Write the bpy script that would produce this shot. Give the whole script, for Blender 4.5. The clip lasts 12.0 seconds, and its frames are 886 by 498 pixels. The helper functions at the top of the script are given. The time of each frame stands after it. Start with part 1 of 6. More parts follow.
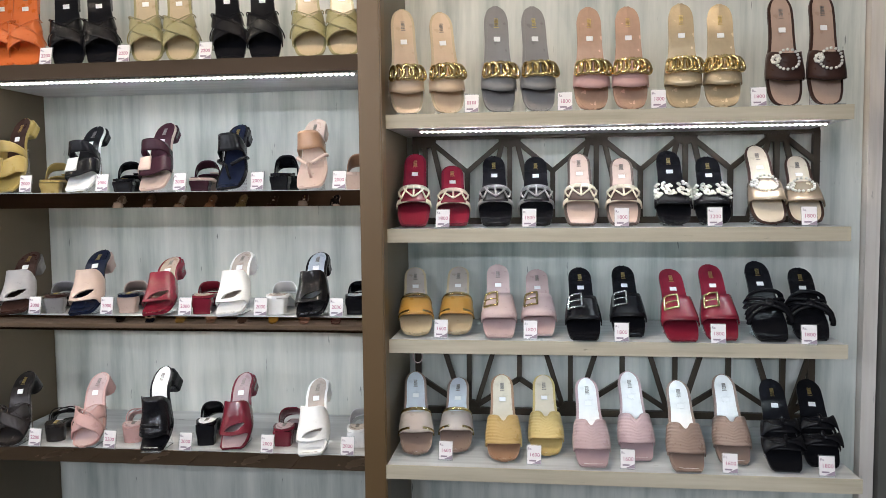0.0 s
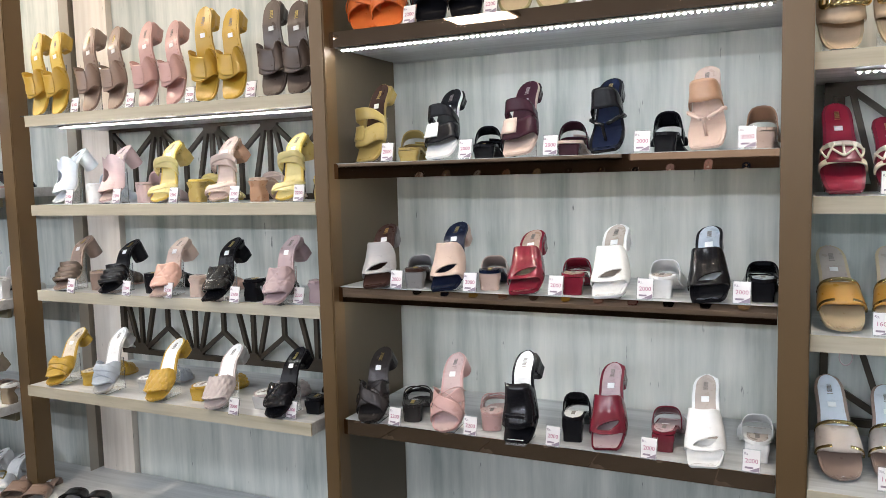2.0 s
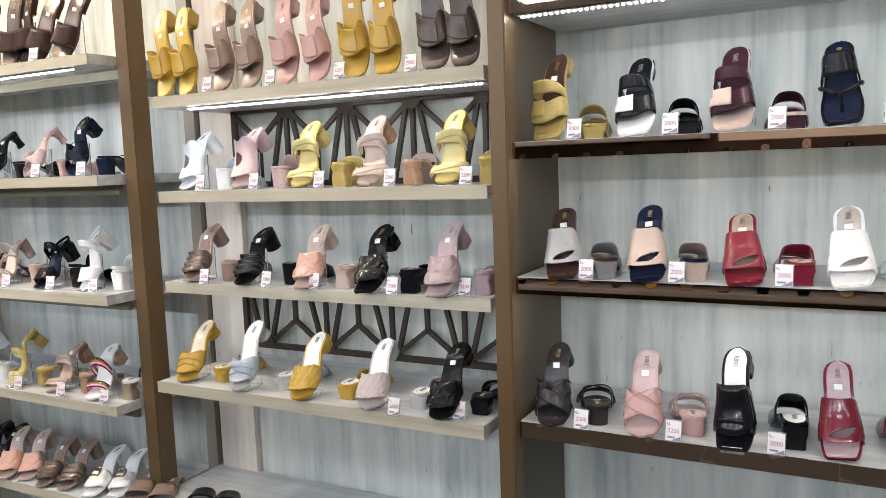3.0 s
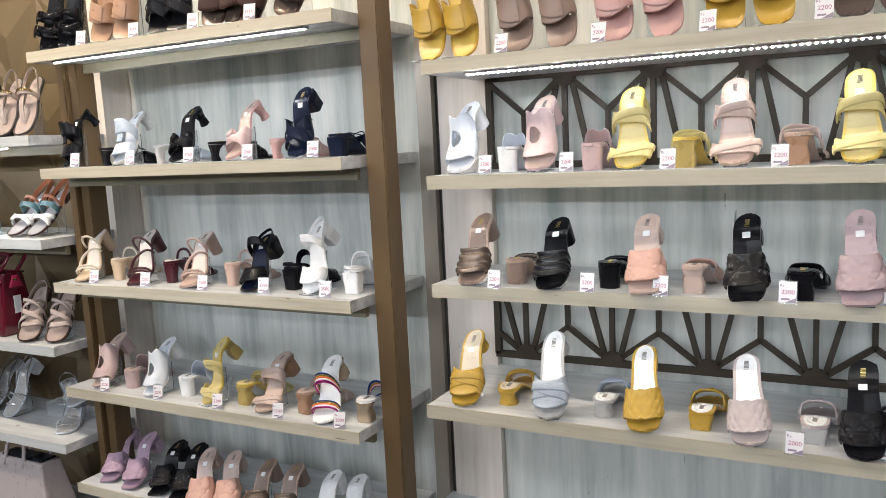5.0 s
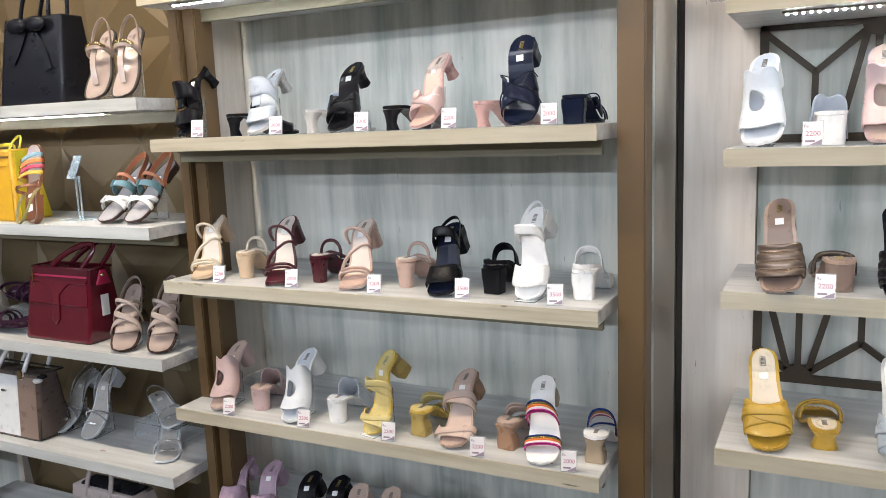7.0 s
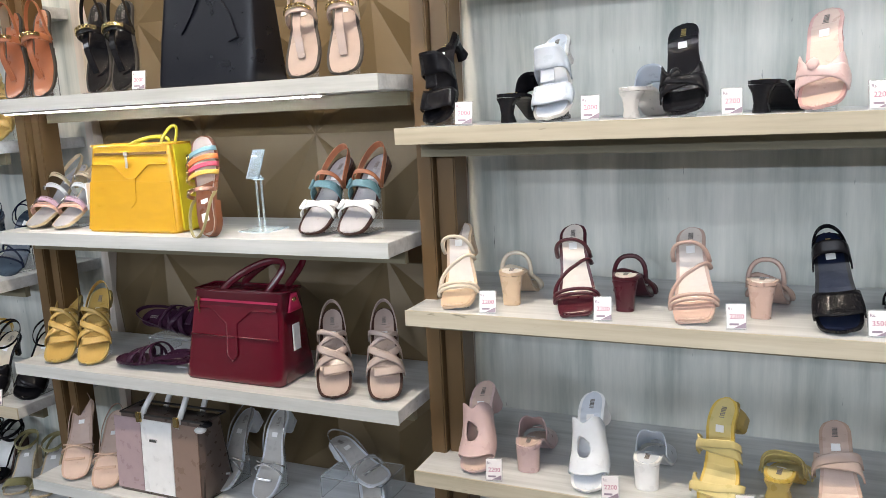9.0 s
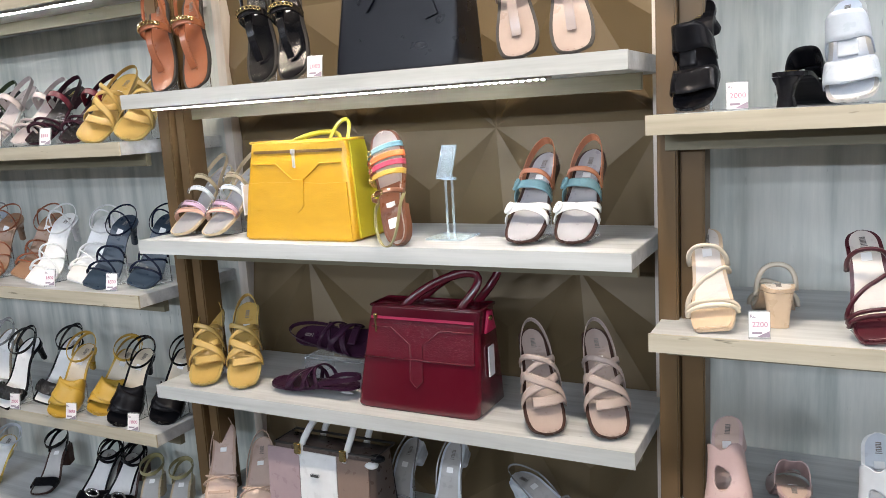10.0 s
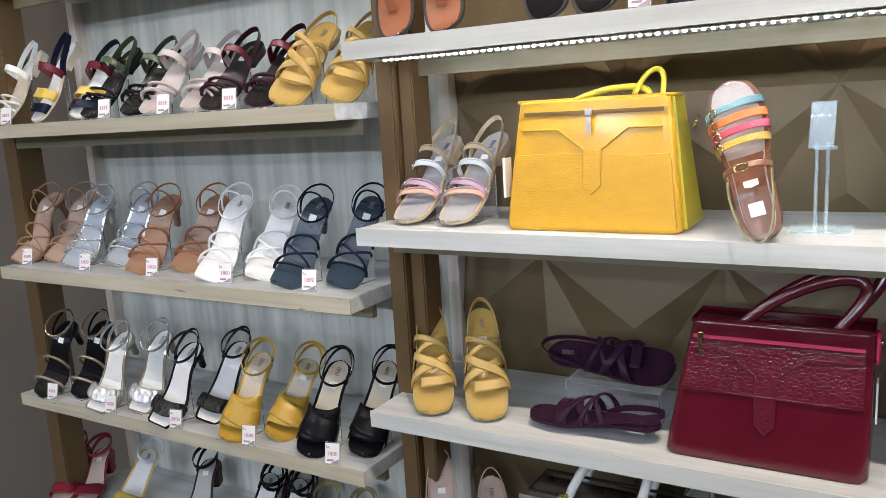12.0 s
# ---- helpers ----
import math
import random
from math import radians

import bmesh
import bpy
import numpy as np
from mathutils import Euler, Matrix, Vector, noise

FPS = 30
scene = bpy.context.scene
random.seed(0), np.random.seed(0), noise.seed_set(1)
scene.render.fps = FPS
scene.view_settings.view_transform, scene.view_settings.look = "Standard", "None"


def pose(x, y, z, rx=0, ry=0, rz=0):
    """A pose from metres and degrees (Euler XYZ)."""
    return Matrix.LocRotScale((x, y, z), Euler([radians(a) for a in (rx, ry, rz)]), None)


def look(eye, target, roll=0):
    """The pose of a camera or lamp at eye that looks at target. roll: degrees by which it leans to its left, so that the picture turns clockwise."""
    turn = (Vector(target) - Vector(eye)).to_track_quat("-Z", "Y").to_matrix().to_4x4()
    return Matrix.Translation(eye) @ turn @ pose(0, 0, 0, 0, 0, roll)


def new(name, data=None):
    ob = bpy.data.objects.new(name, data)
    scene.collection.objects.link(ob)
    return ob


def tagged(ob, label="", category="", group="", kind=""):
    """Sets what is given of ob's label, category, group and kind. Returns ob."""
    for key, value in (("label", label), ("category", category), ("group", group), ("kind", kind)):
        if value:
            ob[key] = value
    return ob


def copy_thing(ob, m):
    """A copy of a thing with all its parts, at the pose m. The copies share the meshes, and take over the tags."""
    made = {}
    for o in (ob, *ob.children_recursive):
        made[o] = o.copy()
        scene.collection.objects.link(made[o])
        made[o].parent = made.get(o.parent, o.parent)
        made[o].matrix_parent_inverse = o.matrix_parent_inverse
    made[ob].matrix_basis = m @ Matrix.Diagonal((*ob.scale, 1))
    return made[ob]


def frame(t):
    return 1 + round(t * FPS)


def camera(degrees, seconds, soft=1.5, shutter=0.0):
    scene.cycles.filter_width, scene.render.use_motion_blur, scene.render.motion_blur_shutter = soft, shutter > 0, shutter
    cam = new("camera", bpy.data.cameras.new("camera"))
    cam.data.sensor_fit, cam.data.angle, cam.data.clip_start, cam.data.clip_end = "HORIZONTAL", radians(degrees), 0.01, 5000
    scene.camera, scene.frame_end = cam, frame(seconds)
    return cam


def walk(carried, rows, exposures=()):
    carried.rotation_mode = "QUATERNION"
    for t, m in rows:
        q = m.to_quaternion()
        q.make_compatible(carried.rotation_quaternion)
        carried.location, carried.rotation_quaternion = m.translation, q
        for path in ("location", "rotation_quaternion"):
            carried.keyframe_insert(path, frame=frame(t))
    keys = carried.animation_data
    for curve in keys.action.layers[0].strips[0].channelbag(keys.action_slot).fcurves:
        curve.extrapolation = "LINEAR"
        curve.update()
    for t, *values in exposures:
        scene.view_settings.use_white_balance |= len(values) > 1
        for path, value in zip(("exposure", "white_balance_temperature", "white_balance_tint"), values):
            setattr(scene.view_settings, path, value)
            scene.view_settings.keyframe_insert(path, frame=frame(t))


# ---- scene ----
cam = camera(59.3, 12.0, soft=0.55)
PATH = [
    (0, (-0.062, 0.007, 1.498), (-0.298, 1.989, 1.357), -0.6),
    (0.5, (-0.099, 0.001, 1.486), (-0.519, 1.952, 1.349), -0.2),
    (1, (-0.187, 0.03, 1.483), (-0.827, 1.917, 1.315), -0.9),
    (1.5, (-0.286, 0.121, 1.485), (-1.07, 1.953, 1.314), -1.6),
    (2, (-0.39, 0.185, 1.475), (-1.252, 1.98, 1.288), -1.5),
    (2.5, (-0.583, 0.182, 1.454), (-1.465, 1.965, 1.252), -1.1),
    (3, (-0.758, 0.181, 1.472), (-1.693, 1.935, 1.252), -2.1),
    (5, (-1.617, 0.162, 1.502), (-2.543, 1.913, 1.224), -2.8),
    (5.5, (-1.787, 0.151, 1.496), (-2.726, 1.896, 1.22), -2.8),
    (6, (-1.981, 0.24, 1.494), (-2.946, 1.97, 1.216), -3.0),
    (6.5, (-2.136, 0.285, 1.481), (-3.067, 2.03, 1.18), -2.6),
    (8.3, (-2.85, 0.33, 1.495), (-3.639, 2.138, 1.17), -2.2),
    (8.5, (-2.913, 0.367, 1.499), (-3.73, 2.161, 1.16), -2.4),
    (9, (-3.134, 0.395, 1.506), (-3.946, 2.188, 1.15), -2.8),
    (9.5, (-3.349, 0.392, 1.494), (-4.178, 2.18, 1.151), -3.3),
    (10, (-3.544, 0.467, 1.491), (-4.452, 2.217, 1.154), -3.4),
    (10.5, (-3.692, 0.528, 1.494), (-4.677, 2.235, 1.159), -3.1),
    (11, (-3.865, 0.53, 1.48), (-4.86, 2.233, 1.15), -3.2),
    (11.5, (-4.0, 0.54, 1.467), (-4.967, 2.255, 1.115), -3.6),
    (12, (-4.122, 0.608, 1.458), (-5.139, 2.292, 1.099), -3.4),
]
walk(cam, [(t, look(eye, target, roll)) for t, eye, target, roll in PATH], [(0, -0.2, 6500, 10), (2.5, -0.15, 6500, 10), (5, -0.2, 6500, 10), (8.5, -0.2, 6480, 10), (10.5, -0.18, 6330, 10), (12, -0.26, 6300, 10)])

# ---- world and lights ----
world = bpy.data.worlds.new("shop_world")
scene.world = world
world.use_nodes = True
world.node_tree.nodes["Background"].inputs[0].default_value = (0.9, 0.95, 1.0, 1)
world.node_tree.nodes["Background"].inputs[1].default_value = 0.15
scene.view_settings.exposure = 0.0
CEILING, FLOOR_TOP = 2.95, 0.0
PANEL_WATTS, SPOT_WATTS = 102.0, 16.0


def area_lamp(name, x, y, z, sx, sy, watts, colour, rx=0.0):
    data = bpy.data.lights.new(name, "AREA")
    data.shape, data.size, data.size_y = "RECTANGLE", sx, sy
    data.energy, data.color = watts, colour
    ob = new(name, data)
    ob.matrix_basis = pose(x, y, z, rx)
    return ob


# ---- materials ----
def material(name, colour, rough=0.5, metal=0.0, vary=0.12, scale=30.0, bump=0.15, fine=220.0, stretch=(1, 1, 1), pattern="", clear=0.0, sheen=0.0, depth=0.002):
    """A principled surface: colour shifted at two scales, roughness broken up, fine relief."""
    m = bpy.data.materials.new(name)
    m.use_nodes = True
    nt = m.node_tree
    bsdf = nt.nodes["Principled BSDF"]
    coord = nt.nodes.new("ShaderNodeTexCoord")
    mp = nt.nodes.new("ShaderNodeMapping")
    mp.inputs["Scale"].default_value = stretch
    nt.links.new(coord.outputs["Object"], mp.inputs["Vector"])
    n1, n2 = nt.nodes.new("ShaderNodeTexNoise"), nt.nodes.new("ShaderNodeTexNoise")
    n1.inputs["Scale"].default_value, n1.inputs["Detail"].default_value = scale, 4
    n2.inputs["Scale"].default_value, n2.inputs["Detail"].default_value = fine, 3
    for n in (n1, n2):
        nt.links.new(mp.outputs[0], n.inputs["Vector"])
    mix = nt.nodes.new("ShaderNodeMix")
    mix.data_type = "RGBA"
    low = [c * (1 - vary) for c in colour]
    high = [min(1.0, c * (1 + vary) + 0.015 * vary) for c in colour]
    mix.inputs["A"].default_value, mix.inputs["B"].default_value = (*low, 1), (*high, 1)
    nt.links.new(n1.outputs["Fac"], mix.inputs["Factor"])
    nt.links.new(mix.outputs["Result"], bsdf.inputs["Base Color"])
    rr = nt.nodes.new("ShaderNodeMapRange")
    rr.inputs["To Min"].default_value, rr.inputs["To Max"].default_value = max(0.02, rough - 0.1), min(1.0, rough + 0.1)
    nt.links.new(n1.outputs["Fac"], rr.inputs["Value"])
    nt.links.new(rr.outputs[0], bsdf.inputs["Roughness"])
    bsdf.inputs["Metallic"].default_value = metal
    bsdf.inputs["Coat Weight"].default_value = clear
    bsdf.inputs["Coat Roughness"].default_value = 0.12
    bsdf.inputs["Sheen Weight"].default_value = sheen
    height = n2.outputs["Fac"]
    if pattern:
        if pattern == "croc":
            tex = nt.nodes.new("ShaderNodeTexVoronoi")
            tex.feature = "DISTANCE_TO_EDGE"
            tex.inputs["Scale"].default_value = 150
            ramp = nt.nodes.new("ShaderNodeMapRange")
            ramp.inputs["From Max"].default_value = 0.12
            nt.links.new(tex.outputs["Distance"], ramp.inputs["Value"])
            out = ramp.outputs[0]
        elif pattern == "weave":
            tex = nt.nodes.new("ShaderNodeTexChecker")
            tex.inputs["Scale"].default_value = 240
            out = tex.outputs["Fac"]
        else:
            tex = nt.nodes.new("ShaderNodeTexWave")
            tex.inputs["Scale"].default_value, tex.inputs["Distortion"].default_value = 70, 1.5
            tex.bands_direction = "Z"
            out = tex.outputs["Fac"]
        nt.links.new(mp.outputs[0], tex.inputs["Vector"])
        add = nt.nodes.new("ShaderNodeMath")
        add.operation = "MULTIPLY_ADD"
        add.inputs[1].default_value = 0.25
        nt.links.new(n2.outputs["Fac"], add.inputs[0])
        nt.links.new(out, add.inputs[2])
        height = add.outputs[0]
    b = nt.nodes.new("ShaderNodeBump")
    b.inputs["Strength"].default_value, b.inputs["Distance"].default_value = bump, depth
    nt.links.new(height, b.inputs["Height"])
    nt.links.new(b.outputs[0], bsdf.inputs["Normal"])
    return m


def washed_wood(name, dark, mid, light, axis="z", grain=42.0, rough=0.55, span=(0.30, 0.72)):
    """Limewashed boards with long streaks, soft cloudy patches and short dark checks along the grain."""
    m = bpy.data.materials.new(name)
    m.use_nodes = True
    nt = m.node_tree
    bsdf = nt.nodes["Principled BSDF"]
    coord = nt.nodes.new("ShaderNodeTexCoord")
    long = {"z": (1, 1, 0.045), "x": (0.045, 1, 1)}[axis]
    check = {"z": (1, 1, 0.16), "x": (0.16, 1, 1)}[axis]
    outs = []
    for stretch, sc, det in ((long, grain, 6), (check, 14.0, 5), (check, 75.0, 3), ((1, 1, 1), 2.2, 3)):
        mp = nt.nodes.new("ShaderNodeMapping")
        mp.inputs["Scale"].default_value = stretch
        nt.links.new(coord.outputs["Object"], mp.inputs["Vector"])
        n = nt.nodes.new("ShaderNodeTexNoise")
        n.inputs["Scale"].default_value, n.inputs["Detail"].default_value, n.inputs["Roughness"].default_value = sc, det, 0.62
        nt.links.new(mp.outputs[0], n.inputs["Vector"])
        outs.append(n.outputs["Fac"])
    ramp = nt.nodes.new("ShaderNodeValToRGB")
    el = ramp.color_ramp.elements
    el[0].position, el[0].color = span[0], (*dark, 1)
    el[1].position, el[1].color = span[1], (*light, 1)
    e = el.new(0.5)
    e.color = (*mid, 1)
    s = nt.nodes.new("ShaderNodeMath")
    s.operation = "MULTIPLY_ADD"
    s.inputs[1].default_value = 0.55
    nt.links.new(outs[0], s.inputs[0])
    half = nt.nodes.new("ShaderNodeMath")
    half.operation = "MULTIPLY"
    half.inputs[1].default_value = 0.45
    blend = nt.nodes.new("ShaderNodeMath")
    blend.operation = "ADD"
    nt.links.new(outs[1], half.inputs[0])
    nt.links.new(half.outputs[0], s.inputs[2])
    nt.links.new(s.outputs[0], ramp.inputs[0])
    crack = nt.nodes.new("ShaderNodeMapRange")
    crack.inputs["From Min"].default_value, crack.inputs["From Max"].default_value = 0.70, 0.76
    nt.links.new(outs[2], crack.inputs["Value"])
    mix = nt.nodes.new("ShaderNodeMix")
    mix.data_type = "RGBA"
    mix.inputs["B"].default_value = (*[c * 0.55 for c in dark], 1)
    nt.links.new(crack.outputs[0], mix.inputs["Factor"])
    nt.links.new(ramp.outputs[0], mix.inputs["A"])
    cloud = nt.nodes.new("ShaderNodeMix")
    cloud.data_type, cloud.blend_type = "RGBA", "MULTIPLY"
    cloud.inputs["Factor"].default_value = 0.35
    cr = nt.nodes.new("ShaderNodeMapRange")
    cr.inputs["To Min"].default_value, cr.inputs["To Max"].default_value = 0.6, 1.25
    nt.links.new(outs[3], cr.inputs["Value"])
    nt.links.new(mix.outputs["Result"], cloud.inputs["A"])
    nt.links.new(cr.outputs[0], cloud.inputs["B"])
    nt.links.new(cloud.outputs["Result"], bsdf.inputs["Base Color"])
    bsdf.inputs["Roughness"].default_value = rough
    b = nt.nodes.new("ShaderNodeBump")
    b.inputs["Strength"].default_value, b.inputs["Distance"].default_value = 0.25, 0.001
    nt.links.new(s.outputs[0], b.inputs["Height"])
    nt.links.new(b.outputs[0], bsdf.inputs["Normal"])
    return m


def clear_plastic(name, tint=(1, 1, 1), rough=0.03, clarity=0.9):
    m = bpy.data.materials.new(name)
    m.use_nodes = True
    bsdf = m.node_tree.nodes["Principled BSDF"]
    bsdf.inputs["Base Color"].default_value = (*tint, 1)
    bsdf.inputs["Transmission Weight"].default_value = clarity
    bsdf.inputs["Roughness"].default_value = rough
    bsdf.inputs["IOR"].default_value = 1.25
    return m


def glow(name, colour, strength):
    m = bpy.data.materials.new(name)
    m.use_nodes = True
    bsdf = m.node_tree.nodes["Principled BSDF"]
    bsdf.inputs["Emission Color"].default_value = (*colour, 1)
    bsdf.inputs["Emission Strength"].default_value = strength
    return m


PANEL = washed_wood("limewashed_teal_panel", (0.37, 0.42, 0.395), (0.63, 0.65, 0.605), (0.83, 0.825, 0.77), "z", 19.0, span=(0.36, 0.66))
PILASTER = washed_wood("limewashed_pale_panel", (0.57, 0.505, 0.44), (0.76, 0.69, 0.62), (0.86, 0.81, 0.75), "z")
OAK_EDGE = washed_wood("bleached_oak_edge", (0.38, 0.335, 0.24), (0.53, 0.475, 0.36), (0.64, 0.59, 0.475), "x", 60)
OAK_TOP = washed_wood("bleached_oak_top", (0.36, 0.37, 0.38), (0.585, 0.60, 0.61), (0.78, 0.80, 0.81), "x", 40, 0.4)
PALE_EDGE = washed_wood("pale_painted_edge", (0.46, 0.475, 0.46), (0.60, 0.615, 0.60), (0.73, 0.74, 0.73), "x", 60)
RAIL_OAK = washed_wood("olive_oak_rail", (0.16, 0.14, 0.085), (0.22, 0.195, 0.125), (0.28, 0.25, 0.17), "x", 50)
BRONZE = material("satin_bronze_laminate", (0.145, 0.088, 0.038), 0.40, 0.2, 0.18, 6, 0.08, 300, (1, 1, 0.15))
BRONZE_DARK = material("brushed_bronze_cheek", (0.115, 0.088, 0.055), 0.42, 0.3, 0.25, 5, 0.08, 300, (1, 1, 0.12))
FRET_BROWN = material("brown_lattice_paint", (0.030, 0.0185, 0.0075), 0.6, 0.0, 0.15, 14, 0.1)
BRONZE_MIRROR = material("bronze_mirror_strip", (0.44, 0.31, 0.22), 0.03, 1.0, 0.06, 12, 0.0)
for link in list(BRONZE_MIRROR.node_tree.links):
    if link.to_socket.name in ("Roughness", "Normal"):
        BRONZE_MIRROR.node_tree.links.remove(link)
BRONZE_MIRROR.node_tree.nodes["Principled BSDF"].inputs["Roughness"].default_value = 0.015
FACET_TAN = material("tan_facet_panel", (0.158, 0.113, 0.056), 0.48, 0.15, 0.12, 7, 0.06)
GREY_WALL = material("smooth_grey_wall_paint", (0.115, 0.112, 0.098), 0.6, 0, 0.05, 3, 0.05)
ALU = material("champagne_metal_trim", (0.40, 0.36, 0.30), 0.35, 0.5, 0.12, 10, 0.05, 200, (1, 1, 0.1))
DARK_GAP = material("dark_joint", (0.03, 0.025, 0.02), 0.7, 0, 0.2, 30, 0.05)
SHOP_WALL = material("cream_shop_wall_paint", (0.15, 0.125, 0.10), 0.5, 0, 0.2, 2, 0.05)
CEIL_WHITE = material("ceiling_paint", (0.30, 0.29, 0.28), 0.7, 0, 0.03, 3, 0.05)
TILE = material("grey_porcelain_floor_tile", (0.11, 0.11, 0.105), 0.25, 0, 0.12, 3, 0.04, 60)
GROUT = material("dark_grout", (0.16, 0.155, 0.15), 0.8, 0, 0.1, 40, 0.2)
ACRYLIC = clear_plastic("clear_acrylic", (0.95, 0.98, 1.0))
BLUE_ACRYLIC = clear_plastic("pale_blue_acrylic", (0.80, 0.92, 0.98), 0.05, 0.8)
CARD = material("white_price_card", (0.86, 0.83, 0.84), 0.35, 0, 0.03, 60, 0.02)
PRINT_PINK = material("magenta_price_print", (0.52, 0.20, 0.30), 0.5, 0, 0.05, 60, 0.0)
PRINT_PALE = material("pale_pink_print", (0.60, 0.36, 0.43), 0.5, 0, 0.05, 60, 0.0)
PRINT_GREY = material("grey_small_print", (0.30, 0.24, 0.30), 0.5, 0, 0.05, 60, 0.0)
STICKER = material("white_size_sticker", (0.90, 0.90, 0.90), 0.4, 0, 0.02, 60, 0.0)
GOLD_FOIL = material("gold_foil_print", (0.62, 0.48, 0.18), 0.3, 0.8, 0.1, 60, 0.0)
GREY_FOIL = material("grey_insole_print", (0.26, 0.235, 0.22), 0.45, 0.2, 0.1, 60, 0.0)
LED_GLOW = glow("led_diode_glow", (0.96, 1.0, 1.06), 210.0)
LED_SOFT = glow("unseen_led_diode_glow", (0.98, 1.0, 1.0), 52.0)
LED_COOL = glow("unseen_cool_led_glow", (0.82, 1.0, 1.12), 72.0)
LED_MID = glow("shelf_led_diode_glow", (0.98, 1.0, 1.0), 105.0)
SPOT_GLOW = glow("warm_downlight_glow", (1.0, 0.80, 0.55), 20.0)
DARK_PANEL = material("dark_brown_laminate", (0.07, 0.045, 0.03), 0.5, 0, 0.2, 6, 0.08)
LAMP_GLOW = glow("ceiling_diffuser_glow", (1.0, 0.97, 0.93), 6.0)
GOLD = material("polished_gold_metal", (0.74, 0.58, 0.28), 0.16, 1.0, 0.06, 40, 0.02)
SILVER = material("polished_silver_metal", (0.66, 0.66, 0.66), 0.18, 1.0, 0.06, 40, 0.02)
PEARL = material("pearl_white_beads", (0.78, 0.76, 0.70), 0.2, 0.1, 0.05, 80, 0.02)
RUBBER = material("dark_rubber_sole", (0.03, 0.026, 0.024), 0.6, 0, 0.2, 60, 0.1)

LEATHERS = {}


def leather(name, colour, rough=0.38, pattern="", metal=0.0, clear=0.0, bump=0.09):
    key = name + ("_" + pattern if pattern else "") + ("_gloss" if clear else "")
    if key not in LEATHERS:
        LEATHERS[key] = material(key + "_leather", colour, rough, metal, 0.1, 45, 0.22 if pattern else bump, 420, pattern=pattern, clear=clear)
        if max(colour) < 0.06:
            LEATHERS[key].node_tree.nodes["Principled BSDF"].inputs["Specular IOR Level"].default_value = 0.17
    return LEATHERS[key]


HUES = dict(
    black=(0.007, 0.007, 0.009), navy=(0.008, 0.012, 0.030), white=(0.86, 0.86, 0.86), cream=(0.68, 0.60, 0.48), beige=(0.60, 0.45, 0.31),
    nude=(0.46, 0.33, 0.26), blush=(0.55, 0.42, 0.36), pink=(0.53, 0.39, 0.38), rose=(0.52, 0.32, 0.30), coral=(0.60, 0.36, 0.29),
    red=(0.20, 0.014, 0.03), burgundy=(0.14, 0.012, 0.025), plum=(0.036, 0.011, 0.019), mauve=(0.42, 0.315, 0.33), lilac=(0.42, 0.29, 0.38),
    grey=(0.24, 0.23, 0.23), pale_grey=(0.48, 0.47, 0.46), blue_grey=(0.42, 0.47, 0.54), ice=(0.66, 0.70, 0.76), taupe=(0.27, 0.19, 0.155),
    dark_taupe=(0.09, 0.065, 0.055), tan=(0.36, 0.21, 0.13), brown=(0.30, 0.10, 0.045), dark_brown=(0.05, 0.025, 0.02), mustard=(0.51, 0.32, 0.045),
    yellow=(0.66, 0.47, 0.10), lemon=(0.66, 0.55, 0.24), olive_gold=(0.42, 0.31, 0.10), olive=(0.30, 0.27, 0.13), orange=(0.68, 0.16, 0.035), rose_red=(0.45, 0.05, 0.10), teal=(0.16, 0.30, 0.33),
    bronze=(0.20, 0.15, 0.12), smoke=(0.05, 0.045, 0.045), green=(0.05, 0.07, 0.035), sand=(0.50, 0.40, 0.26), champagne=(0.52, 0.42, 0.31), ochre=(0.49, 0.325, 0.095), cognac=(0.19, 0.07, 0.034), rosy=(0.375, 0.30, 0.27), rust=(0.52, 0.205, 0.105), amber=(0.50, 0.25, 0.045), slate=(0.035, 0.055, 0.085), wine=(0.062, 0.007, 0.014), purple=(0.032, 0.010, 0.026), silver=(0.60, 0.60, 0.61), dusty=(0.50, 0.43, 0.42), honey=(0.50, 0.34, 0.13), straw=(0.56, 0.42, 0.17), dusk=(0.46, 0.33, 0.34), shell=(0.72, 0.655, 0.60), skin=(0.52, 0.37, 0.31), cool_grey=(0.36, 0.355, 0.37), fawn=(0.45, 0.385, 0.345))


def hue(name, pattern="", **kw):
    shiny = name in ("silver", "bronze", "champagne", "smoke")
    return leather(name, HUES[name], kw.pop("rough", 0.24 if shiny else (0.2 if name in ("black", "navy", "plum", "burgundy", "red") else 0.3)), pattern, 0.6 if shiny else 0.0, **kw)


# ---- mesh helpers ----
def mesh_object(name, verts, faces, mat, smooth=False):
    me = bpy.data.meshes.new(name)
    me.from_pydata([tuple(map(float, v)) for v in verts], [], [tuple(map(int, f)) for f in faces])
    me.update()
    if smooth:
        me.polygons.foreach_set("use_smooth", [True] * len(me.polygons))
    me.materials.append(mat)
    return new(name, me)


def part(name, geo, mat, parent, label="", smooth=False):
    """One mesh under a thing or under a part; geo is (verts, faces)."""
    ob = mesh_object(name, geo[0], geo[1], mat, smooth)
    ob.parent = parent
    if label:
        tagged(ob, label=label)
    return ob


def thing(name, label, category, group="", kind=""):
    return tagged(new(name), label, category, group, kind)


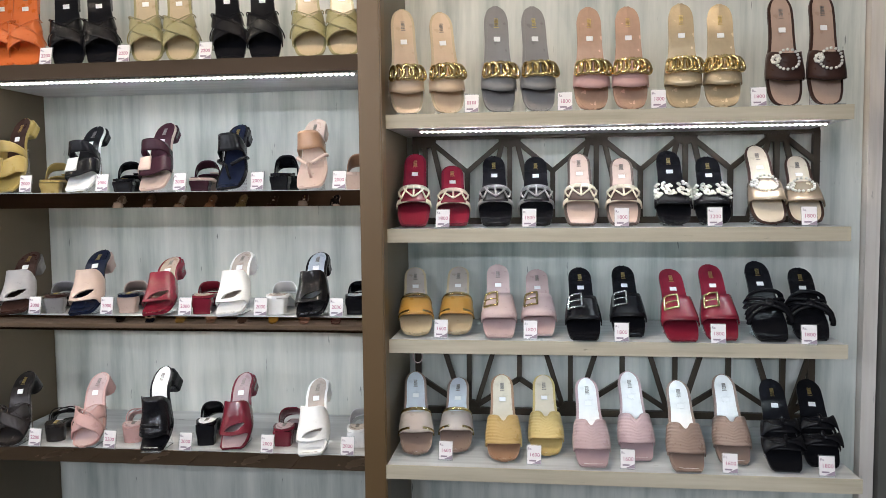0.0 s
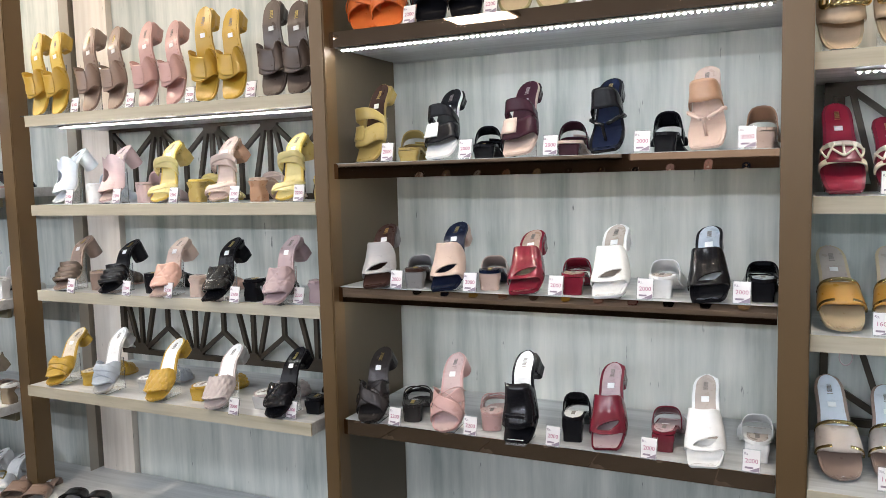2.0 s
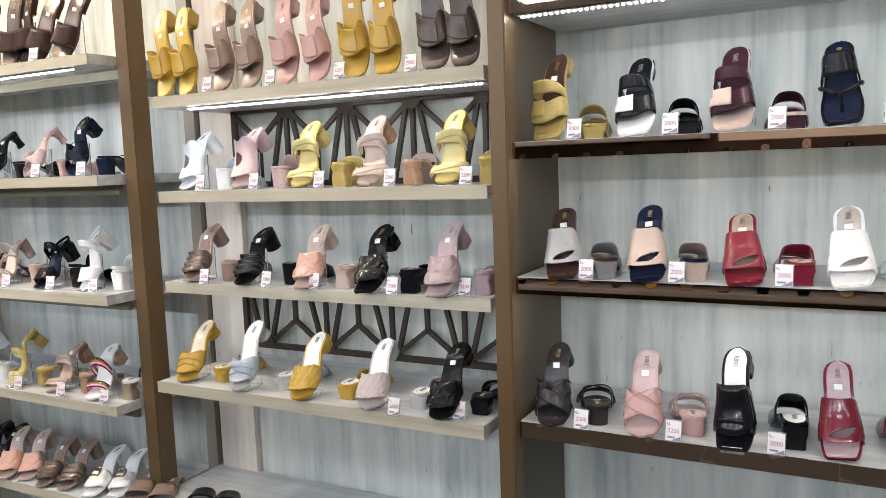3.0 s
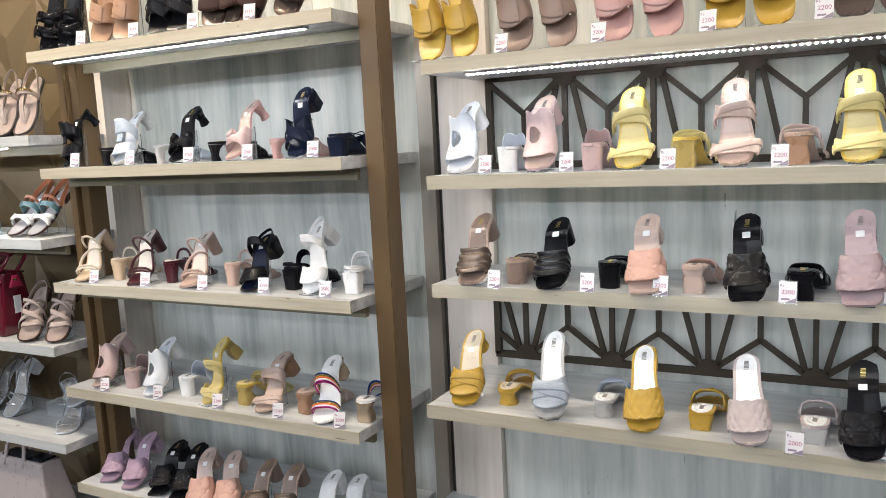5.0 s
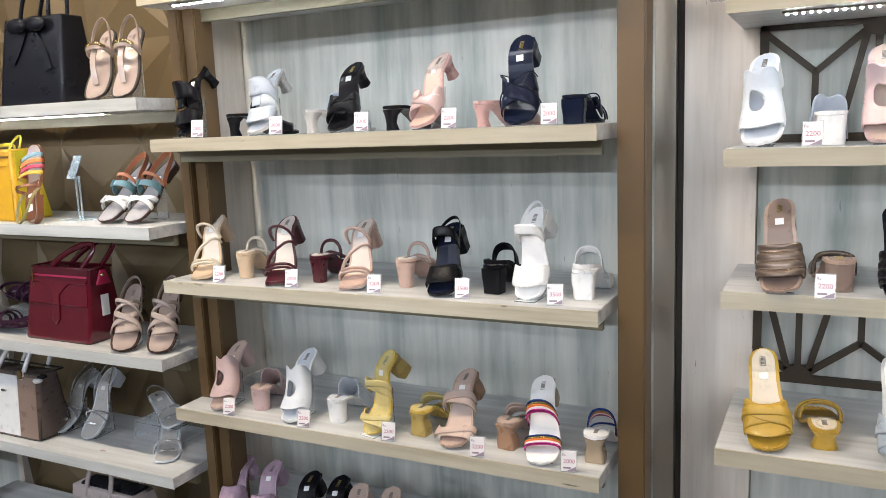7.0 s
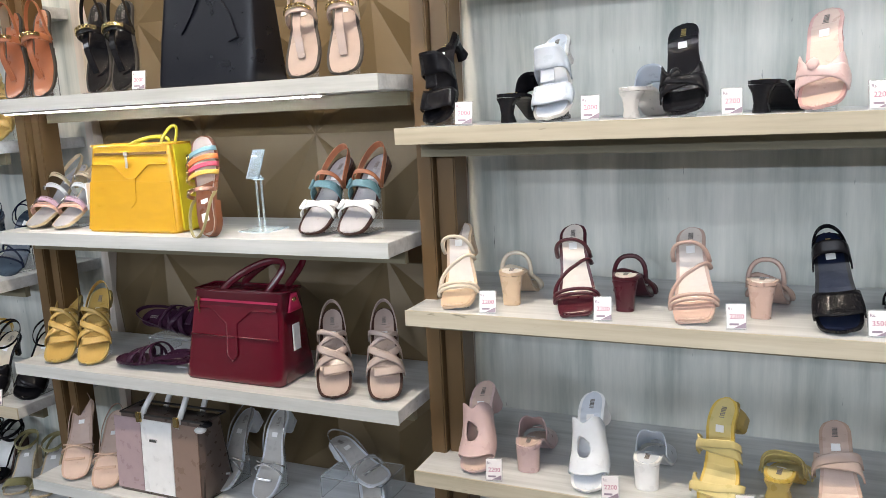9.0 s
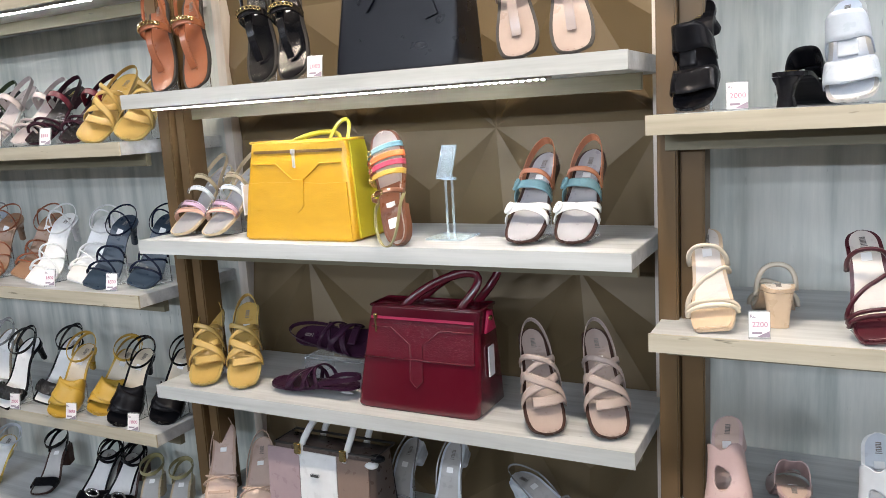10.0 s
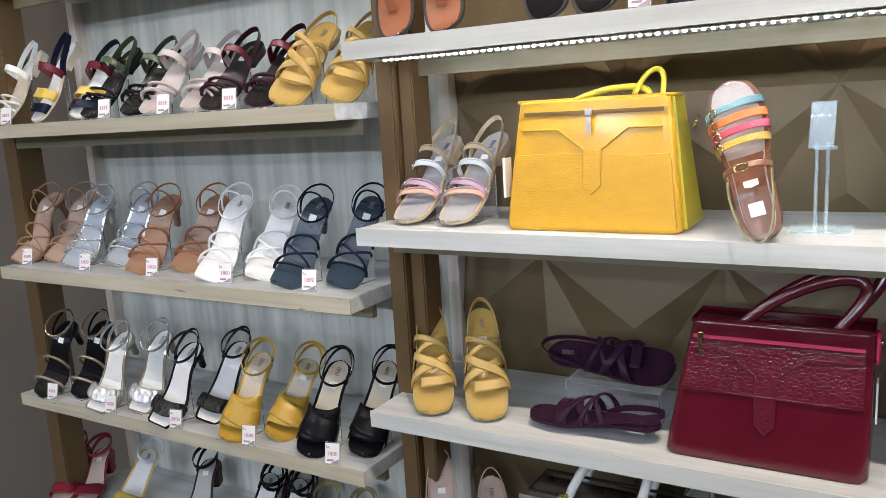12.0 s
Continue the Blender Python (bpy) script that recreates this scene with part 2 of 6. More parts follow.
def box(x0, x1, y0, y1, z0, z1, bevel=0.0):
    if bevel <= 0:
        v = [(x, y, z) for x in (x0, x1) for y in (y0, y1) for z in (z0, z1)]
        return v, [(0, 1, 3, 2), (4, 6, 7, 5), (0, 4, 5, 1), (2, 3, 7, 6), (0, 2, 6, 4), (1, 5, 7, 3)]
    bm = bmesh.new()
    bmesh.ops.create_cube(bm, size=1.0)
    for w in bm.verts:
        w.co = Vector(((x0 + x1) / 2 + w.co.x * (x1 - x0), (y0 + y1) / 2 + w.co.y * (y1 - y0), (z0 + z1) / 2 + w.co.z * (z1 - z0)))
    bmesh.ops.bevel(bm, geom=list(bm.edges), offset=bevel, segments=2, affect="EDGES")
    bm.verts.index_update()
    out = [tuple(w.co) for w in bm.verts], [tuple(w.index for w in f.verts) for f in bm.faces]
    bm.free()
    return out


def join(*geos):
    verts, faces = [], []
    for v, f in geos:
        n = len(verts)
        verts.extend(tuple(p) for p in v)
        faces.extend(tuple(i + n for i in g) for g in f)
    return verts, faces


def moved(geo, m):
    return [tuple(m @ Vector(v)) for v in geo[0]], geo[1]


def beam(a, b, width, depth):
    """A flat bar in the xz plane from a to b (x, z), centred on y = 0."""
    ax, az, bx, bz = *a, *b
    dx, dz = bx - ax, bz - az
    n = math.hypot(dx, dz)
    px, pz = -dz / n * width / 2, dx / n * width / 2
    v = []
    for y in (-depth / 2, depth / 2):
        v += [(ax + px, y, az + pz), (bx + px, y, bz + pz), (bx - px, y, bz - pz), (ax - px, y, az - pz)]
    return v, [(0, 1, 2, 3), (7, 6, 5, 4), (0, 4, 5, 1), (1, 5, 6, 2), (2, 6, 7, 3), (3, 7, 4, 0)]


def tube(points, radius, sides=8, closed=False, flat=1.0, up=(0, 0, 1)):
    """A round or flattened cord along points."""
    P = [Vector(p) for p in points]
    n, verts, faces = len(P), [], []
    for i, p in enumerate(P):
        a = P[(i - 1) % n] if closed or i > 0 else p
        b = P[(i + 1) % n] if closed or i < n - 1 else p
        t = (b - a).normalized()
        side = t.cross(Vector(up))
        side = side.normalized() if side.length > 1e-4 else t.orthogonal().normalized()
        nrm = side.cross(t)
        r = radius[i] if isinstance(radius, (list, tuple)) else radius
        for k in range(sides):
            q = 2 * math.pi * k / sides
            verts.append(tuple(p + side * (math.cos(q) * r * flat) + nrm * (math.sin(q) * r)))
    for i in range(n if closed else n - 1):
        j = (i + 1) % n
        for k in range(sides):
            m = (k + 1) % sides
            faces.append((i * sides + k, i * sides + m, j * sides + m, j * sides + k))
    if not closed:
        faces.append(tuple(range(sides))[::-1])
        faces.append(tuple((n - 1) * sides + k for k in range(sides)))
    return verts, faces


def ribbon(points, outs, width, thick, wide_axis=None):
    """A flat strip along points; outs are the outward directions, the width lies across both."""
    P, verts, faces = [Vector(p) for p in points], [], []
    n = len(P)
    for i, p in enumerate(P):
        t = (P[min(i + 1, n - 1)] - P[max(i - 1, 0)]).normalized()
        o = Vector(outs[i])
        o = (o - t * o.dot(t)).normalized()
        w = t.cross(o)
        for a, b in ((-1, 0), (-1, 1), (1, 1), (1, 0)):
            verts.append(tuple(p + w * (a * width / 2) + o * (b * thick)))
    for i in range(n - 1):
        for k in range(4):
            m = (k + 1) % 4
            faces.append((i * 4 + k, i * 4 + m, i * 4 + 4 + m, i * 4 + 4 + k))
    faces += [(3, 2, 1, 0), tuple((n - 1) * 4 + k for k in range(4))]
    return verts, faces


def loft(rings):
    """Closed rings of equal size joined one to the next, capped at both ends."""
    k, verts, faces = len(rings[0]), [p for r in rings for p in r], []
    for i in range(len(rings) - 1):
        for j in range(k):
            m = (j + 1) % k
            faces.append((i * k + j, i * k + m, i * k + k + m, i * k + k + j))
    faces.append(tuple(range(k))[::-1])
    faces.append(tuple((len(rings) - 1) * k + j for j in range(k)))
    return verts, faces


def rounded(cx, cy, z, hx, hy, power=4.0, n=20):
    out = []
    for i in range(n):
        q = 2 * math.pi * i / n
        c, s = math.cos(q), math.sin(q)
        out.append((cx + hx * math.copysign(abs(c) ** (2 / power), c), cy + hy * math.copysign(abs(s) ** (2 / power), s), z))
    return out


def ball(c, rx, ry, rz, n=8, m=5):
    rings = []
    for i in range(1, m):
        q = math.pi * i / m
        rings.append([(c[0] + rx * math.sin(q) * math.cos(2 * math.pi * j / n), c[1] + ry * math.sin(q) * math.sin(2 * math.pi * j / n), c[2] - rz * math.cos(q)) for j in range(n)])
    return loft(rings)


def written(text, size, depth=0.0003):
    """Flat letters in the xz plane as mesh data, centred."""
    cu = bpy.data.curves.new("print", "FONT")
    cu.body, cu.size, cu.align_x, cu.align_y, cu.extrude = text, size, "CENTER", "CENTER", depth
    cu.resolution_u = 2
    ob = new("print", cu)
    me = bpy.data.meshes.new_from_object(ob)
    bpy.data.objects.remove(ob)
    geo = [(v.co.x, -v.co.z, v.co.y) for v in me.vertices], [tuple(p.vertices) for p in me.polygons]
    bpy.data.meshes.remove(me)
    return geo


# ---- structure ----
BACK = 2.05
PANELS = [("wall_panel_right", -0.418, 0.74), ("wall_panel_bronze_bay", -1.43, -0.42), ("wall_panel_lattice_bay", -2.45, -1.432), ("wall_panel_heel_bay", -3.83, -2.66), ("wall_panel_far_bay", -6.12, -4.975)]


def structure(name, geo, mat, label, category):
    return tagged(mesh_object(name, geo[0], geo[1], mat), label, category, kind="structure")


structure("ceiling", box(-9.2, 3.0, -8.0, 2.3, CEILING, CEILING + 0.1), CEIL_WHITE, "plain painted shop ceiling", "ceiling")
structure("wall_north", box(-9.2, 3.0, 2.12, 2.3, 0, CEILING), SHOP_WALL, "cream wall behind the display units", "wall")
structure("wall_south", box(-9.2, 3.0, -8.1, -8.0, 0, CEILING), SHOP_WALL, "plain cream wall across the shop", "wall")
structure("wall_west", box(-9.3, -9.2, -8.1, 2.3, 0, CEILING), SHOP_WALL, "plain cream end wall of the shop", "wall")
structure("wall_east", box(3.0, 3.1, -8.1, 2.3, 0, CEILING), SHOP_WALL, "plain cream end wall of the shop", "wall")
structure("floor", box(-9.2, 3.0, -8.0, 2.12, -0.1, -0.004), GROUT, "grey shop floor of large porcelain tiles", "floor")
for pname, xa, xb in PANELS:
    deep = 0.045 if pname == "wall_panel_heel_bay" else 0.0
    structure(pname, box(xa, xb, BACK + deep, BACK + 0.06, 0.0, CEILING), PANEL, "teal-grey limewashed timber back panel with vertical grain", "wall panel")
structure("pilaster_pale", box(-2.598, -2.452, BACK - 0.022, BACK + 0.05, 0.0, CEILING), PILASTER, "pale limewashed timber strip beside the lattice", "wall panel")
structure("trim_dark_joint", box(-2.612, -2.600, BACK - 0.012, BACK + 0.05, 0.0, CEILING), DARK_GAP, "dark vertical joint between two display units", "trim")
structure("trim_metal_strip", box(-2.658, -2.614, BACK - 0.03, BACK + 0.05, 0.0, CEILING), ALU, "champagne metal strip between two display units", "trim")
structure("trim_right", box(0.742, 0.775, BACK - 0.03, BACK + 0.05, 0.0, CEILING), PILASTER, "narrow pale vertical trim at the end of the unit", "trim")
structure("wall_right_return", box(0.778, 3.0, BACK - 0.05, BACK + 0.06, 0.0, CEILING), GREY_WALL, "smooth grey painted wall beside the display", "wall")
structure("trim_heel_bay_return", box(-3.865, -3.832, BACK - 0.07, BACK + 0.05, 0.0, CEILING), PILASTER, "pale return edge of the timber back panel", "trim")
structure("trim_far_bay_return", box(-4.972, -4.945, BACK - 0.02, BACK + 0.05, 0.0, CEILING), PILASTER, "pale return edge of the timber back panel", "trim")
structure("trim_far_left_return", box(-6.15, -6.122, BACK - 0.03, BACK + 0.05, 0.0, CEILING), PILASTER, "pale return edge of the timber back panel", "trim")
structure("wall_facet_backing", box(-4.943, -3.867, BACK + 0.015, BACK + 0.06, 0.0, CEILING), FACET_TAN, "bronze-brown board behind the faceted tiles", "wall panel")
structure("platform", box(-2.62, -1.46, 1.70, 2.045, 0.0, 0.50, 0.006), OAK_TOP, "low pale timber display platform against the wall", "platform")

# bronze uprights
POSTS = [(-0.448, -0.396, 1.70, 1.75), (-1.446, -1.406, 1.70, 1.75), (-2.687, -2.632, 1.80, 1.865), (-3.824, -3.790, 1.81, 1.875), (-3.788, -3.748, 1.825, 1.89), (-4.972, -4.935, 1.81, 1.875), (-4.932, -4.902, 1.825, 1.885), (-6.18, -6.12, 1.80, 1.87)]
for i, (xa, xb, ya, yb) in enumerate(POSTS):
    structure("trim_post_%d" % (i + 1), box(xa, xb, ya, yb, 0.0, CEILING, 0.003), BRONZE, "satin bronze upright post of the shelving", "post")
for i, (xa, xb) in enumerate(((-1.443, -1.418), (-0.438, -0.398))):
    structure("bay_cheek_%d" % (i + 1), box(xa, xb, 1.752, BACK - 0.002, 0.0, CEILING), BRONZE_DARK, "brushed bronze side cheek of the recessed bay", "side panel")


# ---- shelves ----
SHELF_TOP = dict(A1=1.676, A2=1.420, A3=1.167, A4=0.893, B1=1.81, B2=1.51, B3=1.221, B4=0.90, C1=1.68, C2=1.42, C3=1.166, C4=0.89, C5=0.50,
                 D1=1.82, D2=1.472, D3=1.118, D4=0.78, D5=0.458, E1=1.576, E2=1.253, E3=0.909, E4=0.585, E5=0.25, F1=1.83, F2=1.475, F3=1.118, F4=0.773, F5=0.43)
BAYS = dict(A=(-0.394, 0.60, 1.74), B=(-1.404, -0.45, 1.722), C=(-2.485, -1.475, 1.74), D=(-3.82, -2.705, 1.715), E=(-4.963, -3.845, 1.705), F=(-6.13, -5.0, 1.715))


def shelf(key):
    xa, xb, front = BAYS[key[0]]
    top = SHELF_TOP[key]
    if key in ("A4", "C4"):
        front = front - 0.055
    if key == "A4":
        xb = 0.615
    thick = 0.03 if key[0] != "B" else 0.034
    core = 0.019 if key in ("A2", "A3", "B2", "B3", "C2", "C3") else thick
    if key[0] == "B":
        ob = thing("wall_shelf", "grey-topped shelf with a bronze mirror front edge", "shelf", "bronze bay shelves")
        part("board", box(xa, xb, front + 0.004, BACK - 0.003, top - core, top, 0.0015), OAK_TOP, ob)
        part("mirror_edge", box(xa, xb, front, front + 0.003, top - thick - 0.002, top - 0.001), BRONZE_MIRROR, ob, "bronze mirror strip reflecting the shop")
    else:
        ob = thing("wall_shelf", "thick bleached oak shelf with a pale grey top", "shelf", "oak shelves")
        part("board", box(xa, xb, front + 0.004, BACK - {"E": 0.04, "D": -0.042}.get(key[0], 0.003), top - core, top, 0.0012), OAK_TOP, ob)
        part("front_edge", box(xa - 0.001, xb + 0.001, front, front + 0.0035, top - thick - 0.0005, top + 0.0005), PALE_EDGE if key[0] == "E" else OAK_EDGE, ob, "bleached oak edge band")
        if key[0] in "DEF":
            back = 1.85 if key[1] == "1" else 1.80
            part("support_rail", box(xa + 0.012, xb - 0.012, back, back + 0.015, top - thick - 0.03, top - thick - 0.001), RAIL_OAK, ob, "olive oak rail under the shelf")
    return ob


for key in SHELF_TOP:
    if key not in ("C5",):
        shelf(key)


def led_strip(x0, x1, y, z, lamp=LED_GLOW):
    ob = thing("led_strip", "lit strip of small white diodes under the shelf", "strip light", "shelf strip lights")
    channel = part("channel", box(x0, x1, y - 0.009, y + 0.009, z - 0.004, z - 0.0005), ALU, ob, "thin metal channel")
    dots, x = [], x0 + 0.008
    while x < x1 - 0.004:
        dots.append(box(x - 0.0021, x + 0.0021, y - 0.0025, y + 0.0025, z - 0.0065, z - 0.0045))
        x += 0.0125
    tagged(part("diode_strip", join(*dots), lamp, channel, "row of glowing white diodes"), kind="stuff")


for key, xa, xb, y in (("A1", -0.33, 0.57, 1.80), ("B1", -1.39, -0.46, 1.745), ("C1", -2.40, -1.49, 1.79), ("D1", -3.74, -2.80, 1.745), ("E1", -4.90, -3.98, 1.73), ("F1", -6.05, -5.06, 1.745)):
    led_strip(xa, xb, y, SHELF_TOP[key] - (0.03 if key != "B1" else 0.036), LED_MID if key == "F1" else LED_GLOW)

# unseen strips behind the front lips, added to brighten the back panels below
for key, xa, xb, y in (("A2", -0.34, 0.52, 1.80), ("A3", -0.34, 0.52, 1.80), ("B2", -1.39, -0.46, 1.745), ("B3", -1.39, -0.46, 1.745), ("C2", -2.40, -1.49, 1.79), ("C3", -2.40, -1.49, 1.79)):
    led_strip(xa, xb, y, SHELF_TOP[key] - 0.0195, {"A": LED_COOL, "B": LED_MID}.get(key[0], LED_SOFT))


def lattice(x0, x1, z0, z1, fan_top, first, pitch):
    """A brown fretwork screen of fans and forked bars inside a frame."""
    ob = thing("lattice_screen", "brown fretwork screen of fan-shaped bars", "lattice", "lattice screens")
    ob.matrix_basis = pose(0, BACK - 0.035, 0)
    w, d = 0.0125, 0.012
    for a, b in (((x0, z0), (x1, z0)), ((x0, z1), (x1, z1)), ((x0 + w / 2, z0), (x0 + w / 2, z1)), ((x1 - w / 2, z0), (x1 - w / 2, z1))):
        part("frame_bar", beam(a, b, w * 1.3, d + 0.003), FRET_BROWN, ob)
    za, zb = (z1, z0) if fan_top else (z0, z1)
    h = zb - za

    def clipped(a, b):
        (ax, az), (bx, bz) = a, b
        if max(ax, bx) <= x0 or min(ax, bx) >= x1:
            return
        for lim, inside in ((x0, ax >= x0 and bx < x0), (x1, ax <= x1 and bx > x1)):
            if inside:
                bz, bx = az + (bz - az) * (lim - ax) / (bx - ax), lim
        for lim, inside in ((x0, bx >= x0 and ax < x0), (x1, bx <= x1 and ax > x1)):
            if inside:
                az, ax = bz + (az - bz) * (lim - bx) / (ax - bx), lim
        part("bar", beam((ax, az), (bx, bz), w, d), FRET_BROWN, ob)

    cx = first
    while cx < x1 + pitch:
        if x0 <= cx <= x1:
            for dx in (-0.30, 0.0, 0.30):
                clipped((cx + dx * 0.05, za), (cx + dx * pitch, zb))
            fan = [(cx, 0.0, za)] + [(cx + 0.031 * math.cos(q), 0.0, za + math.copysign(0.031 * math.sin(q), h)) for q in (0, 0.5, 1.05, 1.57, 2.09, 2.64, math.pi)]
            v = [(max(x0, min(x1, p[0])), -d / 2 - 0.001, p[2]) for p in fan] + [(max(x0, min(x1, p[0])), d / 2, p[2]) for p in fan]
            n = len(fan)
            part("fan_boss", (v, [tuple(range(n)), tuple(range(2 * n - 1, n - 1, -1))] + [(i, (i + 1) % n, n + (i + 1) % n, n + i) for i in range(n)]), FRET_BROWN, ob)
        for sgn in (-1, 1):
            clipped((cx, za), (cx + sgn * pitch / 2, za + 0.42 * h))
        clipped((cx + pitch / 2, za + 0.42 * h), (cx + pitch / 2, zb))
        cx += pitch
    return ob


lattice(-0.375, 0.625, 1.428, 1.645, True, -0.345, 0.218)
lattice(-0.375, 0.625, 0.930, 1.137, False, -0.235, 0.262)
lattice(-2.448, -1.50, 1.428, 1.648, True, -2.455, 0.214)
lattice(-2.448, -1.50, 0.930, 1.135, False, -2.362, 0.228)


def facet_wall(x0, x1, z0, z1, side=0.36, rise=0.023):
    """Triangular tiles, each a low pyramid, that meet in six-rayed stars."""
    ob = tagged(new("facet_tiles"), "bronze-brown wall of three-dimensional triangular facets", "wall panel", kind="structure")
    hh = side * math.sqrt(3) / 2
    ups = {}
    for flip in (1, -1):
        v = [(-side / 2, 0, -flip * hh / 3), (side / 2, 0, -flip * hh / 3), (0, 0, flip * 2 * hh / 3), (side * 0.05, -rise, flip * 0.03)]
        f = [(0, 1, 3), (1, 2, 3), (2, 0, 3)] if flip == 1 else [(1, 0, 3), (2, 1, 3), (0, 2, 3)]
        me = bpy.data.meshes.new("facet_tile")
        me.from_pydata(v, [], f)
        me.materials.append(FACET_TAN)
        ups[flip] = me
    r, z = 0, z0 - 0.1
    while z < z1:
        for k in range(-1, int((x1 - x0) / (side / 2)) + 2):
            flip = 1 if (k + r) % 2 == 0 else -1
            cx = x0 + k * side / 2
            if cx < x0 - side * 0.49 or cx > x1 + side * 0.49:
                continue
            data = ups[flip]
            for lim, sign, over in ((x0, -1, cx - side / 2 < x0), (x1, 1, cx + side / 2 > x1)):
                if over:
                    bm = bmesh.new()
                    bm.from_mesh(data)
                    bmesh.ops.bisect_plane(bm, geom=bm.verts[:] + bm.edges[:] + bm.faces[:], plane_co=(lim - cx, 0, 0), plane_no=(sign, 0, 0), clear_outer=True)
                    data = bpy.data.meshes.new("facet_tile")
                    bm.to_mesh(data)
                    bm.free()
                    data.materials.append(FACET_TAN)
            if not data.polygons:
                continue
            t = new("tile", data)
            t.parent = ob
            t.matrix_basis = pose(cx, BACK + 0.012, z + (hh / 3 if flip == 1 else 2 * hh / 3))
        z += hh
        r += 1
    return ob


# ceiling lights of the shop
for x in (-7.2, -5.2, -3.2, -1.2, 0.8):
    for y in (-6.2, -3.4, -0.9):
        ob = thing("ceiling_light", "square white lit ceiling panel light", "ceiling light", "ceiling lights")
        part("frame", box(x - 0.32, x + 0.32, y - 0.32, y + 0.32, CEILING - 0.03, CEILING - 0.001), ALU, ob)
        part("diffuser", box(x - 0.3, x + 0.3, y - 0.3, y + 0.3, CEILING - 0.034, CEILING - 0.0305), LAMP_GLOW, ob)
        area_lamp("ceiling_panel_light", x, y, CEILING - 0.04, 0.58, 0.58, PANEL_WATTS * {-6.2: 2.3, -3.4: 0.36, -0.9: 0.14}[y] * ({-7.2: 1.15, -5.2: 1.1, -1.2: 1.3, 0.8: 0.75}.get(x, 1.0) if y < -5 else 1.0), (0.91, 1.0, 1.14))

# warm downlights close to the wall, over the top rows
for i in range(9):
    x = -6.6 + 0.9 * i
    ob = thing("downlight", "small round warm downlight in the ceiling", "downlight", "downlights")
    part("trim_ring", loft([rounded(x, 1.05, CEILING - 0.012 + 0.011 * k, 0.065 - 0.004 * k, 0.065 - 0.004 * k, 2, 20) for k in range(2)]), ALU, ob)
    part("lens", loft([rounded(x, 1.05, CEILING - 0.016 + 0.003 * k, 0.05, 0.05, 2, 20) for k in range(2)]), SPOT_GLOW, ob)
    area_lamp("downlight_beam", x, 1.05, CEILING - 0.02, 0.09, 0.09, SPOT_WATTS * {0: 0.25, 1: 0.25, 3: 3.4, 4: 1.1, 5: 0.85, 6: 0.2, 7: 1.6, 8: 0.03}.get(i, 1.0), (1.0, 0.85, 0.68), 22)


# ---- footwear ----
OUTLINES = dict(
    round=((0, 0.14), (0.006, 0.34), (0.02, 0.58), (0.045, 0.75), (0.085, 0.88), (0.14, 0.96), (0.22, 1.0), (0.30, 0.985), (0.40, 0.90), (0.52, 0.77), (0.64, 0.71), (0.76, 0.71), (0.86, 0.70), (0.91, 0.645), (0.95, 0.54), (0.975, 0.41), (0.992, 0.25), (1.0, 0.10)),
    square=((0, 0.66), (0.006, 0.74), (0.02, 0.80), (0.06, 0.87), (0.13, 0.95), (0.22, 1.0), (0.30, 0.98), (0.40, 0.89), (0.52, 0.76), (0.64, 0.70), (0.76, 0.70), (0.86, 0.69), (0.91, 0.635), (0.95, 0.53), (0.975, 0.40), (0.992, 0.25), (1.0, 0.10)))


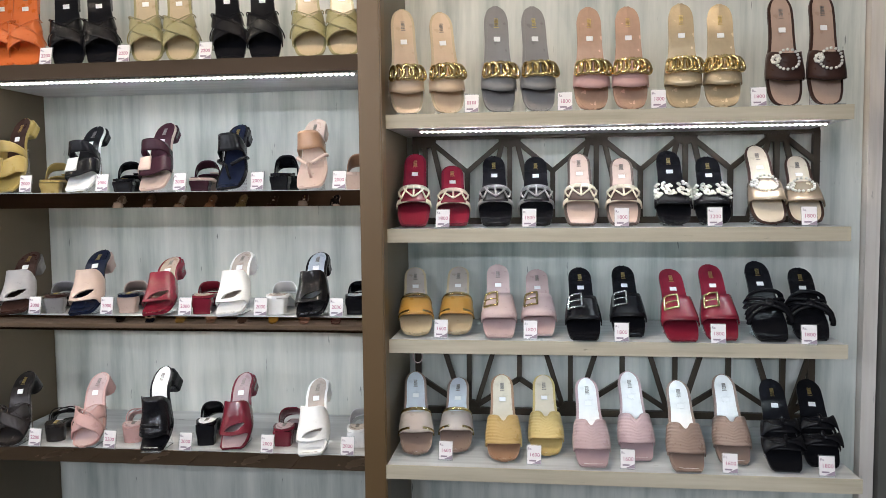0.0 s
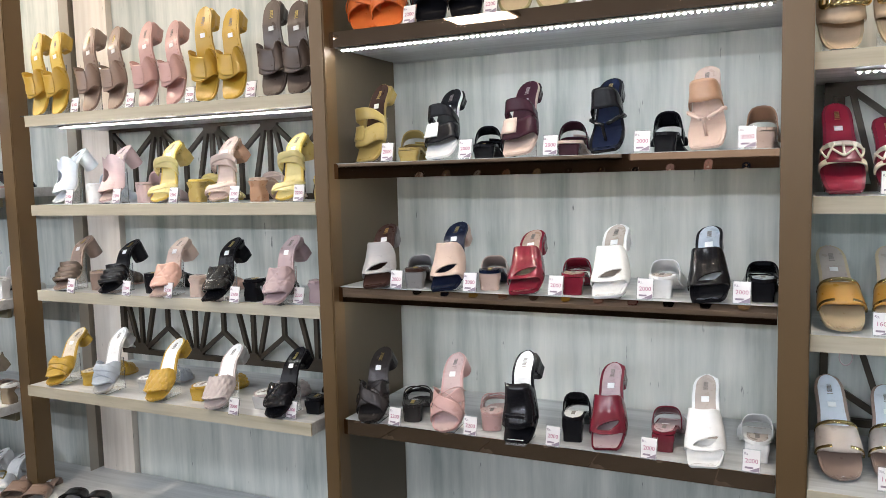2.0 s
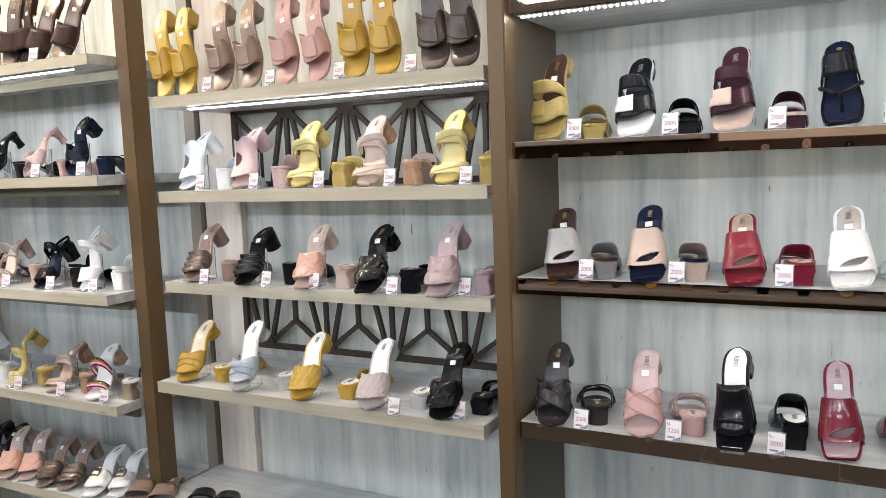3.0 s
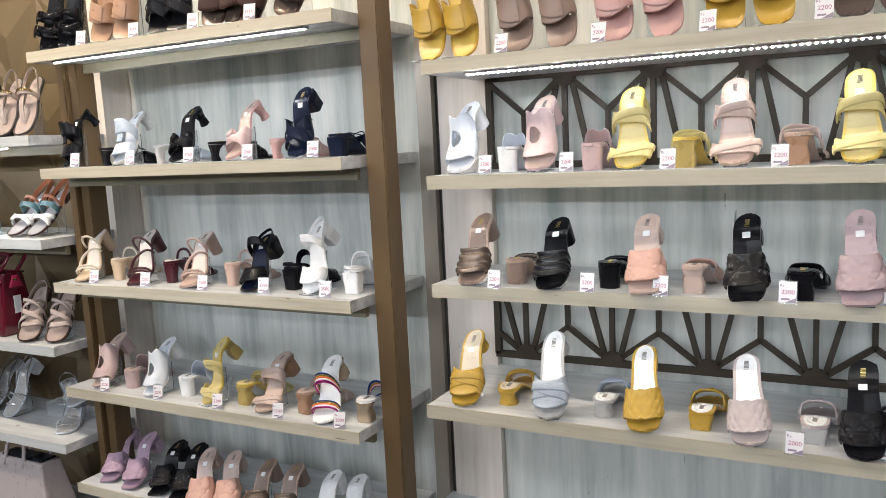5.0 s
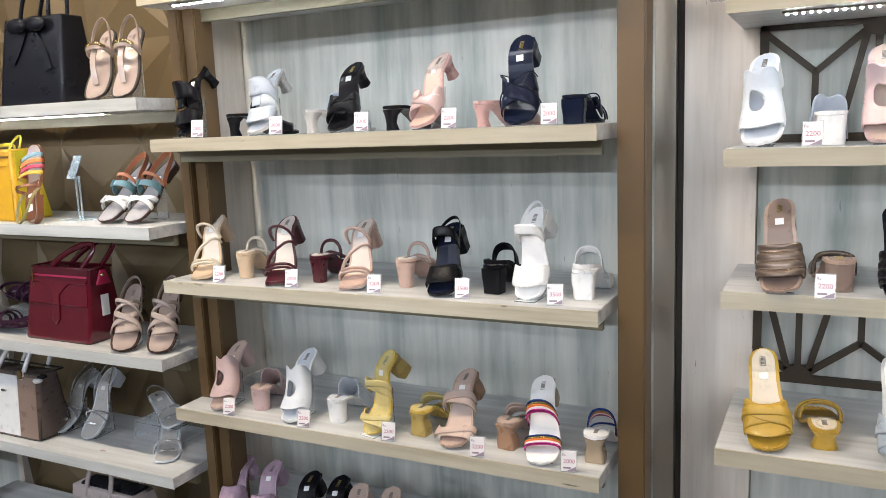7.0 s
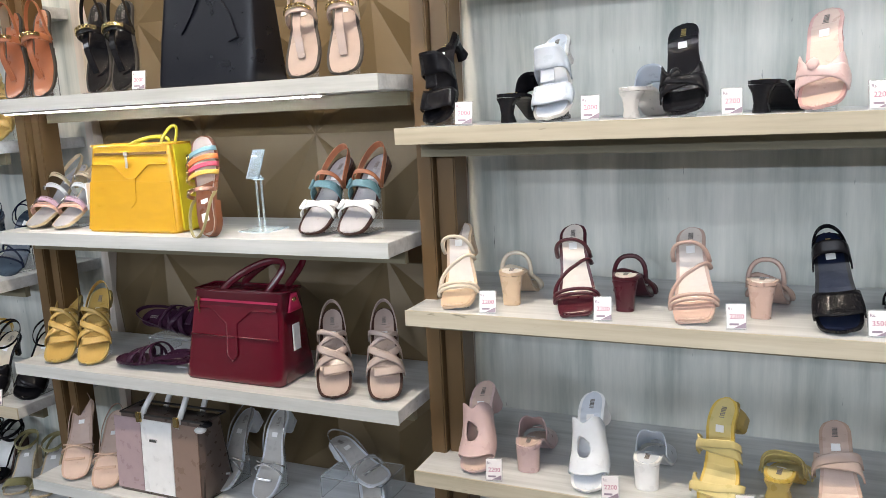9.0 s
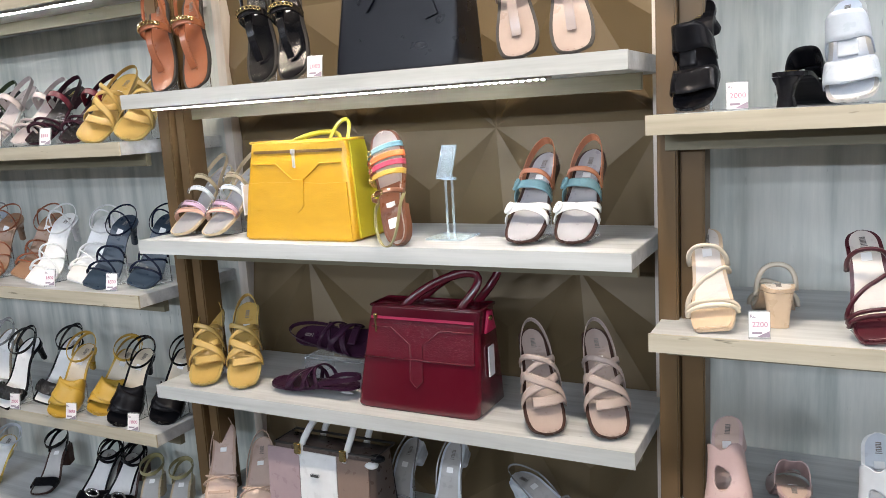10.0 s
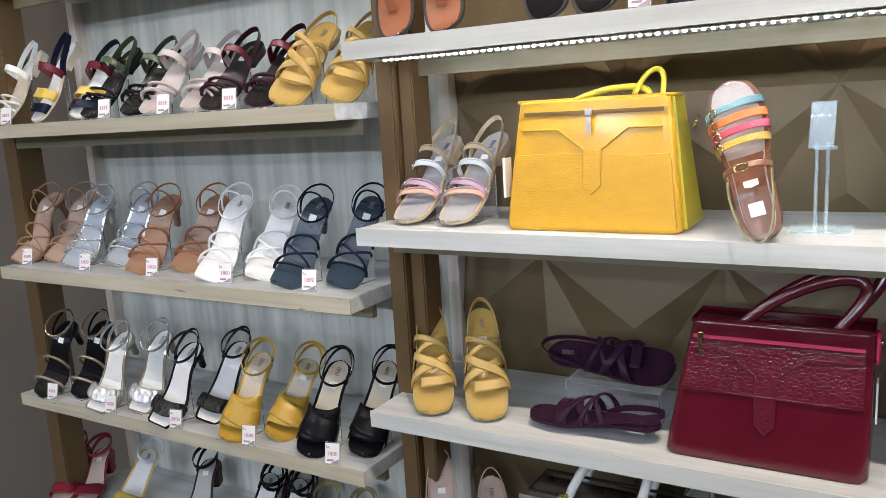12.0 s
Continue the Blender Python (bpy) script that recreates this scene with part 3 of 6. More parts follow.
class Last:
    """The form that a shoe is built on: outline, length, heel height."""

    def __init__(self, length, heel, toe="round", width=0.04):
        self.length, self.heel, self.width = length, heel, width
        self.us, self.ws = np.array(OUTLINES[toe]).T
        self.flat = heel < 0.024

    def half(self, u):
        return np.interp(u, self.us, self.ws) * self.width

    def rise(self, u):
        k = np.clip((np.asarray(u, float) - 0.30) / 0.48, 0, 1)
        return self.heel * (k * k * (3 - 2 * k)) + 0.004 * np.clip(1 - np.asarray(u, float) / 0.12, 0, 1) ** 2

    def slab(self, low, high, grow=0.0, n=30, u0=0.0, u1=1.0):
        """A sole layer between two heights above the ground line."""
        u = u0 + (u1 - u0) * (0.5 - 0.5 * np.cos(np.linspace(0, math.pi, n)))
        w, y = self.half(u) + grow, self.length * u
        y[0], y[-1] = y[0] - grow, y[-1] + grow
        z = self.rise(u)
        verts, faces = [], []
        for i in range(n):
            for x, h in ((-w[i], low), (-w[i], high), (0, high - 0.0008), (w[i], high), (w[i], low)):
                verts.append((x, y[i], z[i] + h))
        for i in range(n - 1):
            for k in range(5):
                m = (k + 1) % 5
                faces.append((i * 5 + k, i * 5 + 5 + k, i * 5 + 5 + m, i * 5 + m))
        faces += [(0, 1, 2, 3, 4), tuple((n - 1) * 5 + k for k in (4, 3, 2, 1, 0))]
        return verts, faces

    def arch(self, u, s, high, lift=0.0, base=0.006):
        """A point over the foot: s runs from 0 at one edge of the sole to 1 at the other."""
        q = math.pi * np.asarray(s, float)
        c, sn = np.cos(q), np.sin(q)
        u = np.asarray(u, float)
        u = u + (0.06 if self.flat else 0.045) * np.clip((0.62 - u) / 0.2, 0, 1)
        w = self.half(u) + 0.0025
        hh = high * (0.72 if self.flat else 0.82) * (0.82 + 0.6 * np.clip(np.asarray(u, float) - 0.12, 0, 0.6))
        if not self.flat:
            hh = high * (0.47 + 1.65 * np.clip(np.asarray(u, float) - 0.12, 0, 0.5))
        x = -np.sign(c) * np.abs(c) ** 0.85 * w
        z = self.rise(u) + base + np.maximum(sn, 0) ** 0.72 * hh
        nx, nz = -c / np.maximum(w, 0.01), sn / np.maximum(hh, 0.01)
        ln = np.sqrt(nx * nx + nz * nz)
        return np.stack([x + nx / ln * lift, self.length * np.asarray(u, float) + 0 * x, z + nz / ln * lift], -1)

    def band(self, ul, ur, wide, high, thick=0.0022, n=20, m=6, pinch=0.0, vcut=0.0, vwide=0.09, relief=None, hole=None, bulge=0.0, span=(0.0, 1.0), lift=0.0):
        """A strap that arches over the foot from one edge of the sole to the other."""
        s, v = np.meshgrid(np.linspace(span[0], span[1], n + 1), np.linspace(0, 1, m + 1), indexing="ij")
        sn = np.sin(math.pi * s)
        u = ul + (ur - ul) * s + (v - 0.5) * wide * (1 - pinch * sn ** 2)
        u = u - (0.05 if self.flat else 0.085) * min(1.0, wide / 0.2) * sn ** 2
        u = u - vcut * v * np.exp(-((s - 0.5) / vwide) ** 2)
        up = thick * (1 + bulge * np.sin(math.pi * v) * sn)
        if relief is not None:
            up = up + relief(s, v)
        inner, outer = self.arch(u, s, high, lift), None
        q = math.pi * s
        w, hh = self.half(u) + 0.0025, high
        nx, nz = -np.cos(q) / np.maximum(w, 0.01), np.sin(q) / max(hh, 0.01)
        ln = np.sqrt(nx * nx + nz * nz)
        outer = inner + np.stack([nx / ln * up, 0 * up, nz / ln * up], -1)
        keep = np.ones((n, m), bool)
        if hole is not None:
            cs, cv = (s[:-1, :-1] + s[1:, 1:]) / 2, (v[:-1, :-1] + v[1:, 1:]) / 2
            keep = ~hole(cs, cv)
        k = (n + 1) * (m + 1)
        verts = np.concatenate([outer.reshape(-1, 3), inner.reshape(-1, 3)])
        faces = []
        idx = lambda i, j: i * (m + 1) + j
        for i in range(n):
            for j in range(m):
                if not keep[i, j]:
                    continue
                a, b, c, d = idx(i, j), idx(i + 1, j), idx(i + 1, j + 1), idx(i, j + 1)
                faces += [(a, b, c, d), (k + d, k + c, k + b, k + a)]
                for di, dj, p, q2 in ((0, -1, a, b), (1, 0, b, c), (0, 1, c, d), (-1, 0, d, a)):
                    ii, jj = i + di, j + dj
                    if not (0 <= ii < n and 0 <= jj < m and keep[ii, jj]):
                        faces.append((q2, p, k + p, k + q2))
        return verts.tolist(), faces

    def cord(self, ul, ur, high, r=0.0026, n=18, lift=0.0, span=(0.0, 1.0), flat=1.4):
        s = np.linspace(span[0], span[1], n)
        return tube(self.arch(ul + (ur - ul) * s, s, high, lift + r).tolist(), r, 6, flat=flat, up=(0, 1, 0.3))

    def sling(self, u0, up, back=1.03, wide=0.006, thick=0.0018, start=0.0):
        """A strap from the sides of the sole round behind the heel."""
        q = np.linspace(0, math.pi, 22)
        sn = np.sin(q)
        pts, outs = [], []
        for a, b in zip(q, sn):
            u = u0 + (back - u0) * b ** 0.9
            pts.append((-math.cos(a) * (self.half(min(u0, 0.8)) + 0.002), self.length * u, float(self.rise(min(u, 1.0))) + start + 0.004 + up * b ** 0.6))
            outs.append((-math.cos(a), b * 0.8, 0.05))
        return ribbon(pts, outs, wide, thick)

    def ankle(self, up, wide=0.006, u=0.80, rad=0.031, tip=0.25):
        """A closed loop that stands over the heel for the ankle."""
        pts, outs = [], []
        for i in range(25):
            q = 2 * math.pi * i / 24
            dy = rad * 1.25 * math.sin(q)
            pts.append((rad * math.cos(q), self.length * u + dy, float(self.rise(u)) + up - tip * dy))
            outs.append((math.cos(q), math.sin(q), 0))
        return ribbon(pts, outs, wide, 0.0018)


def heel_block(last, kind, top):
    L, h = last.length, last.heel + top
    a, b = last.half(0.86) * 0.97, 0.105 * L
    cy = L * 0.89
    shapes = dict(block=(0.98, 1.0, 0.88, 0.86, 6), flare=(0.98, 0.72, 0.92, 0.9, 5), round=(1.0, 0.98, 0.94, 0.92, 2.4), cone=(0.99, 0.88, 0.76, 0.72, 2.6), slim=(0.9, 0.5, 0.34, 0.34, 3), spool=(1.0, 0.7, 0.8, 0.95, 2.6), louis=(0.92, 0.60, 0.48, 0.60, 3.0))
    f0, f1, f2, f3, p = shapes[kind]
    rings = []
    for t, f in ((0, f3), (0.04, f3), (0.35, f2), (0.7, f1), (0.97, f0), (1.0, f0)):
        sink = 0.004 * (1 - t)
        rings.append(rounded(0, cy + (1 - f) * b * 0.8 - sink, t * (h - 0.001), a * f, b * f, p, 32))
    return loft(rings)


BUILT = {}


DARK_INSOLES = ("black", "navy", "dark_brown", "smoke", "plum", "burgundy", "dark_taupe", "taupe", "grey", "red", "olive_gold")


def base(last, d):
    """Sole, insole, heel, sticker and print of one shoe, under a fresh Empty."""
    ob = thing(d["name"], d["label"], d["category"], d.get("group", "shoes on display"))
    thick = d.get("thick", 0.007)
    part("sole", last.slab(0.0, thick - 0.0008, 0.0016), d["sole"], ob)
    insole = part("insole", last.slab(thick - 0.0024, thick, -0.0042), d["insole"], ob, smooth=False)
    if d.get("pad"):
        part("heel_pad", last.slab(thick - 0.0006, thick + 0.0007, -0.0008, u0=0.42), d["pad"], ob, "contrasting heel pad")
    if last.heel > 0.024:
        part("heel", heel_block(last, d.get("heel", "block"), 0.0), d["heel_mat"], ob, smooth=False)
    elif last.heel > 0.015:
        part("heel", last.slab(-0.012, 0.0, 0.0012, u0=0.68), d["heel_mat"], ob)

    def plate(u, x, w, l, lift):
        y0, y1 = last.length * u, last.length * u + l
        z0, z1 = float(last.rise(u)) + thick + lift, float(last.rise(y1 / last.length)) + thick + lift
        return [(x - w, y0, z0), (x + w, y0, z0), (x + w, y1, z1), (x - w, y1, z1), (x - w, y0, z0 - 0.0008), (x + w, y0, z0 - 0.0008), (x + w, y1, z1 - 0.0008), (x - w, y1, z1 - 0.0008)], \
            [(0, 1, 2, 3), (4, 7, 6, 5), (0, 4, 5, 1), (1, 5, 6, 2), (2, 6, 7, 3), (3, 7, 4, 0)]

    if d.get("sticker", True):
        part("size_sticker", plate(d.get("su", 0.66), 0.0, 0.0075, 0.011, 0.0012), STICKER, insole, "small white size sticker")
    step = 1 / last.length
    marks = [plate(0.790, 0.0, 0.0052, 0.0010, 0.0010)]
    for g in (0, 1):
        u = 0.81 + 0.0095 * g * step
        marks += [plate(u + 0.0033 * k * step, 0.0, 0.0042, 0.0013, 0.0010) for k in range(3)]
        marks += [plate(u, -0.0035, 0.0007, 0.0042, 0.0010), plate(u + 0.0033 * step, 0.0035, 0.0007, 0.0042, 0.0010)]
    part("insole_print", join(*marks), d.get("print", GOLD_FOIL if d["insole"].name.split("_leather")[0] in DARK_INSOLES else GREY_FOIL), insole, "unreadable printed mark")
    return ob


def quilt(s, v):
    near = lambda k: np.abs(k - np.round(k))
    g = np.minimum(np.minimum(near(s * 2.5 + v * 1.0), near(s * 2.5 - v * 1.0 + 0.5)), near(v * 2.0 + 0.02) * 1.1)
    return 0.0042 * np.clip(g * 4.2, 0, 1) ** 0.6 - 0.0004


def diamonds(s, v):
    a, b = np.sin(math.pi * (s * 7 + v * 2)), np.sin(math.pi * (s * 7 - v * 2))
    return 0.0030 * np.abs(a * b) ** 0.8


def ribs(s, v):
    return 0.0011 * np.abs(np.sin(math.pi * v * 9))


def ridges(s, v):
    return 0.0052 * np.abs(np.sin(math.pi * v * 3.5)) * np.sin(math.pi * np.clip(s, 0.02, 0.98)) ** 0.4


def braid_relief(s, v):
    return 0.0042 * np.abs(np.sin(math.pi * (s * 8 + np.where(v > 0.5, 0.5, 0) + v * 1.2))) * np.sin(math.pi * v) ** 0.4


def ring_at(last, u, s, high, ru, rs, r, lift, n=20, square=False):
    pts = []
    for i in range(n):
        q = 2 * math.pi * i / n
        c, sn = math.cos(q), math.sin(q)
        if square:
            k = 1 / max(abs(c), abs(sn))
            c, sn = c * k * 0.92, sn * k * 0.92
        pts.append(last.arch(u + ru * c, s + rs * sn, high, lift).tolist())
    return tube(pts, r, 6, closed=True)


def straps(last, ob, d):
    """The upper of each design, strap by strap."""
    form, m, L = d["form"], d["strap"], last.length
    trim = d.get("trim", GOLD)
    lab = d.get("strap_label", "")
    if form == "chain":
        part("strap", last.band(0.27, 0.27, 0.24, 0.044), m, ob, smooth=True)
        for i, s in enumerate((0.25, 0.375, 0.50, 0.625, 0.75)):
            turned = []
            for k in range(22):
                q = 2 * math.pi * k / 22
                a, b = 0.056 * math.cos(q), 0.088 * math.sin(q)
                turned.append(last.arch(0.29 + a - 0.25 * b, s + b + 0.45 * a, 0.046, 0.0065 + 0.0038 * math.sin(q)).tolist())
            part("chain_link", tube(turned, 0.0040, 7, closed=True, flat=1.15), GOLD, ob, "gold chain link", True)
    elif form == "net":
        part("strap", last.band(0.19, 0.19, 0.05, 0.042, 0.003), trim, ob, "pale braided edge", True)
        part("strap", last.band(0.34, 0.34, 0.04, 0.048, 0.003), trim, ob, "pale braided edge", True)
        part("vamp", last.band(0.27, 0.27, 0.16, 0.045, 0.0016), m, ob, smooth=True)
        for a, b, s0, s1 in ((0.20, 0.34, 0.5, 0.28), (0.20, 0.34, 0.5, 0.72), (0.20, 0.34, 0.5, 0.5), (0.20, 0.34, 0.28, 0.12), (0.20, 0.34, 0.28, 0.40), (0.20, 0.34, 0.72, 0.60), (0.20, 0.34, 0.72, 0.88)):
            t = np.linspace(0, 1, 8)
            part("net_cord", tube(last.arch(a + (b - a) * t, s0 + (s1 - s0) * t, 0.046, 0.0038).tolist(), 0.0022, 6), trim, ob, "", True)
    elif form == "flower":
        part("strap", last.band(0.27, 0.27, 0.26, 0.046, 0.003), m, ob, smooth=True)
        rnd = random.Random(7)
        for i in range(70):
            p = last.arch(0.19 + 0.17 * rnd.random(), 0.10 + 0.8 * rnd.random(), 0.048, 0.006)
            part("petal", ball(p.tolist(), 0.0046, 0.0040, 0.0030, 6, 4), PEARL, ob, "", True)
    elif form == "brooch":
        part("strap", last.band(0.29, 0.29, 0.24, 0.046, 0.003), m, ob, smooth=True)
        for i in range(18):
            q = 2 * math.pi * i / 18
            part("bead", ball(last.arch(0.30 + 0.085 * math.cos(q), 0.47 + 0.17 * math.sin(q), 0.047, 0.006).tolist(), 0.0036, 0.0036, 0.0036, 6, 4), trim, ob, "", True)
        for i in range(8):
            q = 2 * math.pi * i / 8
            part("petal", ball(last.arch(0.31 + 0.03 * math.cos(q), 0.29 + 0.06 * math.sin(q), 0.047, 0.0085).tolist(), 0.0045, 0.0045, 0.003, 6, 4), PEARL, ob, "", True)
    elif form == "rim":
        part("strap", last.band(0.27, 0.27, 0.23, 0.046, 0.003), m, ob, lab, True)
        part("toe_pad", last.slab(0.0062, 0.0076, -0.0030, u0=0.0, u1=0.28), d["sole"], ob, "toe end of the insole")
        part("metal_rim", last.band(0.165, 0.165, 0.025, 0.044, 0.0042), GOLD, ob, "thin gold rim", True)
        part("metal_rim", last.band(0.375, 0.375, 0.022, 0.047, 0.0042), GOLD, ob, "thin gold rim", True)
    elif form == "buckle":
        strap = part("strap", last.band(0.28, 0.28, 0.30, 0.048, 0.003), m, ob, smooth=True)
        part("buckle", ring_at(last, 0.30, 0.36, 0.048, 0.085, 0.13, 0.0026, 0.0065, 24, True), trim, strap, "square metal buckle", True)
        t = np.linspace(0, 1, 6)
        part("buckle_prong", tube(last.arch(0.30 + 0 * t, 0.24 + 0.24 * t, 0.048, 0.0075).tolist(), 0.0016, 5), trim, strap, "", True)
    elif form == "knot":
        for a, b in ((0.14, 0.34), (0.20, 0.40), (0.34, 0.14), (0.40, 0.20), (0.26, 0.30), (0.42, 0.42)):
            part("strap", last.cord(a, b, 0.043, 0.0042, lift=0.001 * (a > b) * 4), m, ob, smooth=True)
        part("knot", ball(last.arch(0.27, 0.5, 0.045, 0.008).tolist(), 0.012, 0.014, 0.007), m, ob, "", True)
    elif form == "vcut":
        part("strap", last.band(0.25, 0.25, 0.31, 0.046, 0.0026, 48, 36, vcut=0.06, vwide=0.05, relief=ribs), m, ob, "ribbed woven upper with a notch", True)
        part("toe_pad", last.slab(0.0062, 0.0076, -0.0030, u0=0.0, u1=0.28), d["sole"], ob, "toe end of the insole")
    elif form == "bow":
        for u in (0.18, 0.36):
            part("strap", last.band(u, u, 0.13, 0.043, 0.003), m, ob, smooth=True)
            for sg in (-1, 1):
                part("bow_loop", last.band(u + 0.02 * sg, u + 0.02 * sg, 0.19, 0.047, 0.003, 14, 8, pinch=0.8, bulge=1.0, lift=0.006, span=(0.10, 0.49) if sg < 0 else (0.51, 0.90)), m, ob, "", True)
            part("bow_knot", ball(last.arch(u, 0.5, 0.045, 0.012).tolist(), 0.005, 0.009, 0.005), m, ob, "", True)
    elif form == "cross":
        part("strap", last.band(0.14, 0.42, 0.145, 0.044, 0.0024, 26, 8, bulge=0.5), m, ob, smooth=True)
        part("strap", last.band(0.42, 0.14, 0.145, 0.046, 0.0024, 26, 8, bulge=0.5, lift=0.002), m, ob, smooth=True)
        for a, b, lift in ((0.155, 0.455, 0.0042), (0.455, 0.155, 0.0062)):
            part("stitched_edge", last.cord(a + 0.028, b + 0.028, 0.045, 0.0011, 26, lift), m, ob, "raised stitched edge", True)
    elif form == "patch":
        part("strap", last.band(0.46, 0.46, 0.12, 0.054, 0.0026), m, ob, smooth=True)
        part("strap", last.band(0.24, 0.30, 0.20, 0.044, 0.0026), m, ob, smooth=True)
        part("patch", last.band(0.28, 0.30, 0.16, 0.044, 0.0020, span=(0.02, 0.52), lift=0.004), d["patch"], ob, "contrasting leather panel", True)
    elif form == "thong":
        part("strap", last.band(0.50, 0.50, 0.18, 0.054, 0.0026), m, ob, smooth=True)
        for sg in (0, 1):
            t = np.linspace(0, 1, 12)
            s = (0.0 + 0.46 * t) if sg == 0 else (1.0 - 0.46 * t)
            part("toe_strap", tube(last.arch(0.42 - 0.20 * t, s, 0.034, 0.003).tolist(), 0.0038, 6, flat=1.3), d["insole"] if d.get("soft") else m, ob, "", True)
        t = np.linspace(0, 1, 6)
        pts = [(0.0, L * (0.22 - 0.06 * k), float(last.rise(0.2)) + 0.036 * (1 - k) ** 0.6 + 0.008) for k in t]
        part("toe_post", tube(pts, 0.0036, 6), d["insole"] if d.get("soft") else m, ob, "", True)
    elif form == "loop":
        slit = lambda s, v: np.abs(v - 0.25 - 0.5 * (s - 0.56)) < 0.115 * (1 - ((s - 0.56) / 0.20) ** 2)
        part("upper", last.band(0.32, 0.30, 0.36, 0.049, 0.0026, 64, 40, hole=slit), m, ob, "broad leather upper with a slanted toe opening", True)
        part("toe_pad", last.slab(0.0062, 0.0076, -0.0030, u0=0.0, u1=0.33), d.get("toe_pad", d["sole"]), ob, "toe end of the insole")
    elif form == "wide":
        part("upper", last.band(0.34, 0.34, 0.42, 0.052, 0.0028, bulge=0.3), m, ob, smooth=True)
        part("knot", last.band(0.20, 0.20, 0.05, 0.045, 0.004, span=(0.36, 0.66), lift=0.004, bulge=0.8), m, ob, "", True)
        part("toe_pad", last.slab(0.0062, 0.0076, -0.0030, u0=0.0, u1=0.33), d["sole"], ob, "toe end of the insole")
    elif form == "wrap":
        part("upper", last.band(0.35, 0.35, 0.27, 0.046, 0.0024, 40, 14, vcut=0.13, vwide=0.2), m, ob, smooth=True)
        part("overlap", last.band(0.42, 0.27, 0.20, 0.047, 0.0022, 32, 12, lift=0.0022, span=(0.0, 0.66)), m, ob, "overlapping panel", True)
    elif form == "cutout":
        cut = lambda s, v: (np.hypot((s - 0.46) / 0.105, (v - 0.54) / 0.19) < 1)
        part("upper", last.band(0.37, 0.39, 0.48, 0.046, 0.0024, 72, 48, hole=cut, vcut=0.04), m, ob, "tall smooth upper with a round cut-out", True)
    elif form == "twist":
        flare = Matrix.Diagonal((1.2, 1, 1, 1))
        for u, w, hi in ((0.15, 0.165, 0.031), (0.50, 0.150, 0.034)):
            part("strap", moved(last.band(u + 0.03, u - 0.02, w, hi, 0.0026, 28, 8, pinch=0.5, bulge=0.4), flare), m, ob, "soft twisted strap", True)
            part("strap", moved(last.band(u - 0.04, u + 0.045, w * 0.46, hi + 0.001, 0.0026, 28, 8, bulge=0.5, lift=0.0025), flare), m, ob, "", True)
    elif form == "ridge":
        part("strap", last.band(0.255, 0.255, 0.29, 0.044, 0.003, 28, 28, relief=ridges), m, ob, "padded ribbed strap", True)
    elif form == "quilt":
        part("strap", last.band(0.27, 0.27, 0.32, 0.045, 0.003, 56, 32, relief=quilt), m, ob, "quilted padded strap", True)
    elif form == "kitten":
        part("toe_pad", last.slab(0.0062, 0.0076, -0.0030, u0=0.0, u1=0.22), d["sole"], ob, "toe end of the insole")
        part("strap", last.band(0.25, 0.25, 0.30, 0.044, 0.0026, 54, 30, relief=d.get("relief", diamonds)), m, ob, "textured strap", True)
    elif form == "twoband":
        part("strap", last.band(0.22, 0.22, 0.20, 0.044, 0.0024), m, ob, smooth=True)
        part("strap", last.band(0.50, 0.50, 0.17, 0.054, 0.0024), m, ob, smooth=True)
        part("keeper", last.band(0.36, 0.36, 0.12, 0.049, 0.0022, span=(0.40, 0.60)), m, ob, "", True)
    elif form == "bowheel":
        part("strap", last.band(0.22, 0.34, 0.22, 0.042, 0.0026, 24, 8, pinch=0.55, bulge=1.0), m, ob, "soft gathered strap", True)
        part("strap", last.band(0.36, 0.22, 0.20, 0.045, 0.0026, 24, 8, pinch=0.6, bulge=1.0, lift=0.002), m, ob, "soft gathered strap", True)
        part("bow_knot", ball(last.arch(0.26, 0.46, 0.046, 0.006).tolist(), 0.010, 0.014, 0.006), m, ob, "", True)
    elif form == "zig":
        for a, b, hi in ((0.14, 0.15, 0.031), (0.185, 0.195, 0.033), (0.23, 0.52, 0.036), (0.61, 0.58, 0.034)):
            part("strap", last.cord(a, b, hi, 0.0031), m, ob, smooth=True)
        part("toe_pad", last.slab(0.0062, 0.0076, -0.0030, u0=0.0, u1=0.27), d["sole"], ob, "toe end of the insole")
    elif form == "ankleblock":
        part("strap", last.band(0.22, 0.22, 0.22, 0.046, 0.003), m, ob, "", True)
        part("strap", last.band(0.62, 0.62, 0.09, 0.040, 0.0026), d.get("patch", m), ob, "", True)
        part("heel_strap", last.sling(0.64, 0.012, wide=0.008), d.get("patch", m), ob)
    elif form == "rainbow":
        for u0, hi in ((0.14, 0.042), (0.42, 0.052)):
            for i, c in enumerate((LEATHERS["foil_pink"], hue("white"), hue("orange"), LEATHERS["foil_gold"], LEATHERS["foil_blue"])):
                part("stripe", last.band(u0 + 0.021 * i, u0 + 0.021 * i, 0.020, hi * 0.92, 0.003, 18, 3, bulge=0.6), c, ob, "glossy coloured stripe", True)
    elif form == "plaque":
        part("strap", last.band(0.26, 0.26, 0.26, 0.044, 0.003, 24, 12, relief=quilt), m, ob, smooth=True)
        part("plaque", ring_at(last, 0.28, 0.5, 0.046, 0.06, 0.14, 0.003, 0.007, 24, True), GOLD, ob, "square gold ornament", True)
    elif form == "plain":
        part("strap", last.band(0.27, 0.27, 0.28, 0.046, 0.003), m, ob, smooth=True)
    elif form == "sling":
        for a, b in ((0.12, 0.22), (0.22, 0.12), (0.26, 0.26)):
            part("toe_strap", last.cord(a, b, 0.034, 0.0032), d.get("patch", m), ob, "", True)
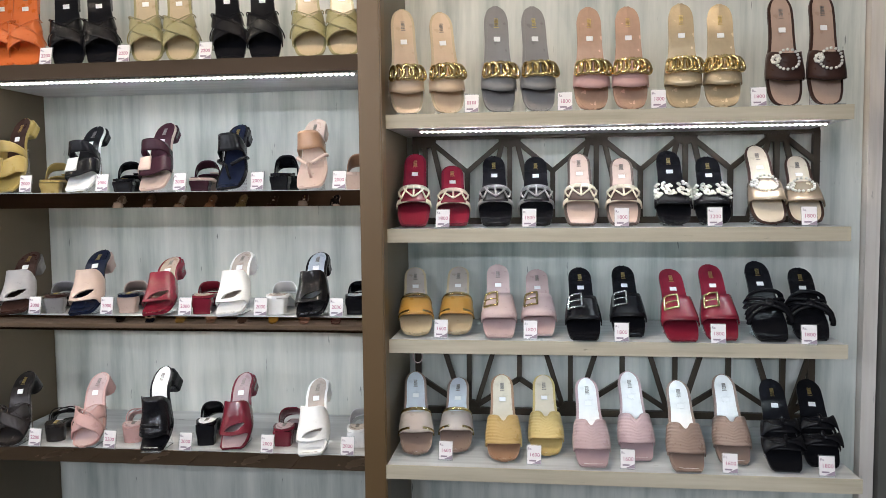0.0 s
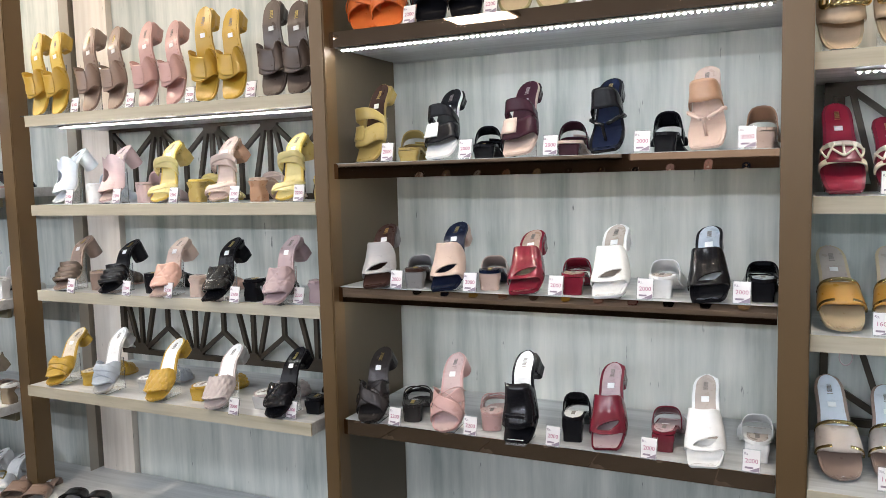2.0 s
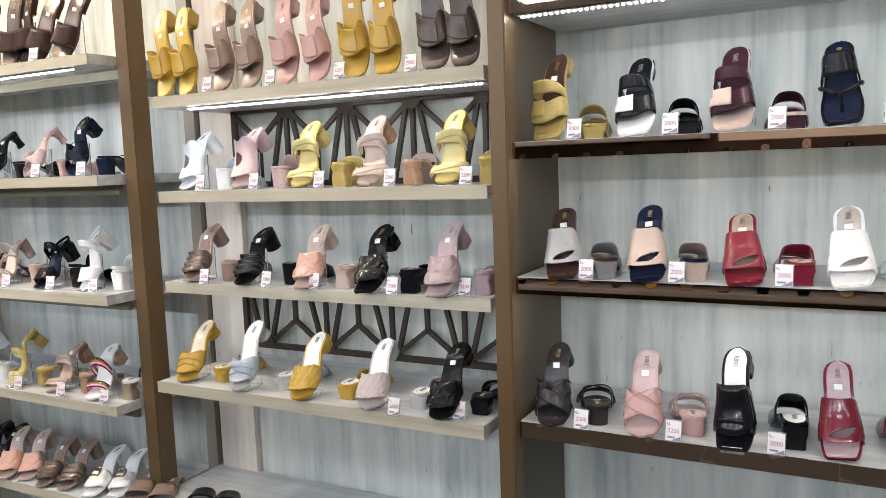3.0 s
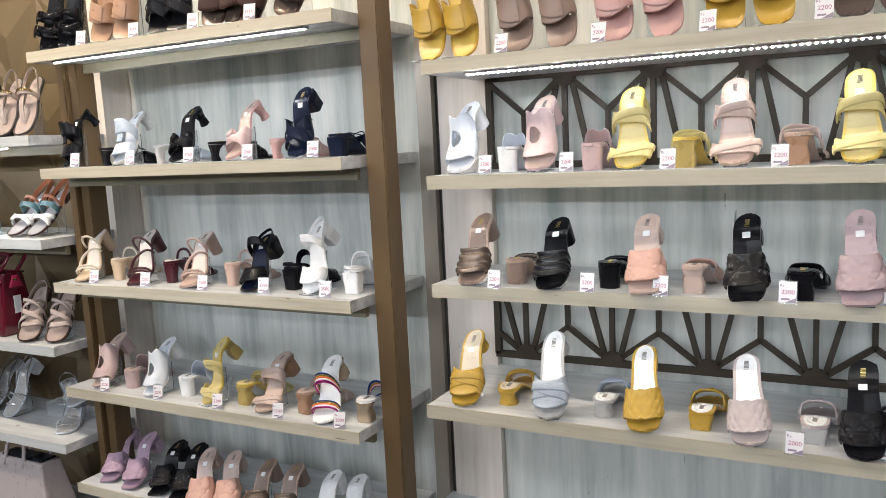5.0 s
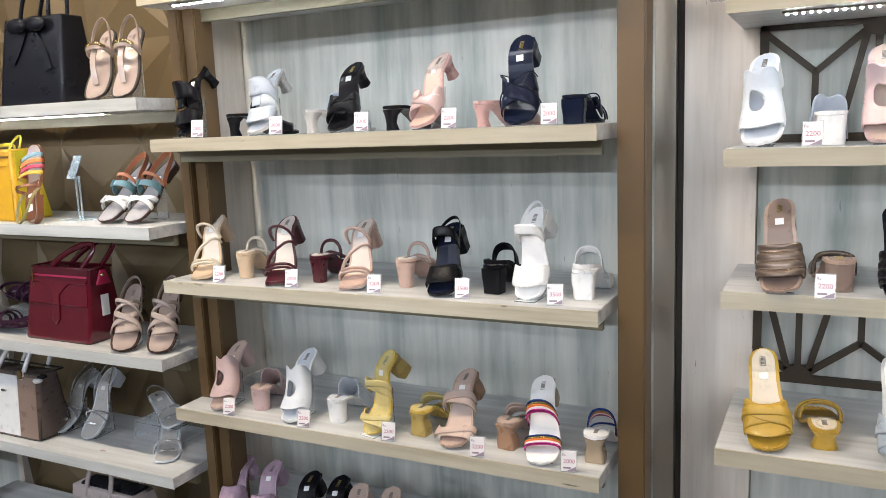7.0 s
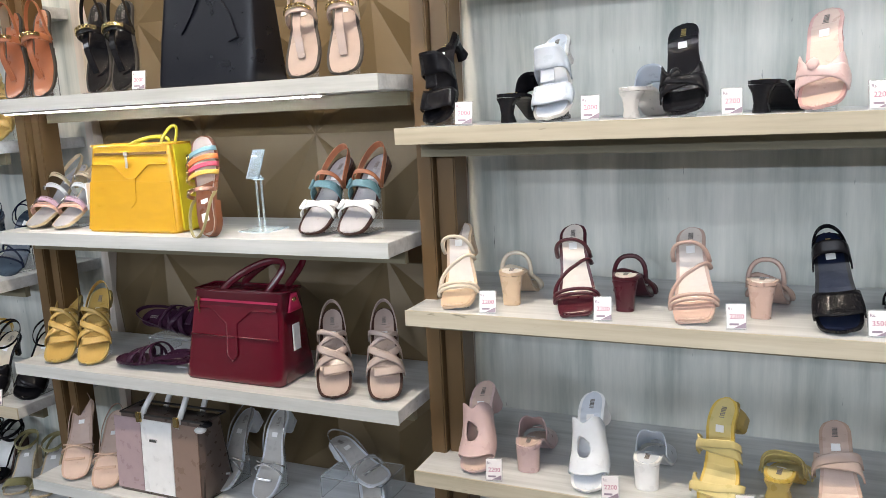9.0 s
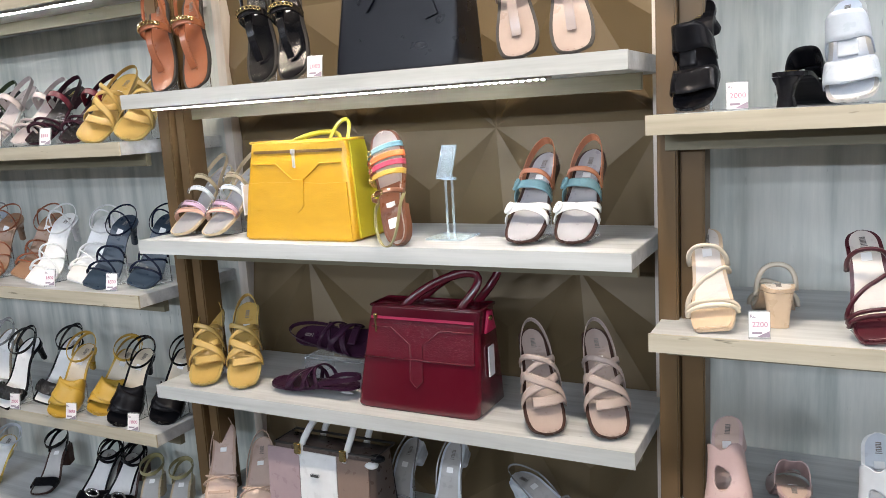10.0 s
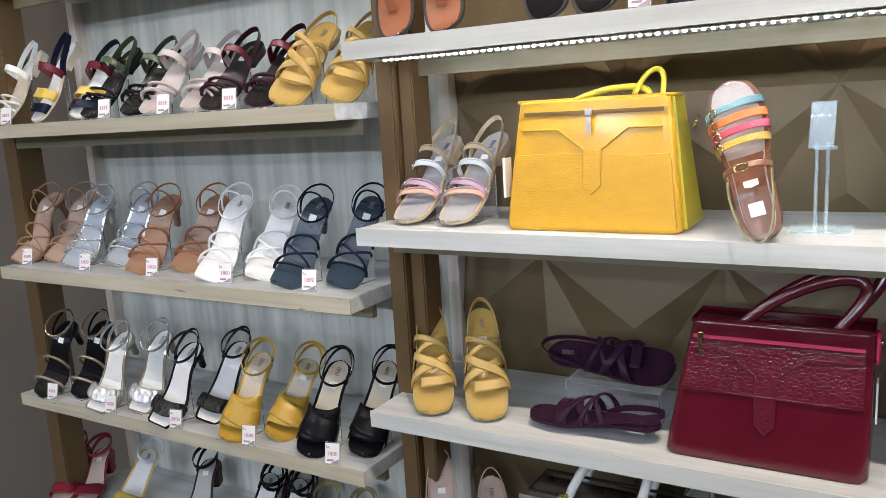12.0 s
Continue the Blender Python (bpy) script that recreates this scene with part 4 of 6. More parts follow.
        part("instep_strap", last.band(0.60, 0.60, 0.09, 0.060, 0.0024), m, ob, smooth=True)
        part("heel_strap", last.sling(0.60, 0.026, wide=0.012), d.get("patch2", m), ob)
    elif form == "tri":
        for u, key, hi in ((0.10, "navy", 0.030), (0.26, "yellow", 0.042), (0.56, "burgundy", 0.058)):
            part("strap", last.band(u, u, 0.11, hi, 0.0026), hue(key), ob, key + " leather strap", True)
        part("heel_strap", last.sling(0.58, 0.026, wide=0.014), hue("navy"), ob, "navy leather heel strap")
    elif form == "lace":
        for a, b, hi in ((0.14, 0.20, 0.034), (0.16, 0.40, 0.040), (0.40, 0.18, 0.040), (0.34, 0.46, 0.046)):
            part("strap", last.cord(a, b, hi, 0.0023), m, ob, smooth=True)
        part("ankle_strap", last.ankle(0.030, 0.0042, 0.76, 0.034, -0.35), m, ob)
        part("side_strap", last.cord(0.70, 0.74, 0.046, 0.0018), m, ob, smooth=True)
    elif form == "bar":
        for u in (0.16, 0.40):
            part("strap", last.cord(u, u, 0.042, 0.0038), trim, ob, "pale metallic bar strap", True)
        part("ankle_strap", last.ankle(0.050, 0.007, 0.80, 0.030, -0.1), trim, ob)
        part("heel_strap", last.sling(0.72, 0.045), m, ob)
    elif form == "braid":
        part("strap", last.band(0.20, 0.20, 0.18, 0.040, 0.0035, 60, 12, relief=braid_relief), m, ob, "chunky braided strap", True)
        part("ankle_strap", last.ankle(0.048, 0.008, 0.78, 0.031, -0.15), m, ob)
        part("heel_strap", last.sling(0.70, 0.050, wide=0.008), m, ob)
    elif form == "anklec":
        part("toe_pad", last.slab(0.0062, 0.0076, -0.0030, u0=0.0, u1=0.26), d["sole"], ob, "toe end of the insole")
        part("upper", last.band(0.26, 0.34, 0.30, 0.046, 0.0026, bulge=0.3), m, ob, smooth=True)
        part("upper", last.band(0.34, 0.24, 0.22, 0.048, 0.0026, lift=0.0028), m, ob, smooth=True)
        part("ankle_strap", last.ankle(0.044, 0.007, 0.78, 0.033, -0.3), m, ob)
        part("heel_strap", last.sling(0.74, 0.040, wide=0.008), m, ob)
        part("strap_buckle", ball((0.034, last.length * 0.78, float(last.rise(0.78)) + 0.046), 0.003, 0.005, 0.006, 6, 4), SILVER, ob, "small silver buckle", True)
    elif form == "strap":
        part("strap", last.band(0.18, 0.18, 0.16, 0.040, 0.0026), d.get("patch", m), ob, smooth=True)
        part("ankle_strap", last.ankle(0.045, 0.010, 0.78, 0.032, -0.25), m, ob)
        part("heel_strap", last.sling(0.72, 0.042, wide=0.010), m, ob)
        if d.get("jewel"):
            part("ornament", ring_at(last, 0.18, 0.5, 0.042, 0.045, 0.12, 0.0036, 0.006, 16), SILVER, ob, "sparkling silver ring ornament", True)
    elif form == "tbar":
        t = np.linspace(0, 1, 12)
        pts = [(0.0, L * (0.20 + 0.40 * k), 0.010 + 0.036 * math.sin(min(1.0, k * 1.3) * math.pi / 2)) for k in t]
        part("centre_strap", ribbon(pts, [(0, -0.3, 1)] * 12, 0.016, 0.003), m, ob)
        part("instep_strap", last.band(0.58, 0.58, 0.10, 0.058, 0.003), m, ob, smooth=True)
        part("heel_strap", last.sling(0.60, 0.036, wide=0.009), m, ob)
        for s in np.linspace(0.22, 0.78, 9):
            part("chain_link", ring_at(last, 0.58, float(s), 0.060, 0.022, 0.034, 0.0017, 0.0045, 10), GOLD, ob, "", True)
    elif form == "multi":
        for (a, b, hi), c in zip(((0.16, 0.22, 0.038), (0.30, 0.24, 0.043), (0.44, 0.44, 0.050), (0.60, 0.60, 0.056)), d["set"]):
            part("strap", last.band(a, b, 0.040, hi, 0.0024), c, ob, "buckled leather strap", True)
            part("strap_edge", last.cord(a + 0.028, b + 0.028, hi, 0.0014), c, ob, smooth=True)
            part("buckle", ring_at(last, (a + b) / 2, 0.22, hi, 0.03, 0.06, 0.0016, 0.005, 12, True), SILVER, ob, "", True)
        part("heel_strap", last.sling(0.62, 0.030, wide=0.009), d["set"][-1], ob)
    elif form == "weavecross":
        part("toe_pad", last.slab(0.0062, 0.0076, -0.0030, u0=0.0, u1=0.22), d["sole"], ob, "toe end of the insole")
        part("vamp", last.band(0.25, 0.25, 0.29, 0.040, 0.0022, 28, 10), m, ob, "", True)
        part("strap", last.band(0.18, 0.36, 0.13, 0.040, 0.0026, 28, 8, bulge=0.6, lift=0.0012), m, ob, "", True)
        part("strap", last.band(0.37, 0.19, 0.13, 0.042, 0.0026, 28, 8, bulge=0.6, lift=0.002), m, ob, "", True)
        part("strap", last.band(0.29, 0.27, 0.08, 0.044, 0.0026, 28, 6, bulge=0.6, lift=0.004), m, ob, "", True)
    elif form == "rounds":
        for a, b, w, hi, c in ((0.17, 0.30, 0.055, 0.040, "white"), (0.29, 0.17, 0.055, 0.041, "white"), (0.45, 0.42, 0.075, 0.050, "teal"), (0.40, 0.48, 0.05, 0.051, "teal"), (0.58, 0.56, 0.05, 0.054, "rust")):
            part("strap", last.band(a, b, w, hi, 0.0024, lift=0.001 * (a > b)), hue(c, "croc" if c != "white" else ""), ob, c.replace("rust", "coral") + " leather strap", True)
        for u, hi, c in ((0.22, 0.041, "white"), (0.44, 0.050, "teal")):
            part("buckle", ring_at(last, u, 0.24, hi, 0.042, 0.075, 0.0034, 0.006, 18), hue(c), ob, c + " round buckle", True)
        part("heel_strap", last.sling(0.58, 0.026, wide=0.016), hue("rust", "croc"), ob, "coral leather heel strap")
    elif form == "hung":
        for u, hi, c, w in ((0.12, 0.034, "teal", 0.045), (0.205, 0.040, "orange", 0.05), (0.28, 0.043, "rose_red", 0.045), (0.36, 0.047, "mustard", 0.045)):
            part("strap", last.band(u - 0.015, u + 0.02, w, hi, 0.0026), hue(c, "croc"), ob, c.replace("_", " ") + " buckled leather strap", True)
            part("buckle", ring_at(last, u + 0.005, 0.70, hi, 0.024, 0.05, 0.0016, 0.005, 12, True), GOLD, ob, "", True)
        part("strap", last.band(0.56, 0.58, 0.055, 0.050, 0.0026), m, ob, "brown buckled strap", True)
        part("buckle", ring_at(last, 0.57, 0.5, 0.050, 0.034, 0.07, 0.0017, 0.005, 12, True), GOLD, ob, "", True)
        part("heel_pad", last.slab(0.0075, 0.0095, -0.006, u0=0.48, u1=0.97), m, ob, "brown leather heel pad")
        for u in (0.64, 0.78):
            y0, z0 = L * u, float(last.rise(u)) + 0.0105
            part("size_sticker", box(-0.010, 0.010, y0, y0 + 0.019, z0 - 0.0006, z0 + 0.0003), STICKER, ob, "white size sticker")
        part("heel_strap", last.sling(0.58, 0.040, wide=0.007), hue("olive"), ob, "dark olive braided heel strap")
    elif form == "crosssling":
        for a, b, w, hi, up in ((0.24, 0.46, 0.068, 0.040, 0.0), (0.48, 0.24, 0.068, 0.041, 0.0024), (0.38, 0.62, 0.05, 0.044, 0.001), (0.64, 0.40, 0.05, 0.045, 0.0034)):
            part("strap", last.band(a, b, w, hi, 0.0024, 24, 5, bulge=0.5, lift=up), m, ob, smooth=True)
        part("toe_ring", last.band(0.20, 0.26, 0.08, 0.034, 0.003, span=(0.34, 1.0)), m, ob, "", True)
        part("heel_strap", last.sling(0.56, 0.022, wide=0.010), m, ob)
    elif form == "thin":
        for a, b, hi in ((0.26, 0.34, 0.034), (0.36, 0.24, 0.034)):
            part("strap", last.cord(a, b, hi, 0.0022), m, ob, smooth=True)
        part("toe_ring", last.band(0.16, 0.16, 0.03, 0.028, 0.002, span=(0.3, 0.7)), m, ob, "", True)
        part("heel_strap", last.sling(0.50, 0.022, wide=0.004), m, ob)
    elif form == "wedge":
        part("strap", last.band(0.18, 0.18, 0.18, 0.042, 0.003), m, ob, smooth=True)
        part("ankle_strap", last.ankle(0.040, 0.010, 0.78, 0.033, -0.25), m, ob)
        part("heel_strap", last.sling(0.72, 0.036, wide=0.010), m, ob)


for nm, col in (("foil_pink", (0.55, 0.03, 0.25)), ("foil_gold", (0.62, 0.45, 0.12)), ("foil_blue", (0.03, 0.08, 0.35)), ("foil_rose", (0.56, 0.37, 0.27)), ("foil_clear", (0.54, 0.43, 0.28))):
    LEATHERS[nm] = material(nm + "_leather", col, 0.24, 0.35 if nm in ("foil_rose", "foil_clear") else 0.8, 0.22, 60, 0.1)

SIZES = dict(weavecross=(0.2, 0.034), hung=(0.23, 0.02), rounds=(0.23, 0.02), chain=(0.25, 0.012), brooch=(0.25, 0.012), net=(0.235, 0.012), flower=(0.235, 0.012), rim=(0.235, 0.012), buckle=(0.235, 0.012), knot=(0.235, 0.012), vcut=(0.235, 0.012), bow=(0.235, 0.012),
             cross=(0.225, 0.02), patch=(0.2, 0.026), thong=(0.2, 0.034), loop=(0.2, 0.038), wide=(0.195, 0.05), wrap=(0.255, 0.035), cutout=(0.19, 0.052), twist=(0.19, 0.056), ridge=(0.195, 0.05),
             quilt=(0.195, 0.05), kitten=(0.2, 0.034), twoband=(0.19, 0.047), bowheel=(0.19, 0.047), zig=(0.185, 0.06), ankleblock=(0.19, 0.056), rainbow=(0.19, 0.054), plaque=(0.2, 0.05), plain=(0.2, 0.05))
SIZES.update(edge=(0.225, 0.02), sling=(0.22, 0.02), tri=(0.22, 0.02), lace=(0.195, 0.08), bar=(0.19, 0.08), braid=(0.19, 0.075), anklec=(0.19, 0.08), wedge=(0.19, 0.06), strap=(0.2, 0.06), tbar=(0.235, 0.012), multi=(0.23, 0.02), crosssling=(0.225, 0.025), thin=(0.23, 0.012))
CATALOGUE = {}


def design(key, form, strap, insole, sole, label, name="slide_sandal", category="sandal", toe="round", heel="block", heel_mat=None, size=None, **more):
    CATALOGUE[key] = dict(form=form, strap=strap, insole=insole, sole=sole, label=label, name=name, category=category, toe=toe, heel=heel, heel_mat=heel_mat or sole, size=size or SIZES[form], **more)


H = hue
design("chain_beige", "chain", H("beige"), H("beige"), H("sand"), "beige flat slide with a chunky gold chain")
design("chain_grey", "chain", H("grey"), H("grey"), H("grey"), "grey flat slide with a chunky gold chain")
design("chain_rose", "chain", H("rose"), LEATHERS["foil_rose"], LEATHERS["foil_rose"], "rose-gold flat slide with a gold chain on a pink strap", **{"print": GOLD_FOIL})
design("chain_clear", "chain", LEATHERS["foil_clear"], LEATHERS["foil_clear"], LEATHERS["foil_clear"], "glossy gold flat slide with a gold chain", **{"print": GOLD_FOIL})
design("brooch_dark", "brooch", H("dark_brown"), H("nude"), H("dark_brown"), "dark brown flat slide with a pearl ring brooch", trim=PEARL)
design("brooch_gold", "brooch", H("champagne"), H("cream"), H("dark_brown"), "champagne flat slide with a crystal ring brooch", trim=PEARL)
design("net_red", "net", H("burgundy"), H("red"), H("burgundy"), "red flat slide with a pale star-shaped cord upper", toe="square", trim=H("cream"))
design("net_black", "net", H("black"), H("black"), H("black"), "black flat slide with a grey star-shaped cord upper", toe="square", trim=H("grey"))
design("net_cream", "net", H("dark_brown"), H("blush"), H("dark_taupe"), "nude flat slide with a cream star-shaped cord upper", toe="square", trim=H("cream"))
design("flower_black", "flower", H("black"), H("black"), H("black"), "black flat slide covered with white flowers")
design("rim_yellow", "rim", H("amber", clear=0.5), H("fawn"), H("sand"), "beige slide with a honey-gold strap edged in gold", strap_label="honey-gold strap")
design("rim_beige", "rim", H("fawn"), H("ice"), H("taupe"), "taupe slide with a pale insole and a strap edged in gold")
for k, w, tr in (("pink", "pale pink", GOLD), ("black", "black", SILVER), ("red", "red", GOLD)):
    design("buckle_" + k, "buckle", H(k), H(k), H(k), w + " slide with a large square metal buckle", toe="square", trim=tr)
design("knot_black", "knot", H("black"), H("black"), H("black"), "black slide with a knotted strap upper", toe="square")
design("vcut_mustard", "vcut", H("honey", "weave"), H("cream"), H("tan"), "honey-gold ribbed slide with a notched upper")
design("vcut_yellow", "vcut", H("straw", "weave"), H("cream"), H("straw"), "pale straw-yellow ribbed slide with a notched upper")
design("vcut_pink", "vcut", H("dusk", "weave"), H("white"), H("dusk"), "dusty pink ribbed slide with a notched upper", toe="square")
design("vcut_taupe", "vcut", H("taupe", "weave"), H("white"), H("taupe"), "taupe ribbed slide with a notched upper", toe="square")
design("bow_black", "bow", H("black"), H("black"), H("black"), "black slide with two leather bows", toe="square")
design("cross_orange", "cross", H("orange"), H("orange"), H("orange"), "orange slide with wide crossed straps")
design("cross_black", "cross", H("black", "croc"), H("black"), H("black"), "black slide with crossed croc-print straps", toe="square")
design("cross_olive", "cross", H("olive", "croc"), H("sand"), H("olive"), "olive-gold slide with crossed woven straps")
MULE = dict(name="heeled_mule", category="heeled sandal")
design("patch_gold", "patch", H("olive_gold"), H("olive_gold"), H("olive_gold"), "olive-gold heeled mule with a panelled strap", toe="square", patch=H("olive_gold"), pad=H("dark_brown"), **MULE)
design("patch_white", "patch", H("black"), H("white"), H("white"), "black and white heeled mule with a panelled strap", toe="square", patch=H("white"), pad=H("black"), heel_mat=H("black"), **MULE)
design("patch_black", "patch", H("black"), H("black"), H("black"), "low black mule with its heel turned out", toe="square", patch=H("black"), size=(0.2, 0.026), **MULE)
design("patch_plum", "patch", H("plum"), H("blush"), H("blush"), "plum and pink heeled mule with a panelled strap", toe="square", patch=H("blush"), pad=H("plum"), heel_mat=H("plum"), **MULE)
design("thong_black", "thong", H("black"), H("navy"), H("black"), "black heeled mule with a thong and wide band", toe="square", **MULE)
design("thong_nude", "thong", H("tan"), H("blush"), H("blush"), "nude heeled mule with a thong and tan band", toe="square", soft=True, **MULE)
design("loop_silver", "loop", H("cool_grey"), H("dark_brown"), H("dark_brown"), "silver-grey and brown heeled mule with a toe opening", toe="square", heel_mat=H("grey"), **MULE)
design("loop_navy", "loop", H("blush"), H("navy"), H("navy"), "navy and pale pink heeled mule with a toe opening", toe="square", heel_mat=H("blush"), **MULE)
design("loop_red", "loop", H("red", clear=0.4), H("nude"), H("red"), "glossy red heeled mule with a toe opening", toe="square", **MULE)
design("loop_white", "loop", H("white"), H("fawn"), H("white"), "white heeled mule with a toe opening", toe="square", **MULE)
design("loop_black", "loop", H("black", clear=0.4), H("blue_grey"), H("black"), "black heeled mule with a toe opening", toe="square", **MULE)
design("loop_burgundy", "loop", H("burgundy", clear=0.5), H("mauve"), H("burgundy"), "glossy burgundy heeled mule with a lilac insole", toe="square", toe_pad=H("mauve"), **MULE)
design("wide_black", "wide", H("black", clear=0.5), H("white"), H("black"), "black heeled mule with a knotted broad upper", toe="square", **MULE)
design("cross_smoke", "cross", H("smoke"), H("smoke"), H("smoke"), "dark metallic heeled mule with crossed straps", size=(0.19, 0.036), heel="round", **MULE)
design("cross_pink", "cross", H("rose"), H("pink"), H("rose"), "rose pink heeled mule with crossed straps", size=(0.19, 0.036), heel="round", **MULE)
design("cross_navy", "cross", H("navy"), H("navy"), H("navy"), "navy heeled mule with crossed straps", size=(0.19, 0.05), **MULE)
for k, c, w in (("yellow", "mustard", "yellow"), ("taupe", "taupe", "taupe"), ("pink", "rose", "dusty pink"), ("mustard", "mustard", "mustard"), ("dark", "dark_taupe", "dark taupe"), ("tan", "tan", "tan")):
    design("wrap_" + k, "wrap", H(c), H("yellow") if k == "yellow" else H(c), H(c), w + " slide with an overlapping wrap upper", size=(0.225, 0.02) if k == "tan" else (0.255, 0.035))
design("cutout_white", "cutout", H("ice"), H("ice"), H("white"), "pale blue-white heeled mule with a round cut-out", heel="round", **MULE)
design("cutout_pink", "cutout", H("pink"), H("blush"), H("pink"), "dusty pink heeled mule with a round cut-out", heel="round", **MULE)
design("twist_yellow", "twist", H("lemon"), H("lemon"), H("yellow"), "soft yellow heeled sandal with twisted straps", heel="flare", heel_mat=H("olive_gold"), **MULE)
design("twist_nude", "twist", H("blush"), H("blush"), H("nude"), "nude heeled sandal with twisted straps", heel="flare", heel_mat=H("tan"), **MULE)
design("ridge_bronze", "ridge", H("bronze"), H("taupe"), H("nude"), "bronze heeled mule with a padded ribbed strap", heel="round", heel_mat=H("taupe"), **MULE)
design("ridge_black", "ridge", H("black", clear=0.3), H("black"), H("black"), "black heeled mule with a padded ribbed strap", heel="round", **MULE)
design("quilt_coral", "quilt", H("coral"), H("blush"), H("blush"), "coral quilted heeled mule with a pale block heel", toe="square", heel="flare", **MULE)
design("quilt_black", "quilt", H("black", clear=0.3), H("black"), H("black"), "black quilted heeled mule", toe="square", heel="flare", **MULE)
design("quilt_mauve", "quilt", H("mauve"), H("mauve"), H("mauve"), "mauve quilted heeled mule", toe="square", heel="flare", **MULE)
design("quilt_lilac", "quilt", H("lilac"), H("lilac"), H("lilac"), "lilac quilted heeled mule", toe="square", heel="flare", **MULE)
design("kitten_yellow", "weavecross", H("mustard", clear=0.3), H("cream"), H("mustard"), "mustard low-heeled mule with a star stitched strap", heel="spool", relief=quilt, **MULE)
design("kitten_snake", "weavecross", H("blue_grey", "croc"), H("white"), H("pale_grey"), "pale blue snake-print low-heeled mule", heel="spool", relief=None, **MULE)
design("kitten_mustard", "kitten", H("mustard"), H("white"), H("mustard"), "mustard low-heeled mule with diamond studding", heel="block", **MULE)
design("kitten_blush", "kitten", H("dusty"), H("white"), H("dusty"), "pale blush low-heeled mule with diamond studding", heel="block", heel_mat=H("pale_grey"), **MULE)
design("kitten_black", "kitten", H("black"), H("black"), H("black"), "black low-heeled mule with a padded strap", heel="block", relief=quilt, **MULE)
design("twoband_black", "twoband", H("black"), H("black"), H("black"), "black heeled mule with two bands", heel="louis", **MULE)
design("twoband_grey", "twoband", H("blue_grey"), H("ice"), H("pale_grey"), "blue-grey heeled mule with two bands", heel="louis", **MULE)
design("bowheel_black", "bowheel", H("black"), H("black"), H("black"), "black heeled mule with a soft bow", heel="louis", **MULE)
design("bowheel_pink", "bowheel", H("pink"), H("blush"), H("rose"), "dusty pink heeled mule with a soft bow", heel="louis", **MULE)
SANDAL = dict(name="heeled_sandal", category="heeled sandal")
design("zig_cream", "zig", H("cream"), H("shell"), H("beige"), "cream heeled sandal with zigzag cord straps", toe="square", heel="cone", **SANDAL)
design("zig_burgundy", "zig", H("wine", clear=0.5), H("shell"), H("wine"), "burgundy patent heeled sandal with zigzag cord straps", toe="square", heel="cone", **SANDAL)
design("zig_nude", "zig", H("skin"), H("shell"), H("skin"), "nude heeled sandal with zigzag cord straps", toe="square", heel="cone", **SANDAL)
design("ankle_black", "ankleblock", H("black", "croc"), H("navy"), H("black"), "black glitter heeled sandal with a slingback", patch=H("black"), **SANDAL)
design("ankle_white", "ankleblock", H("white", "croc"), H("white"), H("white"), "white textured heeled sandal with a slingback", patch=H("white"), **SANDAL)
design("rainbow", "rainbow", H("white"), H("white"), H("white"), "heeled sandal with glossy rainbow striped straps", heel="flare", heel_mat=H("champagne"), **SANDAL)
design("plaque_white", "plaque", H("white"), H("white"), H("white"), "white heeled mule with a square gold ornament", toe="square", **MULE)
design("plain_taupe", "plain", H("taupe"), H("taupe"), H("taupe"), "taupe heeled mule with a plain band", **MULE)
design("edge_black", "plain", H("black"), H("sand"), H("black"), "black-edged slide with a pale insole", size=(0.225, 0.02))
design("edge_bronze", "plain", H("dark_brown"), H("bronze"), H("dark_brown"), "dark brown slide with a thin metal trimmed band", size=(0.225, 0.02))
design("sling_white", "sling", H("white"), H("cream"), H("cream"), "white slingback flat sandal propped on a stand", name="slingback_sandal")
design("sling_green", "sling", H("green"), H("smoke"), H("black"), "dark green slingback sandal with black toe cords", name="slingback_sandal", patch=H("black"), patch2=H("green"))
design("sling_blush", "sling", H("dusty"), H("dusty"), H("pale_grey"), "pale blush slingback sandal with toe cords", name="slingback_sandal")
design("sling_plum", "sling", H("burgundy"), H("smoke"), H("plum"), "plum slingback sandal with toe cords", name="slingback_sandal", patch=H("plum"), patch2=H("plum"))
design("tri_navy", "tri", H("navy"), H("white"), H("cream"), "white-soled sandal with navy, maroon and yellow straps", name="slingback_sandal")
for k, c, w in (("tan", "tan", "tan"), ("grey", "silver", "silver-grey"), ("brown", "tan", "brown"), ("white", "white", "white"), ("navy", "slate", "slate blue")):
    design("lace_" + k, "lace", H({"brown": "brown", "navy": "navy"}.get(k, c)), H({"grey": "blue_grey", "brown": "tan", "tan": "nude"}.get(k, c)), H(c), w + " strappy high-heeled sandal with a square toe", toe="square", heel="slim", **SANDAL)
design("bar_black", "bar", H("black"), H("black"), H("black"), "black high-heeled sandal with pale metallic bars", heel="slim", trim=H("champagne"), **SANDAL)
design("braid_silver", "braid", H("silver"), H("white"), H("champagne"), "silver high-heeled sandal with a braided strap", heel="slim", toe="square", **SANDAL)
design("braid_black", "braid", H("black", clear=0.4), H("white"), H("black"), "black high-heeled sandal with a braided strap", heel="slim", toe="square", **SANDAL)
design("anklec_yellow", "anklec", H("mustard"), H("cream"), H("mustard"), "yellow high-heeled sandal with an ankle strap", heel="slim", **SANDAL)
design("anklec_black", "anklec", H("black"), H("cream"), H("black"), "black high-heeled sandal with an ankle strap", heel="slim", **SANDAL)
design("wedge_red", "wedge", H("red"), H("blush"), H("red"), "red and green heeled sandal with an ankle strap", toe="square", patch=H("green"), **SANDAL)
